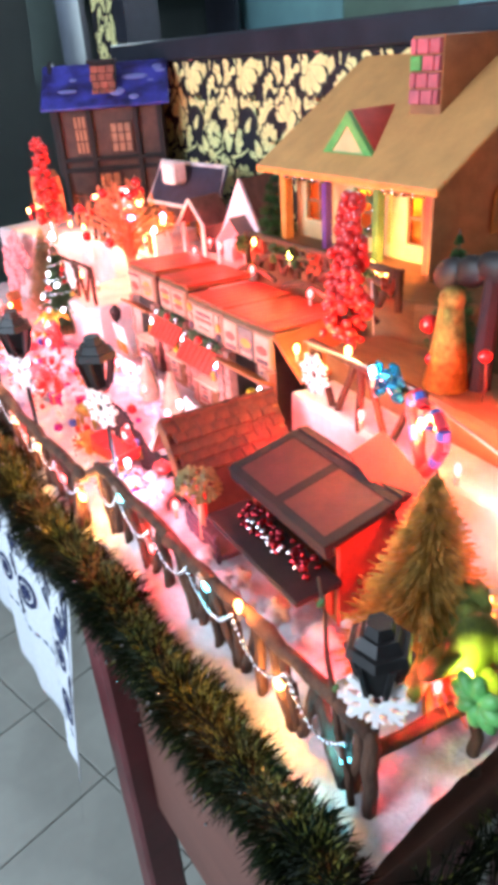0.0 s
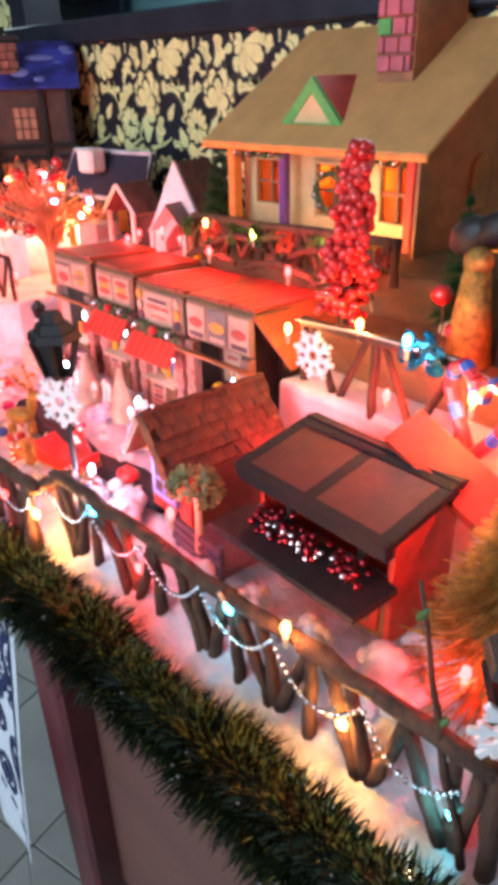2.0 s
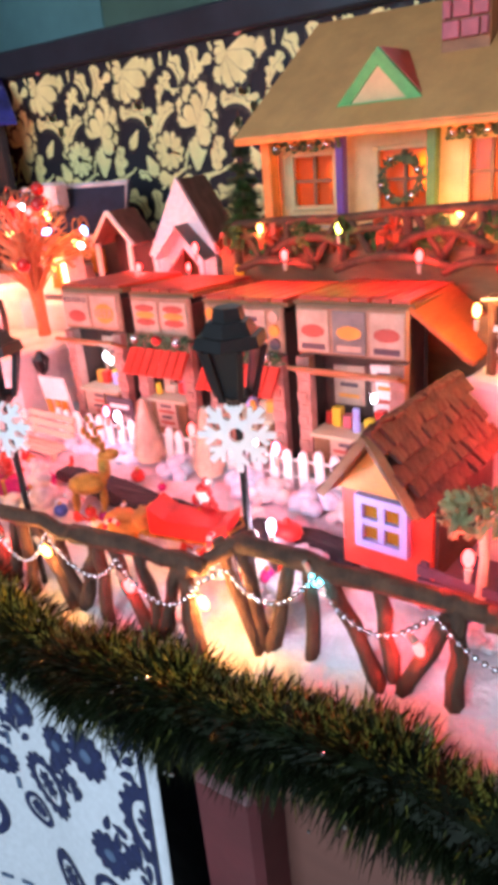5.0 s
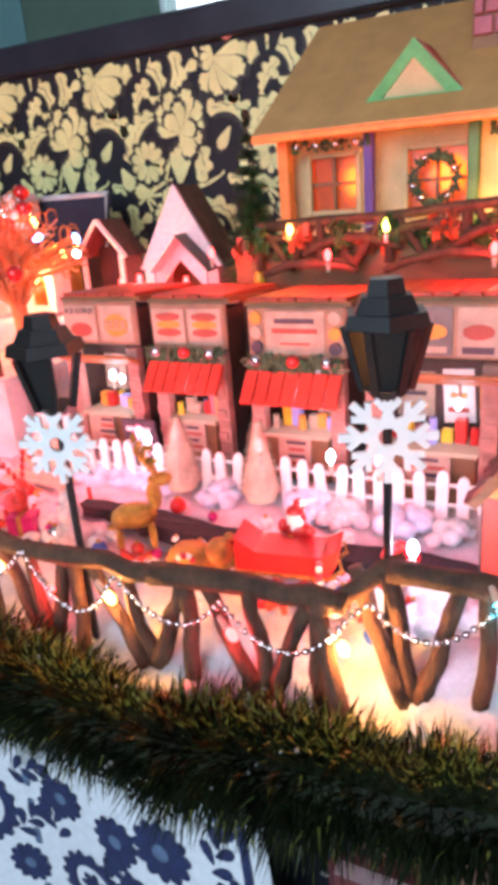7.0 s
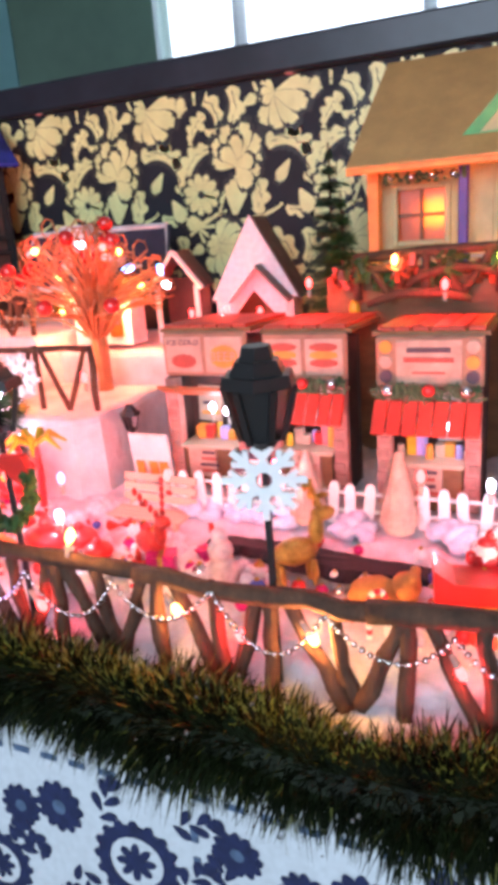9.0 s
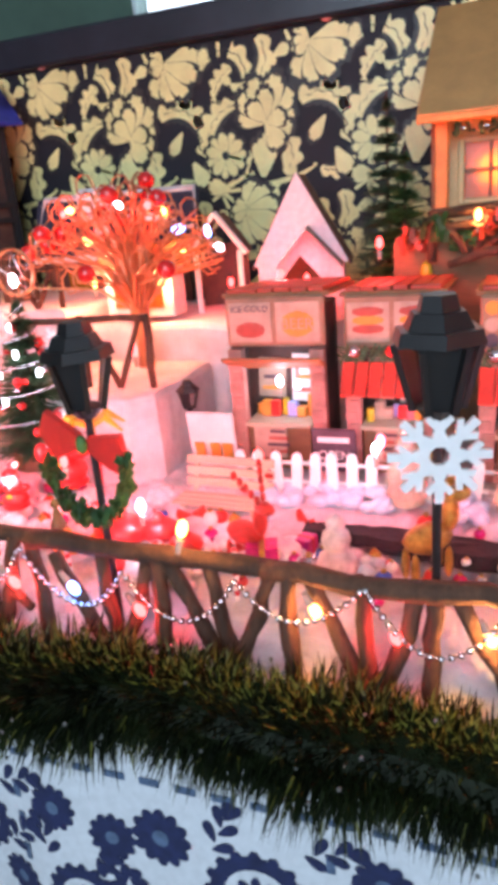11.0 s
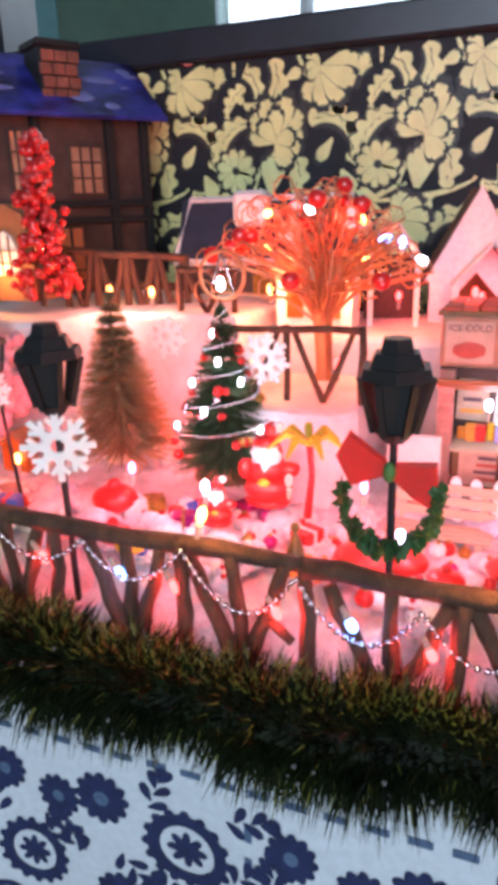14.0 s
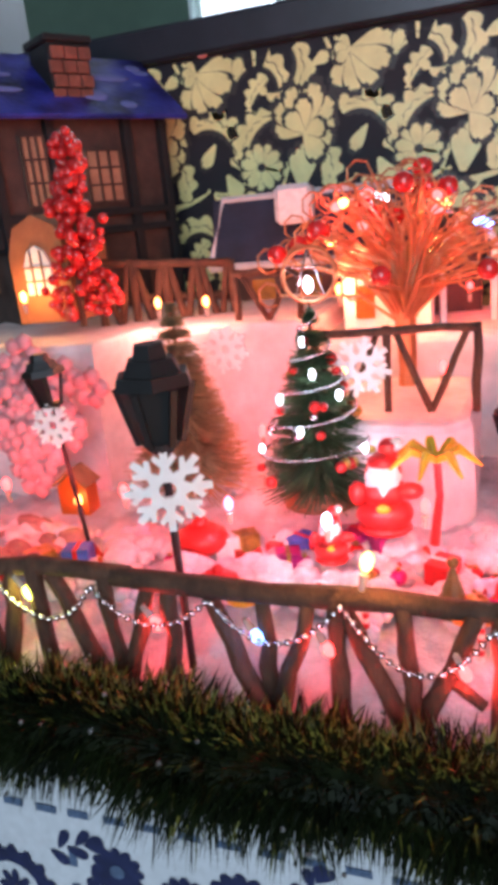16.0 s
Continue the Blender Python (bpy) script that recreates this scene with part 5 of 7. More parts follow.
part("leaves", bm, mat("dry_green_leaf", (0.28, 0.27, 0.12), 0.7, vary=0.4, per=0.5), pot)["kind"] = "stuff"

# ---- the red kiosk with the black roof ----
kio = thing("kiosk", xf((0.328, -0.565, 0.985), (0, 0, -3), (0.82, 0.9, 0.82)), "red market kiosk with black roof frame and two red roof panels", "kiosk")
for x in (-0.088, 0.088):
    bm = fresh()
    prism(bm, [(-0.035, 0), (0.05, 0), (0.05, 0.144), (-0.035, 0.127)], 0.006, Matrix.Translation((x + 0.003, 0, 0)) @ Matrix.Rotation(radians(90), 4, "Z"))
    part("side_wall", bm, REDP, kio, "red side wall")
bm = fresh()
box(bm, (0, 0.045, 0.066), (0.168, 0.006, 0.132))
part("back_wall", bm, REDP, kio)
bm = fresh()
box(bm, (0, -0.03, 0.035), (0.17, 0.006, 0.07))
fr = part("front_board", bm, BROWN, kio, "brown front board under the counter")
for x in (-0.055, 0.0, 0.055):
    bm = fresh()
    box(bm, (x, -0.035, 0.036), (0.046, 0.005, 0.052), bev=0.001)
    q = part("panel", bm, REDP, fr, "red framed picture panel")
    bm = fresh()
    box(bm, (x, -0.0385, 0.036), (0.026, 0.003, 0.034))
    part("picture", bm, PAPER, q)
bm = fresh()
box(bm, (0, -0.066, 0.074), (0.2, 0.056, 0.008), bev=0.001)
part("counter", bm, BLACKW, kio, "black counter board")
slope = 11.7
RM = Matrix.Translation((0, -0.013, 0.14)) @ Matrix.Rotation(radians(slope), 4, "X")
bm = fresh()
for x in (-0.094, 0.0, 0.094):
    bmesh.ops.create_cube(bm, size=1, matrix=RM @ xf((x, 0, 0), s=(0.014, 0.094, 0.008)))
for y in (-0.043, 0.043):
    bmesh.ops.create_cube(bm, size=1, matrix=RM @ xf((0, y, -0.005), s=(0.2, 0.01, 0.02)))
rfk = part("roof_frame", bm, BLACKW, kio, "black wooden roof frame")
for x in (-0.047, 0.047):
    bm = fresh()
    bmesh.ops.create_cube(bm, size=1, matrix=RM @ xf((x, 0, 0.001), s=(0.08, 0.077, 0.005)))
    part("roof_panel", bm, mat("dull_red_panel", (0.12, 0.022, 0.022), 0.5, vary=0.3, grain=40), rfk, "dull red roof panel")
bm = fresh()
box(bm, (0, 0.042, 0.151), (0.2, 0.014, 0.008), (-10, 0, 0))
part("ridge_board", bm, BLACKW, kio)
for x in (-0.05, 0.05):
    bm = fresh()
    box(bm, (x, -0.03, 0.078), (0.008, 0.006, 0.045))
    part("post", bm, BLACKW, kio)
bm = fresh()
for i in range(70):
    x = rs.uniform(-0.085, 0.085)
    ball(bm, (x, -0.062 + rs.uniform(-0.01, 0.01), 0.084 + rs.uniform(-0.005, 0.022)), rs.uniform(0.003, 0.005), 1)
part("bead_garland", bm, mat("red_foil_bead", (0.5, 0.04, 0.06), 0.15, metal=0.9, vary=0.4, grain=60, bump=0, per=0.5), kio, "shiny red and silver beads on the counter", smooth=True)["kind"] = "stuff"
bm = fresh()
for i in range(14):
    ball(bm, (rs.uniform(-0.08, 0.08), -0.072, 0.086 + rs.uniform(-0.002, 0.018)), 0.0038, 1)
part("silver_bead", bm, STEEL, kio, smooth=True)["kind"] = "stuff"


# ---- market stalls ----
def words(body_, size, m, parent, material, name="lettering"):
    cu = bpy.data.curves.new(name, "FONT")
    cu.body, cu.size, cu.extrude, cu.align_x, cu.align_y = body_, size, 0.0004, "CENTER", "CENTER"
    cu.materials.append(material)
    ob = new(name, cu)
    ob.parent, ob.matrix_basis = parent, m
    return ob


UP = Matrix.Rotation(radians(90), 4, "X")


def stall(x0, x1, y, z1, kind, label, awn):
    z0 = 0.978
    w, H = x1 - x0, z1 - z0
    t = thing("market_stall", xf(((x0 + x1) / 2, y, z0)), label, "stall", "market stalls")
    bm = fresh()
    box(bm, (0, 0, H - 0.024), (w, 0.006, 0.048), bev=0.002)
    s = part("sign", bm, PAPER, t, "printed sign board")
    yy = -0.0042
    if kind == "beer":
        for x, m_ in ((-w * 0.24, SIGNW), (w * 0.24, SIGNW)):
            bm = fresh()
            box(bm, (x, yy, H - 0.024), (w * 0.43, 0.001, 0.038))
            part("picture", bm, m_, s)
        bm = fresh()
        ball(bm, (-w * 0.24, yy - 0.001, H - 0.031), 0.013, 2, (1.2, 0.1, 0.6))
        part("food_picture", bm, INKR, s)
        bm = fresh()
        ball(bm, (w * 0.24, yy - 0.0006, H - 0.026), 0.014, 2, (1.2, 0.05, 0.9))
        part("beer_picture", bm, INKO, s)
        words("ICE COLD", 0.0085, Matrix.Translation((-w * 0.24, yy - 0.0012, H - 0.011)) @ UP, s, INKD)
        words("BEER", 0.015, Matrix.Translation((w * 0.24, yy - 0.0022, H - 0.026)) @ UP, s, SIGNW)
    elif kind == "dogs":
        for x in (-w * 0.24, w * 0.24):
            bm = fresh()
            box(bm, (x, yy, H - 0.024), (w * 0.43, 0.001, 0.036))
            part("picture", bm, SIGNW, s)
            for k, m_ in ((0, INKR), (1, INKO), (2, INKR)):
                bm = fresh()
                ball(bm, (x, yy - 0.0006, H - 0.014 - k * 0.008), 0.014, 2, (1.1, 0.05, 0.32))
                part("food_picture", bm, m_, s)
    elif kind == "sweets":
        bm = fresh()
        box(bm, (0, yy, H - 0.024), (w * 0.6, 0.001, 0.04))
        part("picture", bm, SIGNW, s)
        for k, (bw, z) in enumerate(((0.4, 0.013), (0.46, 0.022), (0.3, 0.034))):
            bm = fresh()
            box(bm, (0, yy - 0.0009, H - z), (w * bw, 0.0008, 0.0045 if k < 2 else 0.002))
            part("bar", bm, INKR if k else INKD, s)
        for sx in (-1, 1):
            for k, m_ in enumerate((INKO, SIGNW, INKD)):
                bm = fresh()
                frustum(bm, (sx * w * 0.4, yy + 0.001, H - 0.01 - k * 0.014), 0.006, 0.006, 0.0025, 14, (90, 0, 0))
                part("sweet_picture", bm, m_ if sx < 0 else (SIGNW, INKO, INKD)[k], s)
    else:
        for x, m_ in ((-w * 0.33, SIGNW), (0, GREY), (w * 0.33, SIGNW)):
            bm = fresh()
            box(bm, (x, yy, H - 0.024), (w * 0.29, 0.001, 0.04))
            part("picture", bm, m_, s)
            bm = fresh()
            ball(bm, (x, yy - 0.0008, H - 0.024), 0.011, 2, (1.2, 0.05, 0.6))
            part("food_picture", bm, INKO if m_ is GREY else INKR, s)
            bm = fresh()
            box(bm, (x, yy - 0.0008, H - 0.039), (w * 0.22, 0.0008, 0.0055))
            part("bar", bm, INKD if m_ is SIGNW else SIGNW, s)
    # roof of planks, falling away to the back
    bm = fresh()
    box(bm, (0, 0.062, H - 0.002), (w + 0.008, 0.12, 0.004), (-3, 0, 0))
    r = part("roof", bm, BROWN, t, "red brown plank roof")
    for k in range(6):
        bm = fresh()
        box(bm, (-w / 2 + (k + 0.5) * w / 6, 0.062, H + 0.0025), (w / 6 - 0.0015, 0.122, 0.004), (-3, 0, rs.uniform(-1, 1)), bev=0.0008)
        part("plank", bm, mat("red_roof_plank", (0.42, 0.07, 0.04), 0.55, vary=0.3, grain=30, bump=0.4, stretch=(1, 0.2, 1), per=0.3), r)
    for x in (-w / 2 + 0.008, w / 2 - 0.008):
        bm = fresh()
        box(bm, (x, -0.002, (H - 0.05) / 2), (0.014, 0.012, H - 0.05))
        p = part("pillar", bm, BRICKP, t, "small brick pillar")
        for k in range(9):
            bm = fresh()
            box(bm, (x + (0.002 if k % 2 else -0.002), -0.0085, 0.008 + k * (H - 0.06) / 9), (0.011, 0.0025, 0.0085), bev=0.0006)
            part("brick", bm, BRICKP, p)
    bm = fresh()
    box(bm, (0, 0.044, H / 2 - 0.004), (w, 0.005, H - 0.01))
    bw_ = part("back_wall", bm, DARKW, t, "dark back wall of the stall")
    for k, (fx, pw, ph) in enumerate(((-0.2, 0.3, 0.042), (0.14, 0.24, 0.05), (0.36, 0.12, 0.03))):
        bm = fresh()
        box(bm, (fx * w, 0.04, H * 0.48), (pw * w, 0.002, ph), (0, rs.uniform(-4, 4), 0))
        mp = part("menu_sheet", bm, (SIGNW, PAPERW, INKO)[k], bw_, "printed menu sheet pinned inside")
        for q in range(3):
            bm = fresh()
            box(bm, (fx * w, 0.0385, H * 0.48 + ph * (0.3 - 0.28 * q)), (pw * w * rs.uniform(0.5, 0.8), 0.001, 0.004))
            part("bar", bm, (INKR, INKD, INKO)[(q + k) % 3], mp)
    for sx in (-1, 1):
        bm = fresh()
        box(bm, (sx * (w / 2 - 0.003), 0.024, H / 2 - 0.004), (0.004, 0.042, H - 0.01))
        part("side_wall", bm, DARKW, t)
    bm = fresh()
    box(bm, (0, -0.004, 0.022), (w - 0.034, 0.012, 0.044), bev=0.001)
    c = part("counter", bm, BROWN, t, "brown wooden counter front")
    bm = fresh()
    box(bm, (0, 0.008, 0.047), (w - 0.03, 0.045, 0.004), bev=0.001)
    part("worktop", bm, WOODL, c)
    for k in range(7):
        bm = fresh()
        x = -w / 2 + 0.022 + k * (w - 0.044) / 6
        hgt = rs.uniform(0.01, 0.024)
        if k % 3 == 0:
            frustum(bm, (x, 0.01 + rs.uniform(-0.008, 0.012), 0.049), 0.004, 0.0035, hgt, 10)
        else:
            box(bm, (x, 0.014, 0.049 + hgt / 2), (0.01, 0.01, hgt), bev=0.001)
        part("jar" if k % 3 == 0 else "carton", bm, rs.choice((SIGNW, INKO, REDR, LAV, PINKBRICK, YEL)), c)
    bm = fresh()
    box(bm, (rs.uniform(-0.01, 0.01), -0.012, 0.03), (w * 0.34, 0.003, 0.034), (rs.uniform(-4, 4), 0, 0))
    po = part("poster", bm, SIGNW, t, "white printed menu poster")
    for k in range(4):
        bm = fresh()
        box(bm, (0, -0.0142, 0.041 - k * 0.007), (w * rs.uniform(0.15, 0.28), 0.0008, 0.003))
        part("bar", bm, INKR if k % 2 else INKD, po)
    if awn:
        for k in range(7):
            bm = fresh()
            box(bm, (-w / 2 + (k + 0.5) * w / 7, -0.022, H - 0.073), (w / 7 - 0.0012, 0.004, 0.034), (-38, 0, rs.uniform(-1.5, 1.5)), bev=0.0008)
            part("awning_slat", bm, REDP, t)
        bm = fresh()
        for i in range(150):
            M = Matrix.Translation((rs.uniform(-w / 2, w / 2), -0.01 + rs.uniform(-0.006, 0.004), H - 0.052 + rs.uniform(-0.006, 0.006))) @ Euler((rs.uniform(0, 6), rs.uniform(0, 6), 0)).to_matrix().to_4x4()
            bmesh.ops.create_cube(bm, size=1, matrix=M @ xf(s=(0.01, 0.0008, 0.002)))
        g = part("garland", bm, BOTTLE, t, "dark green garland with red and silver balls")
        g["kind"] = "stuff"
        for k, m_ in ((-0.36, STEEL), (0.02, REDR), (0.36, STEEL)):
            bm = fresh()
            ball(bm, (k * w, -0.017, H - 0.048), 0.0062, 2)
            part("ball", bm, m_, g, smooth=True)
    else:
        bm = fresh()
        box(bm, (0, -0.012, H - 0.062), (w, 0.03, 0.004), (-25, 0, 0), bev=0.001)
        part("canopy", bm, RUST, t, "rust red canopy board")
    bulb(((x0 + x1) / 2 + w * 0.2, y - 0.002, z0 + H - 0.08), COOL, 0.03, "cool white bulb", aim=(0, 0, -1), r=0.003)


stall(-0.374, -0.275, -0.425, 1.15, "beer", "wooden beer stall with printed sign and menu", False)
stall(-0.257, -0.168, -0.425, 1.148, "dogs", "wooden hot dog stall with red awning and garland", True)
stall(-0.136, -0.038, -0.44, 1.147, "sweets", "wooden sweet stall with red awning and garland", True)
stall(-0.017, 0.097, -0.45, 1.153, "burger", "wooden burger stall with three picture sign", False)
bm = fresh()
box(bm, (0, 0, 0), (0.075, 0.11, 0.005), (0, 38, 0), bev=0.001)
solo("plank_ramp", bm, mat("orange_red_planks", (0.55, 0.12, 0.03), 0.6, vary=0.35, grain=60, bump=0.5, stretch=(1, 0.2, 1)), xf((0.125, -0.395, 1.13)), "sloping orange red plank roof beside the burger stall", "roof")
bm = fresh()
box(bm, (0, 0, 0), (0.05, 0.004, 0.062), (8, 0, 0), bev=0.001)
ps = solo("beer_poster", bm, PAPERW, xf((-0.39, -0.452, 1.012)), "standing beer poster with orange mugs", "poster")
words("BEER", 0.013, Matrix.Translation((0, -0.003, 0.018)) @ UP, ps, INKR)
for x in (-0.013, 0.004, 0.017):
    bm = fresh()
    box(bm, (x, -0.0035, -0.012), (0.011, 0.0015, 0.022), (8, 0, 0), bev=0.0006)
    part("mug_picture", bm, INKO, ps)
bm = fresh()
box(bm, (0, 0, 0), (0.042, 0.004, 0.045), (8, 0, 0), bev=0.001)
ps = solo("open_sign", bm, INKD, xf((-0.262, -0.462, 1.01)), "dark standing sign with white lettering", "sign")
words("OPEN", 0.012, Matrix.Translation((0, -0.0032, -0.004)) @ UP, ps, PAPERW)
bm = fresh()
box(bm, (0, -0.0045, 0.012), (0.03, 0.001, 0.005))
part("bar", bm, PAPERW, ps)


# ---- picket fence, bench, small lamp ----
pf = thing("picket_fence", xf((0.0, -0.492, 0.976)), "white picket fence with rounded tops in the snow", "fence")
pk = fresh()
prism(pk, [(-0.005, 0), (0.005, 0), (0.005, 0.036), (0.0035, 0.041), (0, 0.043), (-0.0035, 0.041), (-0.005, 0.036)], 0.003)
pk_me = bpy.data.meshes.new("picket")
bmesh.ops.recalc_face_normals(pk, faces=pk.faces)
pk.to_mesh(pk_me)
pk.free()
pk_me.materials.append(WHITE)
for i in range(26):
    x = -0.345 + i * 0.0175
    if -0.215 < x < -0.175 or -0.12 < x < -0.085:
        continue
    ob = new("picket", pk_me)
    ob.parent = pf
    ob.matrix_basis = xf((x, rs.uniform(-0.001, 0.001) + 0.06 * max(0, x), rs.uniform(-0.002, 0.001)), (rs.uniform(-4, 4), rs.uniform(-5, 5), 0))
for z in (0.012, 0.03):
    bm = fresh()
    tube(bm, [(-0.352, 0.0045, z), (0.0, 0.0045, z), (0.105, 0.0105, z)], 0.0018, 4)
    part("rail", bm, WHITE, pf)
bench = thing("bench", xf((-0.357, -0.512, 0.962), (0, 0, -3), (1.05, 1.1, 1.1)), "pale wooden slatted garden bench", "bench")
for k in range(3):
    bm = fresh()
    box(bm, (0, 0.012 + k * 0.002, 0.022 + k * 0.0095), (0.086, 0.0022, 0.0075), (-12, 0, 0), bev=0.0006)
    part("back_slat", bm, WOODL, bench)
for k in range(3):
    bm = fresh()
    box(bm, (0, -0.016 + k * 0.009, 0.014), (0.086, 0.0078, 0.0022), bev=0.0006)
    part("seat_slat", bm, WOODL, bench)
for x in (-0.034, 0.034):
    bm = fresh()
    box(bm, (x, -0.014, 0.0), (0.005, 0.005, 0.027))
    part("leg", bm, WOODL, bench)
    bm = fresh()
    box(bm, (x, 0.012, 0.012), (0.005, 0.004, 0.058), (-12, 0, 0))
    part("leg", bm, WOODL, bench)
street_lamp(-0.414, -0.448, 0.982, 0.09, 0.5, 0, False, group="")
bm = fresh()
NR = 40
edge = []
for i in range(NR + 1):
    x = -0.28 + 0.4 * i / NR
    yc, w = -0.418 + 0.008 * math.sin(x * 19), 0.019 + 0.005 * math.sin(x * 31) + 0.003 * rs.uniform(-1, 1)
    edge.append([bm.verts.new((x, yc + k * w, snow_z(x, yc + k * w) + (0.0085 if abs(k) < 1 else 0.001))) for k in (-1, -0.6, 0.0, 0.6, 1)])
for a, b in zip(edge, edge[1:]):
    for k in range(4):
        bm.faces.new((a[k], b[k], b[k + 1], a[k + 1]))
solo("path", laid(bm), mat("black_felt", (0.015, 0.013, 0.016), 0.95, vary=0.4, grain=60, bump=1.0), Matrix(), "black felt path winding through the cotton snow", "path", kind="structure")
bm = fresh()
tube(bm, [(-0.27 + i * 0.03, -0.415 + 0.006 * math.sin(i * 1.3), snow_z(-0.27 + i * 0.03, -0.415) + 0.002) for i in range(14)], [0.007 * rs.uniform(0.8, 1.2) for i in range(14)], 7)
solo("branch", laid(bm), BLACKW, Matrix(), "dark fallen branch lying along the snowy path", "branch", smooth=True)


# ---- cotton heaps ----
def cotton(p, r, n, seed, s=(1, 1, 0.6), material=None):
    rc = random.Random(seed)
    bm = fresh()
    for i in range(n):
        a, f = rc.random() * math.tau, math.sqrt(rc.random())
        rr = r * rc.uniform(0.25, 0.5)
        ball(bm, (s[0] * r * f * math.cos(a), s[1] * r * f * math.sin(a), s[2] * r * (1 - f) * rc.uniform(0.4, 1)), rr, 2, (1, 1, 0.8))
    for v in bm.verts:
        v.co += v.co.normalized() * 0.004 * noise.noise(v.co * 130 + Vector((seed, 0, 0)))
    solo("cotton_heap", bm, material or SNOW, on(p), "fluffy heap of white cotton snow", "snow", kind="stuff", smooth=True)


BLUISH = mat("bluish_cotton", (0.55, 0.62, 0.75), 0.95, vary=0.1, grain=40, bump=0.9)
for i, (x, y, r, b) in enumerate(((-0.33, -0.34, 0.022, 1), (-0.28, -0.335, 0.02, 1), (-0.235, -0.34, 0.022, 1), (-0.15, -0.345, 0.02, 1), (-0.06, -0.345, 0.022, 1), (-0.02, -0.35, 0.02, 0), (0.03, -0.345, 0.022, 1), (0.075, -0.35, 0.018, 0), (0.07, -0.45, 0.03, 0), (0.1, -0.46, 0.024, 0), (-0.66, -0.455, 0.03, 0), (-0.62, -0.46, 0.026, 0), (-0.57, -0.47, 0.025, 0), (0.31, -0.455, 0.02, 0), (0.37, -0.45, 0.02, 0), (0.25, -0.455, 0.018, 0), (0.44, -0.44, 0.03, 0), (0.46, -0.39, 0.032, 0), (-0.47, -0.42, 0.025, 0), (-0.8, -0.43, 0.03, 0), (-0.5, -0.47, 0.022, 0), (-0.74, -0.46, 0.025, 0), (-0.3, -0.45, 0.02, 0))):
    cotton((x, y, snow_z(x, y) + 0.002), r, 14, i, material=BLUISH if b else None)


# loose figures stand a little way down in the cotton
def sunk(p):
    return lay(p) - Vector((0, 0, 0.012))


# ---- figures and small ornaments on the snow ----
def figure(name, p, balls, material, label, category, rz=0, group=""):
    """One plain rounded shape made of merged lumps."""
    bm = fresh()
    for c, r, s in balls:
        ball(bm, c, r, 2, s)
    return solo(name, bm, material, xf(p, (0, 0, rz)), label, category, group, smooth=True)


def coloured(ob, extra):
    """Paints lumps of a figure: its faces near the given centres take other materials."""
    for m_, c, r in extra:
        k = len(ob.data.materials)
        ob.data.materials.append(m_)
        for p in ob.data.polygons:
            if (p.center - Vector(c)).length < r:
                p.material_index = k
    return ob


def santa(p, s, rz=0):
    o = figure("santa_figurine", p, [((0, 0, 0.016 * s), 0.02 * s, (1.15, 0.9, 0.75)), ((0, 0, 0.034 * s), 0.016 * s, (1.1, 0.85, 0.9)), ((0, -0.003 * s, 0.05 * s), 0.0135 * s, (1.1, 0.9, 1)), ((0, -0.004 * s, 0.058 * s), 0.0125 * s, (1, 0.9, 0.8)), ((0.004 * s, 0, 0.068 * s), 0.008 * s, (1, 0.9, 1.2)), ((0.011 * s, 0, 0.073 * s), 0.005 * s, (1, 1, 1)), ((-0.02 * s, -0.004 * s, 0.034 * s), 0.007 * s, (1, 1, 1.5)), ((0.02 * s, -0.004 * s, 0.036 * s), 0.007 * s, (1.5, 1, 1)), ((0, 0, 0.004 * s), 0.02 * s, (1.1, 0.9, 0.3)), ((0, -0.016 * s, 0.026 * s), 0.0045 * s, (1.4, 0.5, 0.9))], REDR, "red and white santa figurine with black belt in the snow", "figurine", rz, "santa figurines")
    return coloured(o, [(PAPERW, (0, -0.006 * s, 0.049 * s), 0.0135 * s), (PAPERW, (0.011 * s, 0, 0.073 * s), 0.006 * s), (YEL, (0, -0.018 * s, 0.026 * s), 0.005 * s), (SKIN, (0, -0.018 * s, 0.056 * s), 0.006 * s)])


santa((-0.504, -0.545, 0.995), 1.0, 5)
santa(sunk((-0.595, -0.438, 0.855)), 0.6, 10)
santa(sunk((-0.012, -0.452, 0.858)), 0.55, -10)
bm = fresh()
prism(bm, [(-0.034, 0.006), (0.03, 0.003), (0.036, 0.012), (0.038, 0.024), (0.026, 0.018), (-0.02, 0.02), (-0.034, 0.03)], 0.03, Matrix.Translation((0, -0.015, 0)))
sl = solo("sleigh", bm, REDR, on((-0.012, -0.468, 0.838), (0, 0, 12)), "small shiny red sleigh loaded with parcels", "sleigh")
for y in (-0.013, 0.013):
    bm = fresh()
    tube(bm, [(-0.036, y, 0.003), (0.03, y, 0.001), (0.04, y, 0.008), (0.038, y, 0.016)], 0.0016, 5)
    part("runner", bm, GOLD, sl)
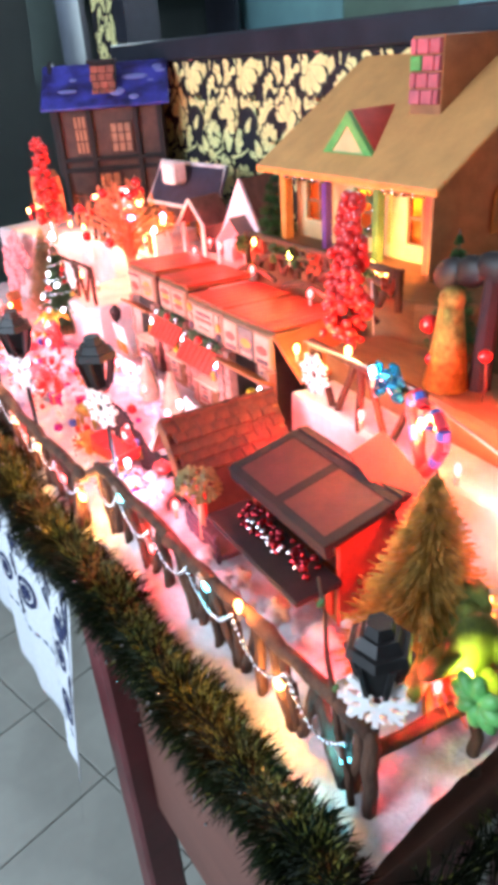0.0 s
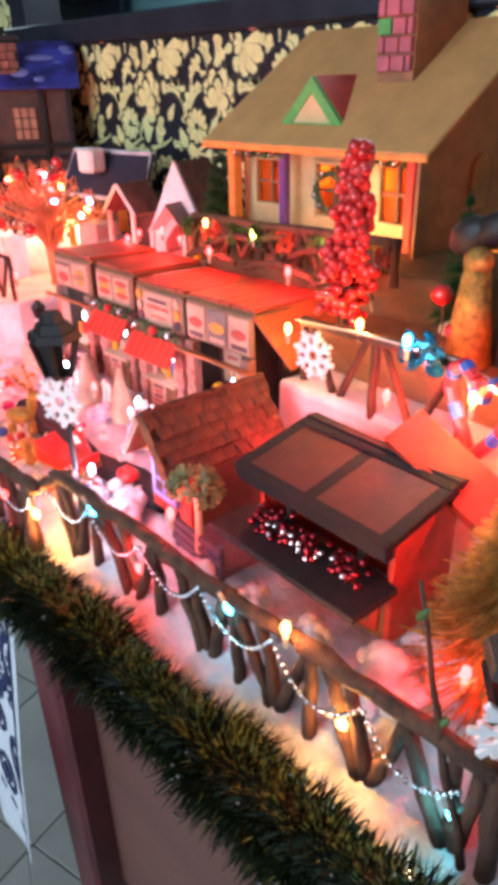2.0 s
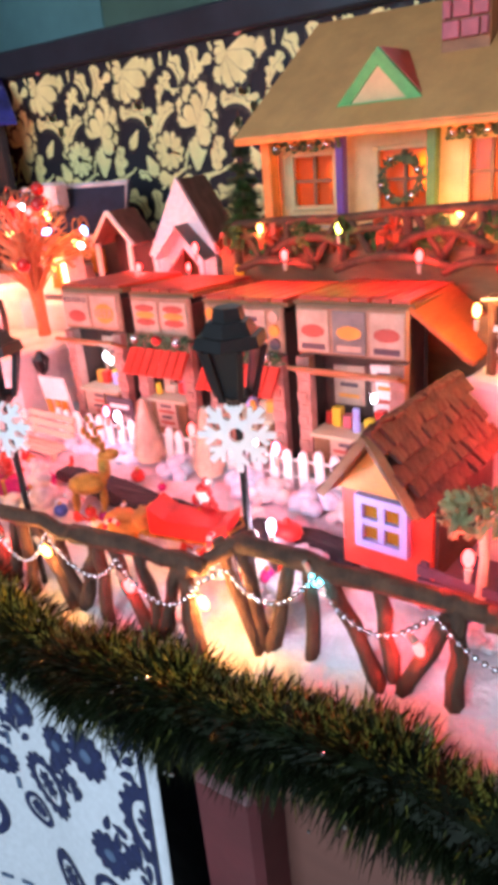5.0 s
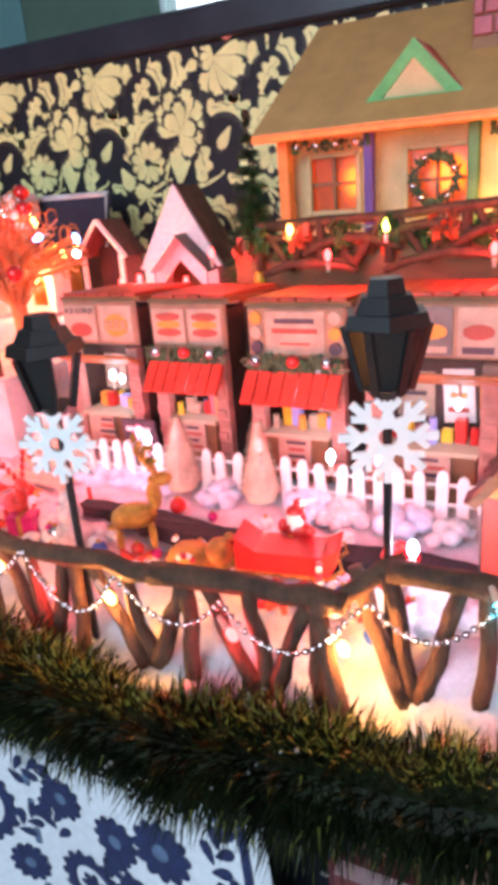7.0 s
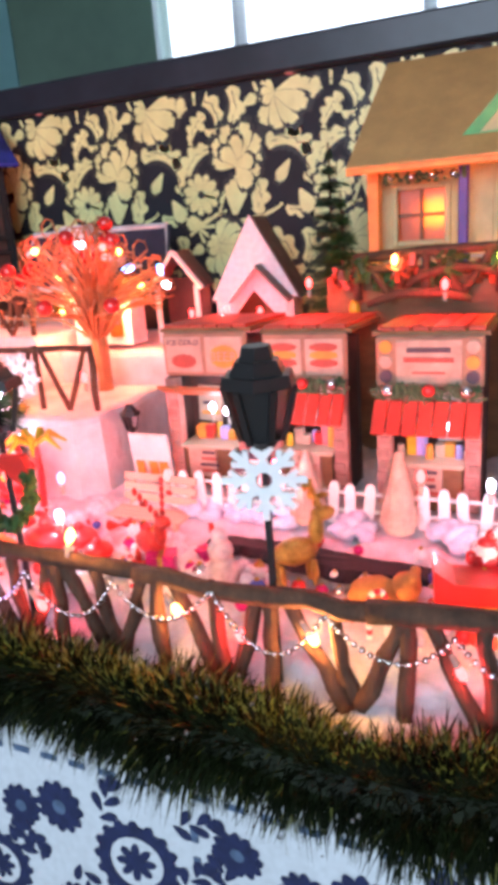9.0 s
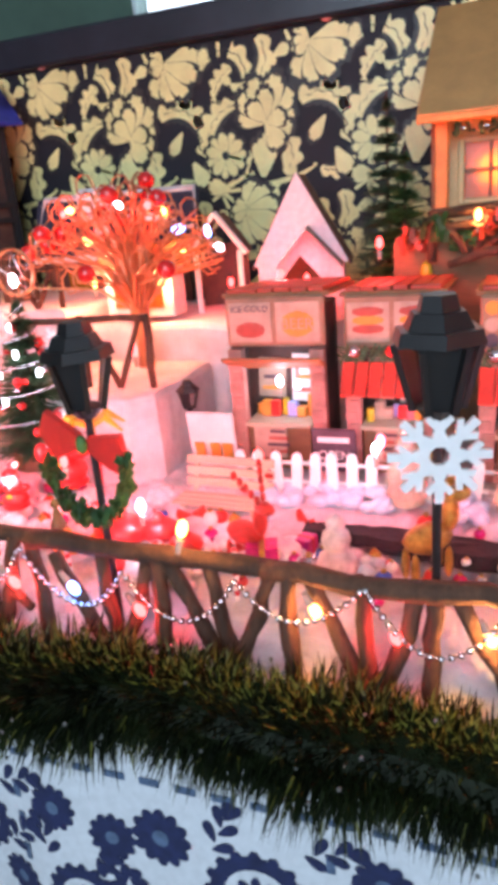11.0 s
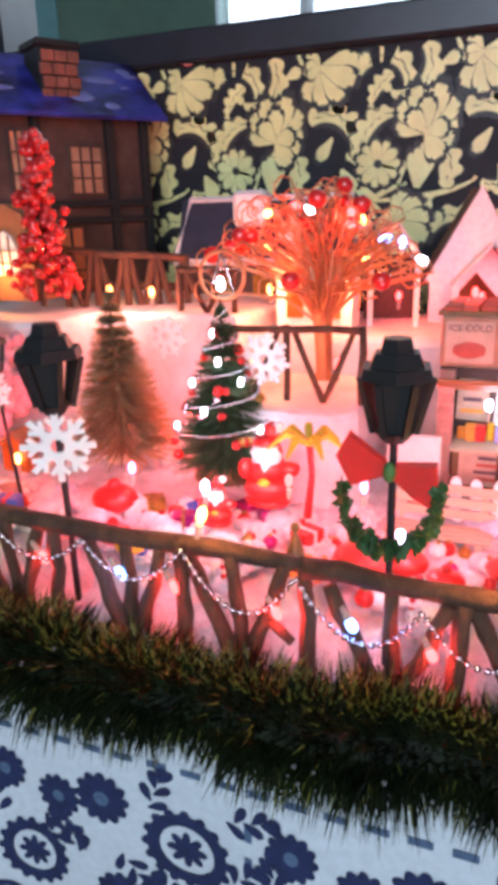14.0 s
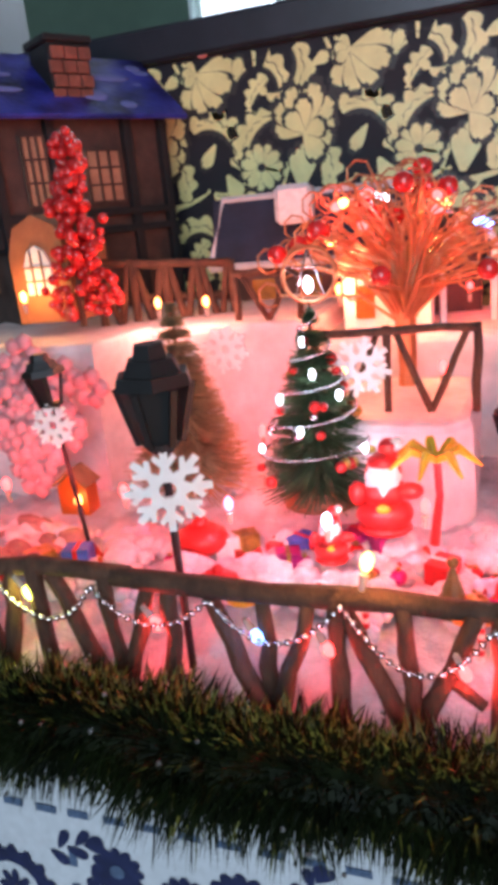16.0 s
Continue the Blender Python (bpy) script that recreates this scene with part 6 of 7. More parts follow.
def deer(p, s, material, label, rz=0):
    balls = [((0, 0, 0.03 * s), 0.013 * s, (1.5, 0.8, 0.9)), ((0.018 * s, 0, 0.045 * s), 0.008 * s, (0.8, 0.8, 1.7)), ((0.024 * s, 0, 0.058 * s), 0.007 * s, (1.5, 0.8, 0.9))]
    for x in (-0.014, 0.013):
        for y in (-0.006, 0.006):
            balls.append(((x * s, y * s, 0.011 * s), 0.0045 * s, (0.7, 0.7, 2.8)))
    for y in (-1, 1):
        for k in range(5):
            balls.append((((0.02 - 0.003 * k) * s, y * (0.004 + 0.003 * k) * s, (0.066 + 0.006 * k) * s), 0.0032 * s, (0.8, 0.8, 1.3)))
        balls.append(((0.018 * s, y * 0.016 * s, 0.08 * s), 0.003 * s, (1.6, 0.8, 0.8)))
    return figure("reindeer", p, balls, material, label, "reindeer", rz)


deer(sunk((-0.318, -0.462, 0.832)), 0.9, mat("red_glitter", (0.65, 0.05, 0.04), 0.3, metal=0.3, vary=0.4, grain=130, bump=1.0), "red glitter reindeer ornament standing in the snow", -20)
deer(sunk((-0.165, -0.462, 0.838)), 1.0, GOLD, "gold glitter reindeer ornament standing in the snow", 40)
figure("bear_figurine", sunk((-0.09, -0.482, 0.834)), [((0, 0, 0.014), 0.016, (1.3, 0.9, 0.9)), ((0.022, 0, 0.022), 0.011, (1, 1, 1)), ((0.028, 0.006, 0.031), 0.004, (1, 1, 1)), ((0.028, -0.006, 0.031), 0.004, (1, 1, 1)), ((-0.02, -0.006, 0.006), 0.007, (1, 1, 1)), ((0.012, -0.01, 0.006), 0.007, (1, 1, 1))], mat("orange_plush", (0.6, 0.22, 0.06), 0.8, vary=0.3, grain=90, bump=0.8), "orange plush bear figurine lying in the snow", "figurine", 10)
figure("snowman", sunk((-0.235, -0.47, 0.832)), [((0, 0, 0.012), 0.015, (1, 1, 0.9)), ((0, 0, 0.031), 0.011, (1, 1, 1)), ((0, 0, 0.044), 0.0075, (1, 1, 1))], mat("clear_glitter", (0.75, 0.66, 0.66), 0.3, vary=0.3, grain=140, bump=1.0), "glittery white snowman figurine", "figurine")
for p, r, m_ in (((-0.435, -0.48, 0.838), 0.02, REDR), ((-0.4, -0.47, 0.84), 0.015, REDR), ((-0.365, -0.485, 0.836), 0.012, REDR), ((-0.69, -0.49, 0.832), 0.014, REDR), ((-0.73, -0.42, 0.845), 0.02, REDR), ((0.06, -0.43, 0.845), 0.012, REDR), ((-0.48, -0.5, 0.83), 0.013, ORANGE), ((-0.665, -0.5, 0.828), 0.012, YEL)):
    bm = fresh()
    ball(bm, (0, 0, 0.3 * r), r, 2, (1.2, 1, 0.7))
    ball(bm, (0, 0, r), r * 0.35, 2)
    solo("toadstool_cap", bm, m_, on(p), "small glossy red domed ornament in the snow", "ornament", "domed ornaments", smooth=True)
# parcels
rp = random.Random(41)
for i, (x, y) in enumerate(((-0.64, -0.425), (-0.655, -0.405), (-0.63, -0.4), (-0.69, -0.4), (-0.71, -0.415), (-0.575, -0.385), (-0.55, -0.39), (-0.82, -0.44), (-0.86, -0.45), (-0.9, -0.46), (0.0, -0.4), (-0.27, -0.44), (-0.3, -0.47), (-0.5, -0.43), (-0.05, -0.43), (-0.07, -0.47))):
    s = rp.uniform(0.008, 0.013)
    g = thing("parcel", on((x, y, snow_z(x, y) + s * 0.5), (0, 0, rp.uniform(0, 90))), "tiny wrapped parcel with ribbon", "parcel", "parcels")
    bm = fresh()
    box(bm, (0, 0, s * 0.4), (s * 2, s * 1.6, s * 1.5), bev=0.0008)
    part("box", bm, (MAG, REDR, BLUEP, GOLD, PAPERW, MAG)[i % 6], g)
    bm = fresh()
    box(bm, (0, 0, s * 0.4), (s * 0.35, s * 1.66, s * 1.56))
    part("ribbon", bm, (GOLD, PAPERW, REDR)[i % 3], g)
# candy canes by the fence
for x, y in ((-0.56, -0.505), (-0.59, -0.5), (-0.475, -0.508), (-0.39, -0.505), (-0.31, -0.505), (0.02, -0.48), (-0.09, -0.5)):
    g = thing("candy_cane", on((x, y, snow_z(x, y) - 0.004), (0, 0, rp.uniform(0, 180))), "red and white striped candy cane stuck in the snow", "candy cane", "candy canes")
    pts = [(0, 0, 0.004 * k) for k in range(8)] + [(0.006 - 0.006 * math.cos(a), 0, 0.03 + 0.006 * math.sin(a)) for a in (0.6, 1.2, 1.9, 2.5, 3.1)]
    for k in range(0, len(pts) - 1):
        bm = fresh()
        tube(bm, pts[k:k + 2], 0.0023, 6)
        part("stripe", bm, CANDY if k % 2 else PAPERW, g)
# palm with yellow fronds
pl = thing("palm", on((-0.505, -0.41, 0.865)), "small plastic palm with yellow fronds and red trunk", "palm")
bm = fresh()
tube(bm, [(0, 0, -0.01), (0.004, 0, 0.03), (0.002, 0, 0.058)], [0.004, 0.003, 0.003], 7)
part("trunk", bm, REDR, pl)
for k in range(7):
    a = k * math.tau / 7
    bm = fresh()
    tube(bm, [(0.002, 0, 0.058), (0.018 * math.cos(a), 0.018 * math.sin(a), 0.068), (0.034 * math.cos(a), 0.034 * math.sin(a), 0.055)], [0.003, 0.0042, 0.001], 5)
    part("frond", bm, YEL, pl)
# tiered figurine near the path
bm = fresh()
for k in range(4):
    frustum(bm, (0, 0, k * 0.008), 0.013 - k * 0.003, 0.008 - k * 0.0022, 0.008, 12)
ball(bm, (0, 0, 0.035), 0.004, 2)
solo("tiered_tree", bm, mat("green_gold_resin", (0.16, 0.12, 0.03), 0.4, vary=0.5, grain=90), on((-0.493, -0.495, 0.832)), "tiny tiered green and gold tree figurine", "figurine")


# ---- chapel, houses on the terrace ----
cha = thing("chapel", xf((-0.362, -0.192, 1.087), (0, 0, 10)), "white glitter card chapel with steep roof and porch", "chapel")
bm = fresh()
for pts in ([(-0.054, 0), (-0.03, 0), (-0.03, 0.045), (0.0, 0.08), (0.0, 0.178), (-0.06, 0.07), (-0.054, 0.068)], [(0.054, 0), (0.03, 0), (0.03, 0.045), (0.0, 0.08), (0.0, 0.178), (0.06, 0.07), (0.054, 0.068)]):
    prism(bm, pts, 0.005)
part("front_wall", bm, PINKW, cha, "white glitter gable front")
for sgn in (-1, 1):
    bm = fresh()
    a = [Vector((0, 0.006, 0.174)), Vector((sgn * 0.061, 0.006, 0.064)), Vector((sgn * 0.061, 0.09, 0.064)), Vector((0, 0.09, 0.174))]
    v = [bm.verts.new(p) for p in a] + [bm.verts.new(p + Vector((sgn * 0.003, 0, 0.002))) for p in a]
    for f in ((0, 1, 2, 3), (7, 6, 5, 4), (0, 4, 5, 1), (1, 5, 6, 2), (2, 6, 7, 3), (3, 7, 4, 0)):
        bm.faces.new([v[i] for i in f])
    part("roof", bm, mat("dark_red_brown_roof", (0.16, 0.07, 0.06), 0.7, vary=0.4, grain=50, bump=0.5), cha, "dark red brown roof")
    bm = fresh()
    box(bm, (sgn * 0.05, 0.045, 0.036), (0.004, 0.082, 0.072))
    part("side_wall", bm, PINKW, cha)
bm = fresh()
box(bm, (0, 0.086, 0.05), (0.096, 0.004, 0.1))
part("back_wall", bm, BROWN, cha)
for sgn, m_ in ((-1, PINKW), (1, GREY)):
    bm = fresh()
    a = [Vector((0.012, -0.04, 0.112)), Vector((0.012 + sgn * 0.042, -0.04, 0.066)), Vector((0.012 + sgn * 0.042, 0.0, 0.066)), Vector((0.012, 0.0, 0.112))]
    v = [bm.verts.new(p) for p in a] + [bm.verts.new(p + Vector((0, 0, 0.003))) for p in a]
    for f in ((0, 1, 2, 3), (7, 6, 5, 4), (0, 4, 5, 1), (1, 5, 6, 2), (2, 6, 7, 3), (3, 7, 4, 0)):
        bm.faces.new([v[i] for i in f])
    part("porch_roof", bm, m_, cha, "small porch roof")
for x in (-0.026, 0.048):
    bm = fresh()
    box(bm, (x, -0.036, 0.034), (0.007, 0.005, 0.068))
    part("porch_post", bm, PINKW, cha)
dk = thing("snowy_house", xf((-0.647, -0.16, 1.102), (0, 0, 7), (1, 1, 0.92)), "dark house with navy roof edged with snow and a white chimney", "house")
bm = fresh()
box(bm, (0, 0.045, 0.045), (0.22, 0.08, 0.09))
part("wall", bm, DARKW, dk, "dark walls")
bm = fresh()
box(bm, (0, 0.02, 0.128), (0.25, 0.006, 0.098), (-24, 0, 0), bev=0.001)
rr = part("roof", bm, NAVY, dk, "navy roof")
bm = fresh()
tube(bm, [(-0.128, -0.002, 0.082), (0.128, -0.002, 0.082), (0.118, 0.038, 0.172), (-0.112, 0.038, 0.172), (-0.128, -0.002, 0.082)], 0.0055, 6)
part("snow_edge", bm, SNOW, rr, "white snow edge")
bm = fresh()
box(bm, (-0.012, -0.004, 0.158), (0.046, 0.04, 0.05), bev=0.006)
part("chimney", bm, PINKW, dk, "white snowy chimney")
for x in (-0.06, 0.0, 0.06):
    bm = fresh()
    box(bm, (x, 0.003, 0.04), (0.03, 0.004, 0.045))
    part("window", bm, mat("amber_pane", (0.35, 0.16, 0.02)), dk, "amber window")
br = thing("brown_cottage", on((-0.468, -0.12, 1.043), (0, 0, 15), (0.9, 0.9, 0.86)), "open brown A-frame cottage with pale front posts", "cottage")
for sgn in (-1, 1):
    bm = fresh()
    box(bm, (sgn * 0.022, 0.02, 0.115), (0.068, 0.09, 0.004), (0, sgn * 56, 0))
    part("roof", bm, mat("dark_red_brown_roof", (0.16, 0.07, 0.06)), br)
    bm = fresh()
    box(bm, (sgn * 0.03, -0.018, 0.045), (0.007, 0.006, 0.095))
    part("post", bm, PAPERW, br, "pale front post")
    bm = fresh()
    tube(bm, [(0, -0.025, 0.145), (sgn * 0.04, -0.025, 0.088)], 0.004, 4)
    part("verge_board", bm, PAPERW, br)
bm = fresh()
box(bm, (0, 0.055, 0.05), (0.07, 0.004, 0.1))
part("back_wall", bm, DARKW, br)
lit = thing("lit_house", on((-0.55, -0.19, 1.043)), "small cream card house brightly lit by bulbs", "house")
bm = fresh()
box(bm, (0, 0, 0.03), (0.09, 0.035, 0.06), bev=0.001)
part("wall", bm, PINKW, lit)
bm = fresh()
prism(bm, [(-0.052, 0.058), (0.052, 0.058), (0.04, 0.085), (-0.04, 0.085)], 0.048, Matrix.Translation((0, -0.024, 0)))
part("roof", bm, BROWN, lit)
for x in (-0.022, 0.022):
    bm = fresh()
    box(bm, (x, -0.0185, 0.028), (0.02, 0.002, 0.034))
    part("window", bm, ORPANE, lit, "orange window")


# ---- fences on the terraces ----
def log_fence(p, q, z0, z1, spans, label, r=0.0035, material=None):
    t = thing("log_fence", Matrix(), label, "fence", "log fences")
    p, q = lay((*p, z0)), lay((*q, z0))
    up0, up1 = Vector((0, 0, 0)), Vector((0, 0, z1 - z0))
    twig(p + up1, q + up1, r * 1.1, r, t, "rail", 6, 0.0015)
    for k in range(spans + 1):
        c = p.lerp(q, k / spans)
        twig(c + up0, c + up1 + Vector((0, 0, 0.004)), r, r, t, "post", 4, 0.001)
        if k < spans:
            d = p.lerp(q, (k + 1) / spans)
            m_ = c.lerp(d, 0.5)
            twig(m_ + up0, c.lerp(d, 0.1) + up1, r * 0.9, r * 0.8, t, "brace", 4, 0.001)
            twig(m_ + up0, c.lerp(d, 0.9) + up1, r * 0.9, r * 0.8, t, "brace", 4, 0.001)
    return t


log_fence((-0.625, -0.362), (-0.462, -0.352), 0.958, 1.026, 2, "red brown twig fence on the front terrace")
log_fence((-0.72, -0.258), (-0.645, -0.252), 1.052, 1.1, 1, "short twig fence on the high terrace")
lf = log_fence((-0.925, -0.215), (-0.755, -0.15), 1.053, 1.128, 4, "orange brown log fence in front of the timbered house", 0.005)
twig(lay((-0.92, -0.213, 1.09)), lay((-0.755, -0.15, 1.094)), 0.005, 0.0045, lf, "rail", 6, 0.002)
log_fence((0.165, -0.285), (0.36, -0.294), 0.965, 1.043, 2, "twig fence on the terrace beside the kiosk", 0.0048)
log_fence((-0.19, -0.186), (0.19, -0.2), 1.085, 1.132, 5, "dark arched log fence before the large house", 0.005)
for p, r in (((0.205, -0.318, 1.016), 0.026), ((-0.737, -0.268, 1.021), 0.026), ((-0.565, -0.372, 0.998), 0.026)):
    t = thing("snowflake_ornament", on(p), "white wooden snowflake fixed to the terrace fence", "ornament", "snowflake ornaments")
    snowflake((0, 0, 0), r, t, 0.2)
for x0_, x1_, y, z, up in ((-0.2, -0.1, -0.19, 1.108, 0.012), (-0.13, -0.02, -0.198, 1.1, 0.016), (-0.04, 0.06, -0.2, 1.108, 0.014), (0.03, 0.13, -0.205, 1.096, 0.018), (0.08, 0.19, -0.2, 1.106, 0.012), (-0.17, -0.06, -0.215, 1.078, 0.01), (-0.03, 0.1, -0.22, 1.076, 0.012), (0.09, 0.18, -0.22, 1.07, 0.012)):
    bm = fresh()
    tube(bm, [(x0_ + (x1_ - x0_) * k / 6, y - 0.006 * math.sin(k * math.pi / 6), z + up * math.sin(k * math.pi / 6) + rs.uniform(-0.0015, 0.0015)) for k in range(7)], [0.004, 0.0052, 0.005, 0.0056, 0.005, 0.005, 0.0038], 8)
    solo("log", laid(bm), TWIG, Matrix(), "bent brown log of the low retaining wall before the house", "log", "retaining logs", smooth=True)
# plants before the house
for k in range(16):
    x = -0.21 + k * 0.026
    bm = fresh()
    for i in range(22):
        M = Matrix.Translation((rs.uniform(-0.012, 0.012), rs.uniform(-0.008, 0.008), rs.uniform(0, 0.02))) @ Euler((rs.uniform(0, 6), rs.uniform(0, 6), rs.uniform(0, 6))).to_matrix().to_4x4()
        bmesh.ops.create_cube(bm, size=1, matrix=M @ xf(s=(0.013, 0.001, 0.006)))
    solo("leafy_plant", bm, LEAF if k % 3 else mat("red_leaf", (0.5, 0.08, 0.03), 0.5, vary=0.4, per=0.4), on((x, -0.185 - 0.02 * (k % 2), 1.1 + 0.008 * (k % 2))), "small leafy plastic plant before the porch", "plant", "porch plants")
bm = fresh()
frustum(bm, (0, 0, 0), 0.012, 0.012, 0.01, 14)
cd = solo("candle_stand", bm, WHITE, on((-0.2, -0.17, 1.055)), "yellow flame ornament on a white disc", "ornament")
bm = fresh()
ball(bm, (0, 0, 0.02), 0.008, 2, (0.8, 0.8, 1.5))
part("flame", bm, YEL, cd, smooth=True)

# ---- right hand terrace ornaments ----
terrace([(0.14, -0.262), (0.56, -0.24), (0.56, -0.1), (0.14, -0.18)], 0.83, 1.03, "brown upper terrace behind the kiosk", BROWN)
hc = thing("candy_heart", on((0.385, -0.312, 0.975), (0, 0, -25)), "heart of two striped candy canes in red, white and blue", "ornament")
for sgn in (-1, 1):
    pts = [Vector((sgn * 0.002, 0, 0.0)), Vector((sgn * 0.022, 0, 0.022)), Vector((sgn * 0.038, 0, 0.045)), Vector((sgn * 0.036, 0, 0.062)), Vector((sgn * 0.022, 0, 0.07)), Vector((sgn * 0.008, 0, 0.062)), Vector((sgn * 0.004, 0, 0.05))]
    for k in range(len(pts) - 1):
        for h_ in range(2):
            a, b = pts[k].lerp(pts[k + 1], h_ / 2), pts[k].lerp(pts[k + 1], (h_ + 1) / 2)
            bm = fresh()
            tube(bm, [a, b], 0.006, 8)
            part("stripe", bm, (CANDY, CANDY, BLUEP)[(k * 2 + h_) % 3], hc)
bl = thing("foil_bow", on((0.334, -0.325, 1.05)), "shiny cyan and blue foil bow on the fence", "bow")
for k in range(12):
    a, b = k * 2.4, -0.6 + k * 0.11
    bm = fresh()
    ball(bm, (0.015 * math.cos(a), 0.008 * math.sin(a) - 0.004, 0.018 * b), 0.009, 1, (1.2, 0.5, 0.8), (k * 40, k * 70, 0))
    part("loop", bm, mat("cyan_foil", (0.05, 0.35, 0.6), 0.2, metal=0.8, vary=0.4, grain=60), bl)
for x, y, z, r in ((0.27, -0.228, 1.09, 0.011), (0.3, -0.245, 1.06, 0.008), (0.36, -0.24, 1.08, 0.007)):
    b_ = thing("berry_ornament", on((x, y, z)), "single glossy red berry ornament on a thin stem", "ornament", "berry ornaments")
    bm = fresh()
    ball(bm, (0, 0, 0), r, 2)
    part("berry", bm, BERRY, b_, smooth=True)
    bm = fresh()
    tube(bm, [(0, 0, 0), (0.004, 0, -0.03), (0.0, 0.002, 1.03 - z)], 0.0012, 5)
    part("stem", bm, TWIG, b_)
hat = thing("hat_ornament", on((0.325, -0.2, 1.03)), "large black scalloped ornament on a dark stand", "ornament")
bm = fresh()
for k in range(5):
    ball(bm, (-0.05 + 0.027 * k, 0.0, 0.13 - 0.008 * abs(k - 2)), 0.024, 2, (1, 0.4, 0.7), (0, 18 * (k - 2), 0))
part("crown", bm, BLACK, hat, smooth=True)
bm = fresh()
tube(bm, [(0, 0, 0), (0.005, 0, 0.14)], [0.012, 0.008], 8)
part("stand", bm, BLACKW, hat)
for x, y, z in ((0.305, -0.225, 1.03), (0.38, -0.2, 1.03), (0.42, -0.15, 1.03)):
    bm = fresh()
    frustum(bm, (0, 0, 0), 0.024, 0.012, 0.09, 14)
    ball(bm, (0, 0, 0.095), 0.014, 2)
    solo("gold_bell", bm, GOLD, on((x, y, z)), "tall gold glitter bell ornament", "ornament", "gold bells", smooth=True)
gl = thing("green_light_flower", on((0.545, -0.375, 0.85)), "green glitter leaf cluster with a bright green flower light", "ornament")
for k in range(9):
    bm = fresh()
    a = k * 0.75
    ball(bm, (-0.035 + 0.03 * math.cos(a), 0.02 * math.sin(a), 0.04 + 0.035 * math.sin(a * 1.3)), 0.026, 2, (1.1, 0.35, 0.9), (k * 33, k * 57, k * 20))
    part("leaf", bm, mat("olive_glitter", (0.16, 0.2, 0.03), 0.35, metal=0.4, vary=0.5, grain=120, bump=1.0), gl, smooth=True)
for k in range(8):
    bm = fresh()
    a = k * math.tau / 8
    ball(bm, (0.02 + 0.012 * math.cos(a), -0.03, 0.06 + 0.012 * math.sin(a)), 0.011, 2, (1, 0.5, 0.6), (0, -math.degrees(a), 0))
    part("petal", bm, GREENP, gl, smooth=True)
bm = fresh()
prism(bm, [(-0.07, 0.0), (0.07, -0.012), (0.07, 0.004), (-0.07, 0.02)], 0.05)
solo("red_slide", bm, REDP, on((0.385, -0.352, 0.95), (28, 12, -12), (0.75, 0.8, 1)), "red plastic slope beside the kiosk", "slope")

# ---- left hand corner ----
tower = thing("red_tower", on((-0.965, -0.3, 1.056)), "small red house with white arched window", "house")
bm = fresh()
prism(bm, [(-0.035, 0), (0.035, 0), (0.035, 0.07), (0.025, 0.098), (0, 0.11), (-0.025, 0.098), (-0.035, 0.07)], 0.05)
part("wall", bm, RUST, tower)
bm = fresh()
prism(bm, [(-0.016, 0.03), (0.016, 0.03), (0.016, 0.06), (0.01, 0.074), (0, 0.08), (-0.01, 0.074), (-0.016, 0.06)], 0.003, Matrix.Translation((0, -0.0032, 0)))
w_ = part("window", bm, PAPERW, tower, "white arched window")
bm = fresh()
for x in (-0.006, 0.006):
    box(bm, (x, -0.004, 0.052), (0.0015, 0.002, 0.046))
for z in (0.044, 0.058):
    box(bm, (0, -0.0042, z), (0.03, 0.0016, 0.0015))
part("glazing_bar", bm, BROWN, w_)
for k in range(26):
    x, y = rp.uniform(-1.05, -0.87), rp.uniform(-0.47, -0.39)
    r = rp.uniform(0.008, 0.016)
    bm = fresh()
    ball(bm, (0, 0, 0), r, 2, (1.1, 1, 0.8), (rp.uniform(0, 90), rp.uniform(0, 90), 0))
    for v in bm.verts:
        v.co += v.co * 0.25 * noise.noise(v.co * 120 + Vector((k, 0, 0)))
    solo("pebble", bm, mat("pinkish_stone", (0.42, 0.25, 0.22), 0.8, vary=0.4, grain=60, per=0.4), on((x, y, snow_z(x, y) + 0.3 * r)), "rounded pinkish pebble at the foot of the terrace", "stone", "pebbles", smooth=True)
gt = thing("glowing_gate", on((-0.895, -0.392, 0.86), (0, 0, 0), (0.75, 0.75, 0.8)), "small orange lantern house glowing at the terrace foot", "lantern")
bm = fresh()
prism(bm, [(-0.02, 0), (0.02, 0), (0.02, 0.035), (0, 0.05), (-0.02, 0.035)], 0.025)
part("wall", bm, ORPANE, gt)
for sgn in (-1, 1):
    bm = fresh()
    box(bm, (sgn * 0.012, 0.0125, 0.045), (0.03, 0.034, 0.003), (0, sgn * 37, 0))
    part("roof", bm, BROWN, gt)
for k in range(22):
    a = k * 2.399
    x, y = -0.96 + 0.09 * math.cos(a) * (k / 22), -0.37
    bm = fresh()
    for j in range(5):
        b = j * math.tau / 5
        ball(bm, (0.012 * math.cos(b), 0, 0.012 * math.sin(b)), 0.01, 1, (1, 0.6, 1))
    solo("fabric_rose", bm, mat("pink_fabric", (0.7, 0.35, 0.38), 0.9, vary=0.3, grain=60), on((x, y, 0.93 + 0.045 * math.sin(a) + 0.05 * (k / 22))), "pale pink fabric rose on the terrace face", "flower", "fabric roses", smooth=True)

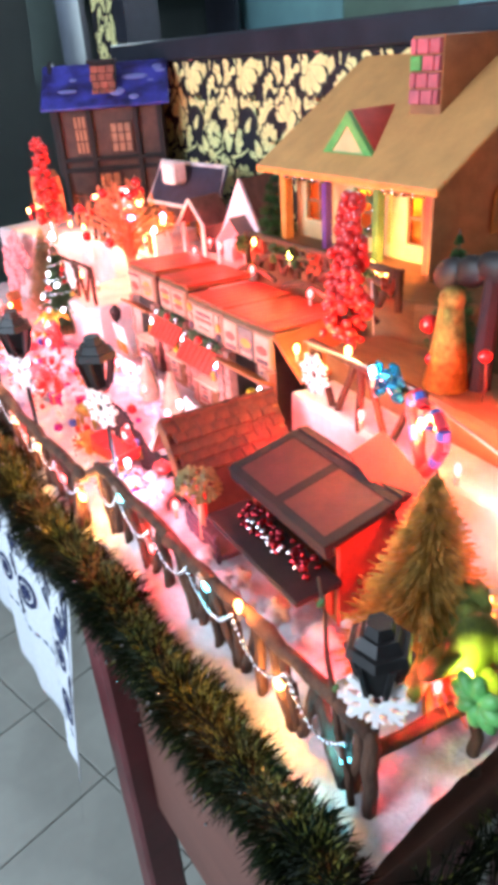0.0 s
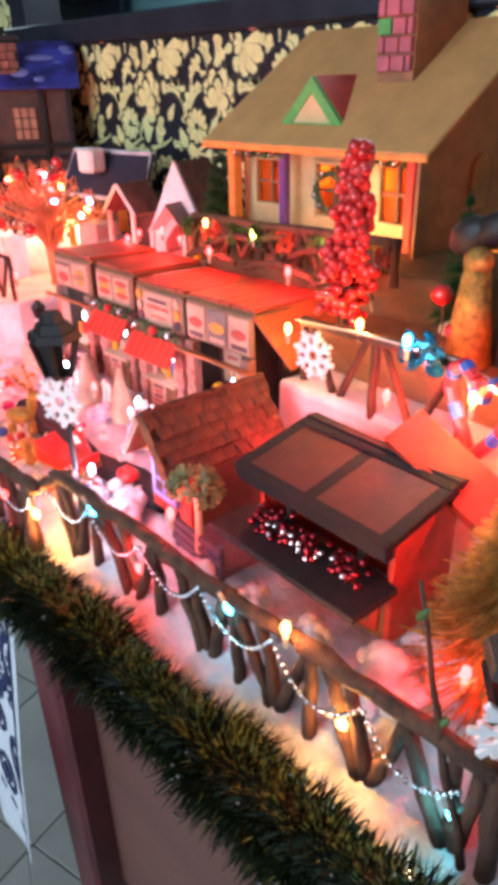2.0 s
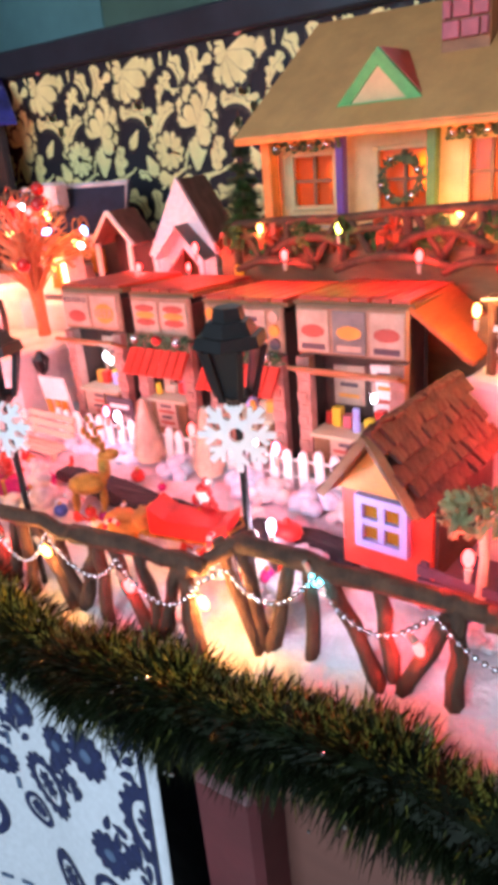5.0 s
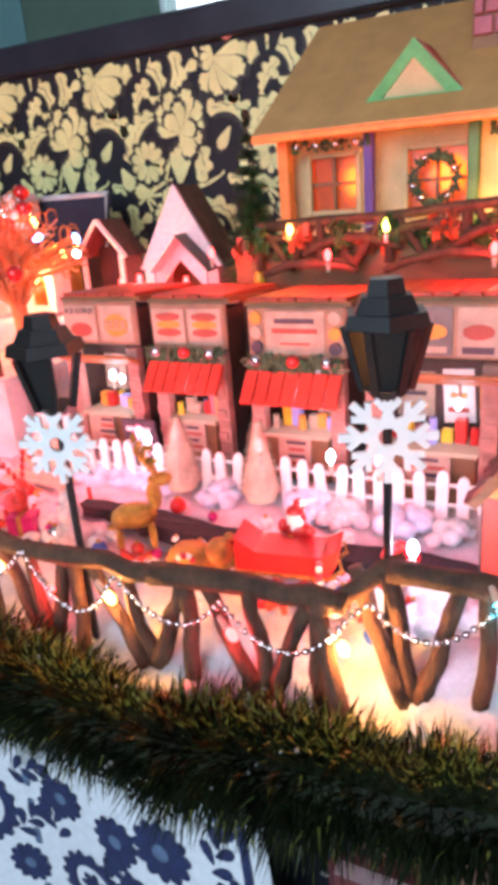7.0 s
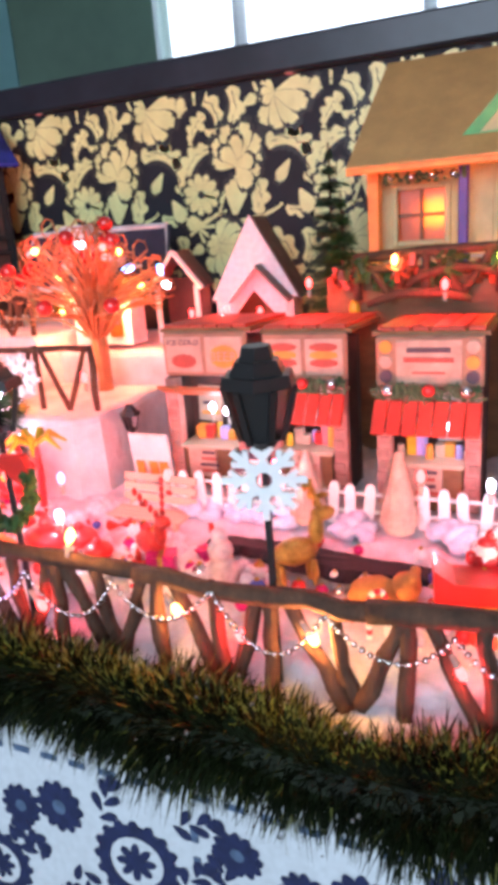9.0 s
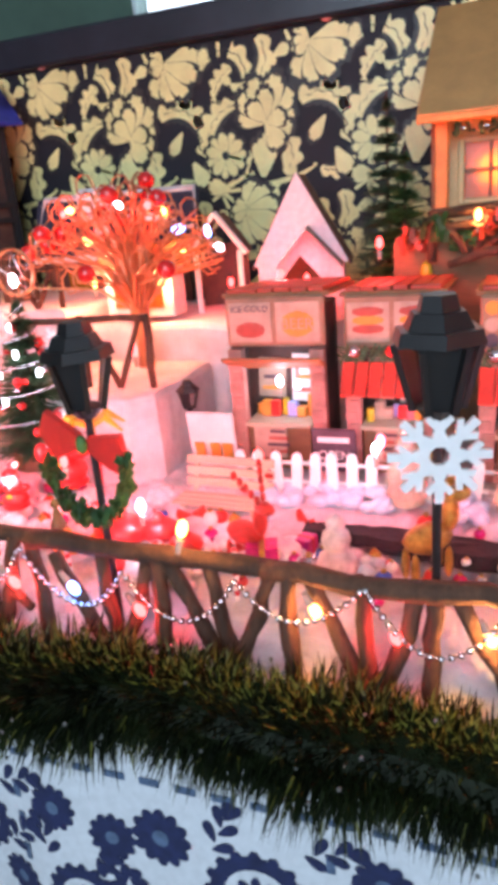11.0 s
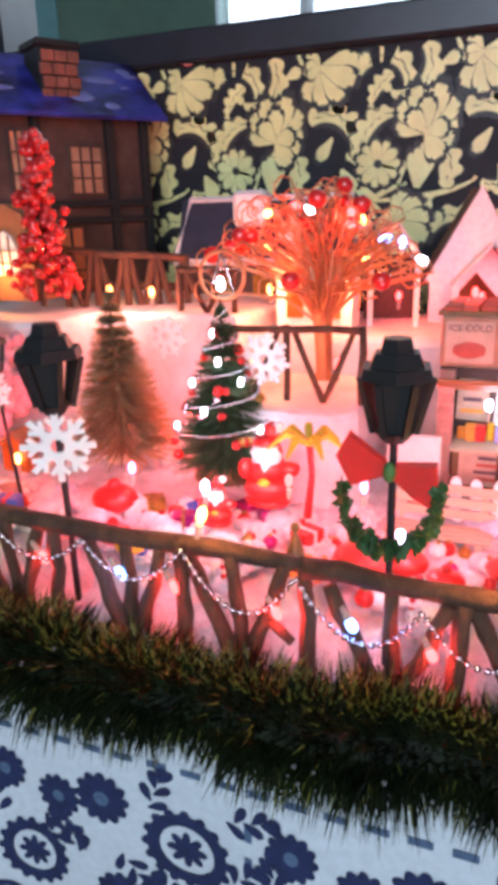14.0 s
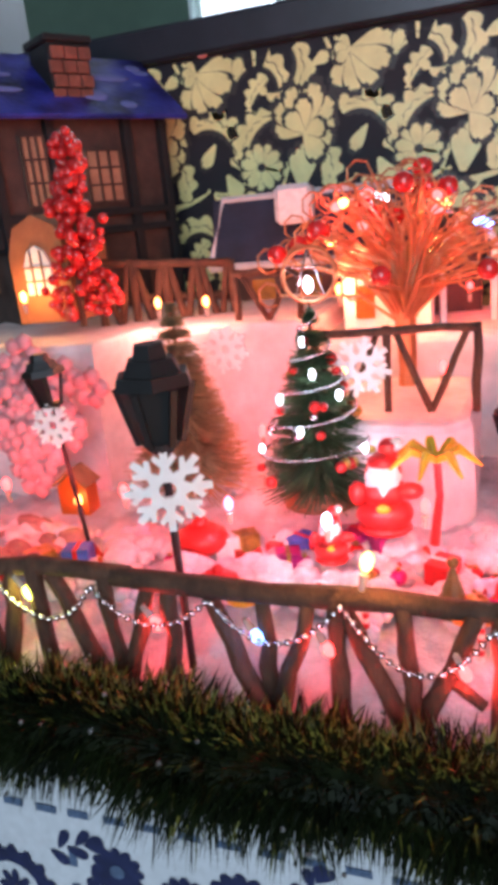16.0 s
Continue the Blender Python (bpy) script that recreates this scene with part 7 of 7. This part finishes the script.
# ---- scattered ornaments on the snow ----
rq = random.Random(77)
kinds = ((REDR, "red"), (STEEL, "silver"), (GOLD, "gold glitter"), (REDR, "red"), (BLUEP, "blue"), (MAG, "magenta foil"), (PAPERW, "white"))
for i in range(90):
    x = -1.03 + 1.13 * rq.random()
    y = rq.uniform(-0.5, -0.385)
    if -0.3 < x and abs(y + 0.418) < 0.02:
        y -= 0.04
    m_, nm = rq.choice(kinds)
    r = rq.uniform(0.004, 0.008)
    b_ = thing("small_bauble", on((x, y, snow_z(x, y) + r * 0.7)), "tiny shiny %s bauble lying in the cotton snow" % nm, "bauble", "baubles in the snow")
    bm = fresh()
    ball(bm, (0, 0, 0), r, 2)
    part("ball", bm, m_, b_, smooth=True)
    bm = fresh()
    frustum(bm, (0, 0, r * 0.9), r * 0.3, r * 0.3, r * 0.3, 8)
    part("cap", bm, GOLD, b_)
for i in range(40):
    x = -1.03 + 1.13 * rq.random()
    y = rq.uniform(-0.49, -0.39)
    if -0.3 < x and abs(y + 0.418) < 0.02:
        y -= 0.035
    bw = thing("ribbon_bow", on((x, y, snow_z(x, y) + 0.004), (0, 0, rq.uniform(-60, 60))), "small red ribbon bow lying in the snow", "bow", "ribbon bows")
    for sgn in (-1, 1):
        bm = fresh()
        prism(bm, [(0, 0), (sgn * 0.012, 0.007), (sgn * 0.014, 0.0), (sgn * 0.011, -0.004)], 0.004)
        part("loop", bm, REDP, bw)
for i in range(75):
    x = -1.03 + 1.13 * rq.random()
    y = rq.uniform(-0.5, -0.39)
    if -0.3 < x and abs(y + 0.418) < 0.03:
        continue
    cotton((x, y, snow_z(x, y)), rq.uniform(0.011, 0.022), 9, 100 + i, material=BLUISH if i % 3 == 0 else None)

# cotton drifts at the foot of the terraces
for i in range(26):
    x = -1.0 + i * 0.022 + rq.uniform(-0.006, 0.006)
    y = (-0.4 if x < -0.87 else -0.29 if x < -0.66 else -0.395 if x < -0.48 else -0.36) + rq.uniform(-0.012, 0.008)
    cotton((x, y, snow_z(x, y)), rq.uniform(0.016, 0.028), 12, 200 + i)

# ---- lights in the village ----
for p, c, w, nm in (
    ((-0.95, -0.44, 0.89), RED, 0.35, "red bulb"), ((-0.8, -0.45, 0.89), RED, 0.4, "red bulb"), ((-0.685, -0.46, 0.885), PINKC, 0.35, "pink bulb"),
    ((-0.51, -0.46, 0.89), RED, 0.4, "red bulb"), ((-0.44, -0.45, 0.89), PINKC, 0.3, "pink bulb"), ((-0.31, -0.44, 0.9), RED, 0.4, "red bulb"),
    ((-0.21, -0.4, 0.91), PINKC, 0.25, "pink bulb"), ((-0.07, -0.41, 0.91), RED, 0.35, "red bulb"), ((0.04, -0.42, 0.91), PINKC, 0.3, "pink bulb"),
    ((0.09, -0.49, 0.87), (0.8, 0.7, 1.0), 0.32, "violet white bulb"), ((-0.4, -0.5, 0.865), (0.9, 0.75, 1.0), 0.2, "violet white bulb"), ((-0.59, -0.48, 0.88), (0.8, 0.8, 1.0), 0.2, "violet white bulb"), ((-0.02, -0.375, 0.9), COOL, 0.07, "cool white bulb"), ((-0.22, -0.375, 0.9), COOL, 0.06, "cool white bulb"), ((-0.34, -0.285, 0.955), COOL, 0.05, "cool white bulb"), ((-0.14, -0.21, 1.12), WARM, 0.22, "warm yellow bulb"), ((0.1, -0.21, 1.125), WARM, 0.3, "warm yellow bulb"), ((-0.03, -0.215, 1.115), GRNY, 0.12, "yellow green bulb"),
    ((0.24, -0.49, 0.885), RED, 0.25, "red bulb"), ((0.4, -0.495, 0.87), (1.0, 0.35, 0.1), 0.3, "orange bulb"), ((0.49, -0.43, 0.875), RED, 0.45, "red bulb"), ((0.53, -0.4, 0.87), RED, 0.3, "red bulb"),
    ((-0.36, -0.2, 1.075), RED, 0.3, "red bulb"), ((-0.24, -0.215, 1.1), RED, 0.35, "red bulb"), ((-0.08, -0.245, 1.085), RED, 0.4, "red bulb"), ((0.08, -0.25, 1.08), RED, 0.4, "red bulb"),
    ((-0.51, -0.235, 1.075), (1.0, 0.3, 0.12), 0.8, "orange bulb"), ((-0.6, -0.24, 1.075), (1.0, 0.25, 0.12), 0.7, "orange bulb"), ((-0.585, -0.34, 0.99), WARM, 0.12, "warm yellow bulb"), ((-0.49, -0.34, 0.99), RED, 0.2, "red bulb"),
    ((-0.815, -0.285, 1.067), (1.0, 0.3, 0.2), 0.5, "orange bulb"), ((-0.755, -0.275, 1.067), (1.0, 0.3, 0.2), 0.45, "orange bulb"), ((-0.84, -0.18, 1.12), WARM, 0.12, "warm yellow bulb"), ((-0.98, -0.33, 1.075), WARM, 0.2, "warm yellow bulb"),
    ((-0.69, -0.3, 0.93), RED, 0.35, "red bulb"), ((-0.885, -0.4, 0.87), WARM, 0.06, "warm yellow bulb"), ((-0.36, -0.09, 1.08), RED, 0.12, "red bulb"), ((-0.46, -0.11, 1.08), RED, 0.12, "red bulb"),
    ((0.165, -0.318, 1.03), WARM, 0.3, "warm yellow bulb"), ((0.255, -0.315, 1.052), WARM, 0.4, "warm yellow bulb"), ((0.39, -0.33, 1.02), WARM, 0.8, "warm yellow bulb"), ((0.334, -0.345, 1.055), CYAN, 0.12, "cyan bulb"), ((0.562, -0.412, 0.91), GRNY, 0.2, "yellow green bulb"), ((0.52, -0.36, 0.93), WARM, 0.4, "warm yellow bulb"), ((0.31, -0.33, 1.0), RED, 0.5, "red bulb"), ((0.44, -0.33, 1.0), RED, 0.5, "red bulb"), ((0.3, -0.24, 1.07), RED, 0.5, "red bulb"), ((0.4, -0.24, 1.06), RED, 0.4, "red bulb"), ((0.22, -0.36, 0.93), RED, 0.25, "red bulb"),
):
    bulb(lay(p), c, w * (1.08 if c in (RED, PINKC) else 1.0), nm)

# wires of the light strings
for pts in ([(0.55, -0.3, 1.0), (0.45, -0.3, 1.02), (0.36, -0.318, 1.05), (0.26, -0.315, 1.05), (0.165, -0.31, 1.045)], [(-0.215, -0.15, 1.125), (-0.13, -0.19, 1.128), (-0.02, -0.19, 1.125), (0.07, -0.19, 1.135), (0.13, -0.2, 1.13), (0.2, -0.24, 1.06)], ):
    bm = fresh()
    tube(bm, [lay(p) for p in pts], 0.0014, 5)
    solo("light_wire", bm, mat("clear_wire", (0.6, 0.5, 0.45), 0.15, vary=0.1, coat=1.0), Matrix(), "thin clear wire of the light string", "wire", smooth=True)

# ---- back room things seen above the sill ----
cabn = thing("glass_cabinet", xf((-3.03, 1.05, 0), (0, 0, 90)), "dark cabinet with glasses and bottles on its shelves", "cabinet")
for z in (0.9, 1.78, 2.06, 2.38):
    bm = fresh()
    box(bm, (0, 0, z), (0.86, 0.3, 0.03))
    part("shelf", bm, LEDGE, cabn)
for x in (-0.44, 0.44):
    bm = fresh()
    box(bm, (x, 0, 1.2), (0.03, 0.3, 2.4))
    part("side", bm, LEDGE, cabn)
for k in range(16):
    x, z = -0.37 + (k % 8) * 0.105, (1.797, 2.077)[k // 8]
    g = thing("glass_bottle", xf((-3.0, 1.05 + x, z)), "pale glass bottle on the cabinet shelf", "bottle", "bottles")
    bm = fresh()
    frustum(bm, (0, 0, 0), 0.032, 0.03, 0.12, 14)
    frustum(bm, (0, 0, 0.12), 0.03, 0.012, 0.04, 14)
    frustum(bm, (0, 0, 0.16), 0.012, 0.012, 0.035, 10)
    part("body", bm, mat("pale_blue_glassware", (0.5, 0.65, 0.72), 0.15, vary=0.2, grain=20, coat=1.0), g, smooth=True)

# ---- floor tiles ----
tm = fresh()
box(tm, (0, 0, 0), (0.297, 0.297, 0.012), bev=0.0015)
tile_me = bpy.data.meshes.new("tile")
tm.to_mesh(tile_me)
tm.free()
tile_me.materials.append(TILE)
for i in range(23):
    for j in range(22):
        m_ = xf((-0.11, -0.33, 0), (0, 0, 14)) @ xf((0.3 * (i - 12) + 0.15, 0.3 * (j - 12) + 0.15, 0.003))
        if X0 + 0.18 < m_.translation.x < X1 - 0.18 and Y0 + 0.18 < m_.translation.y < Y1 - 0.33:
            ob = new("tile", tile_me)
            ob.parent = floor
            ob.matrix_world = m_
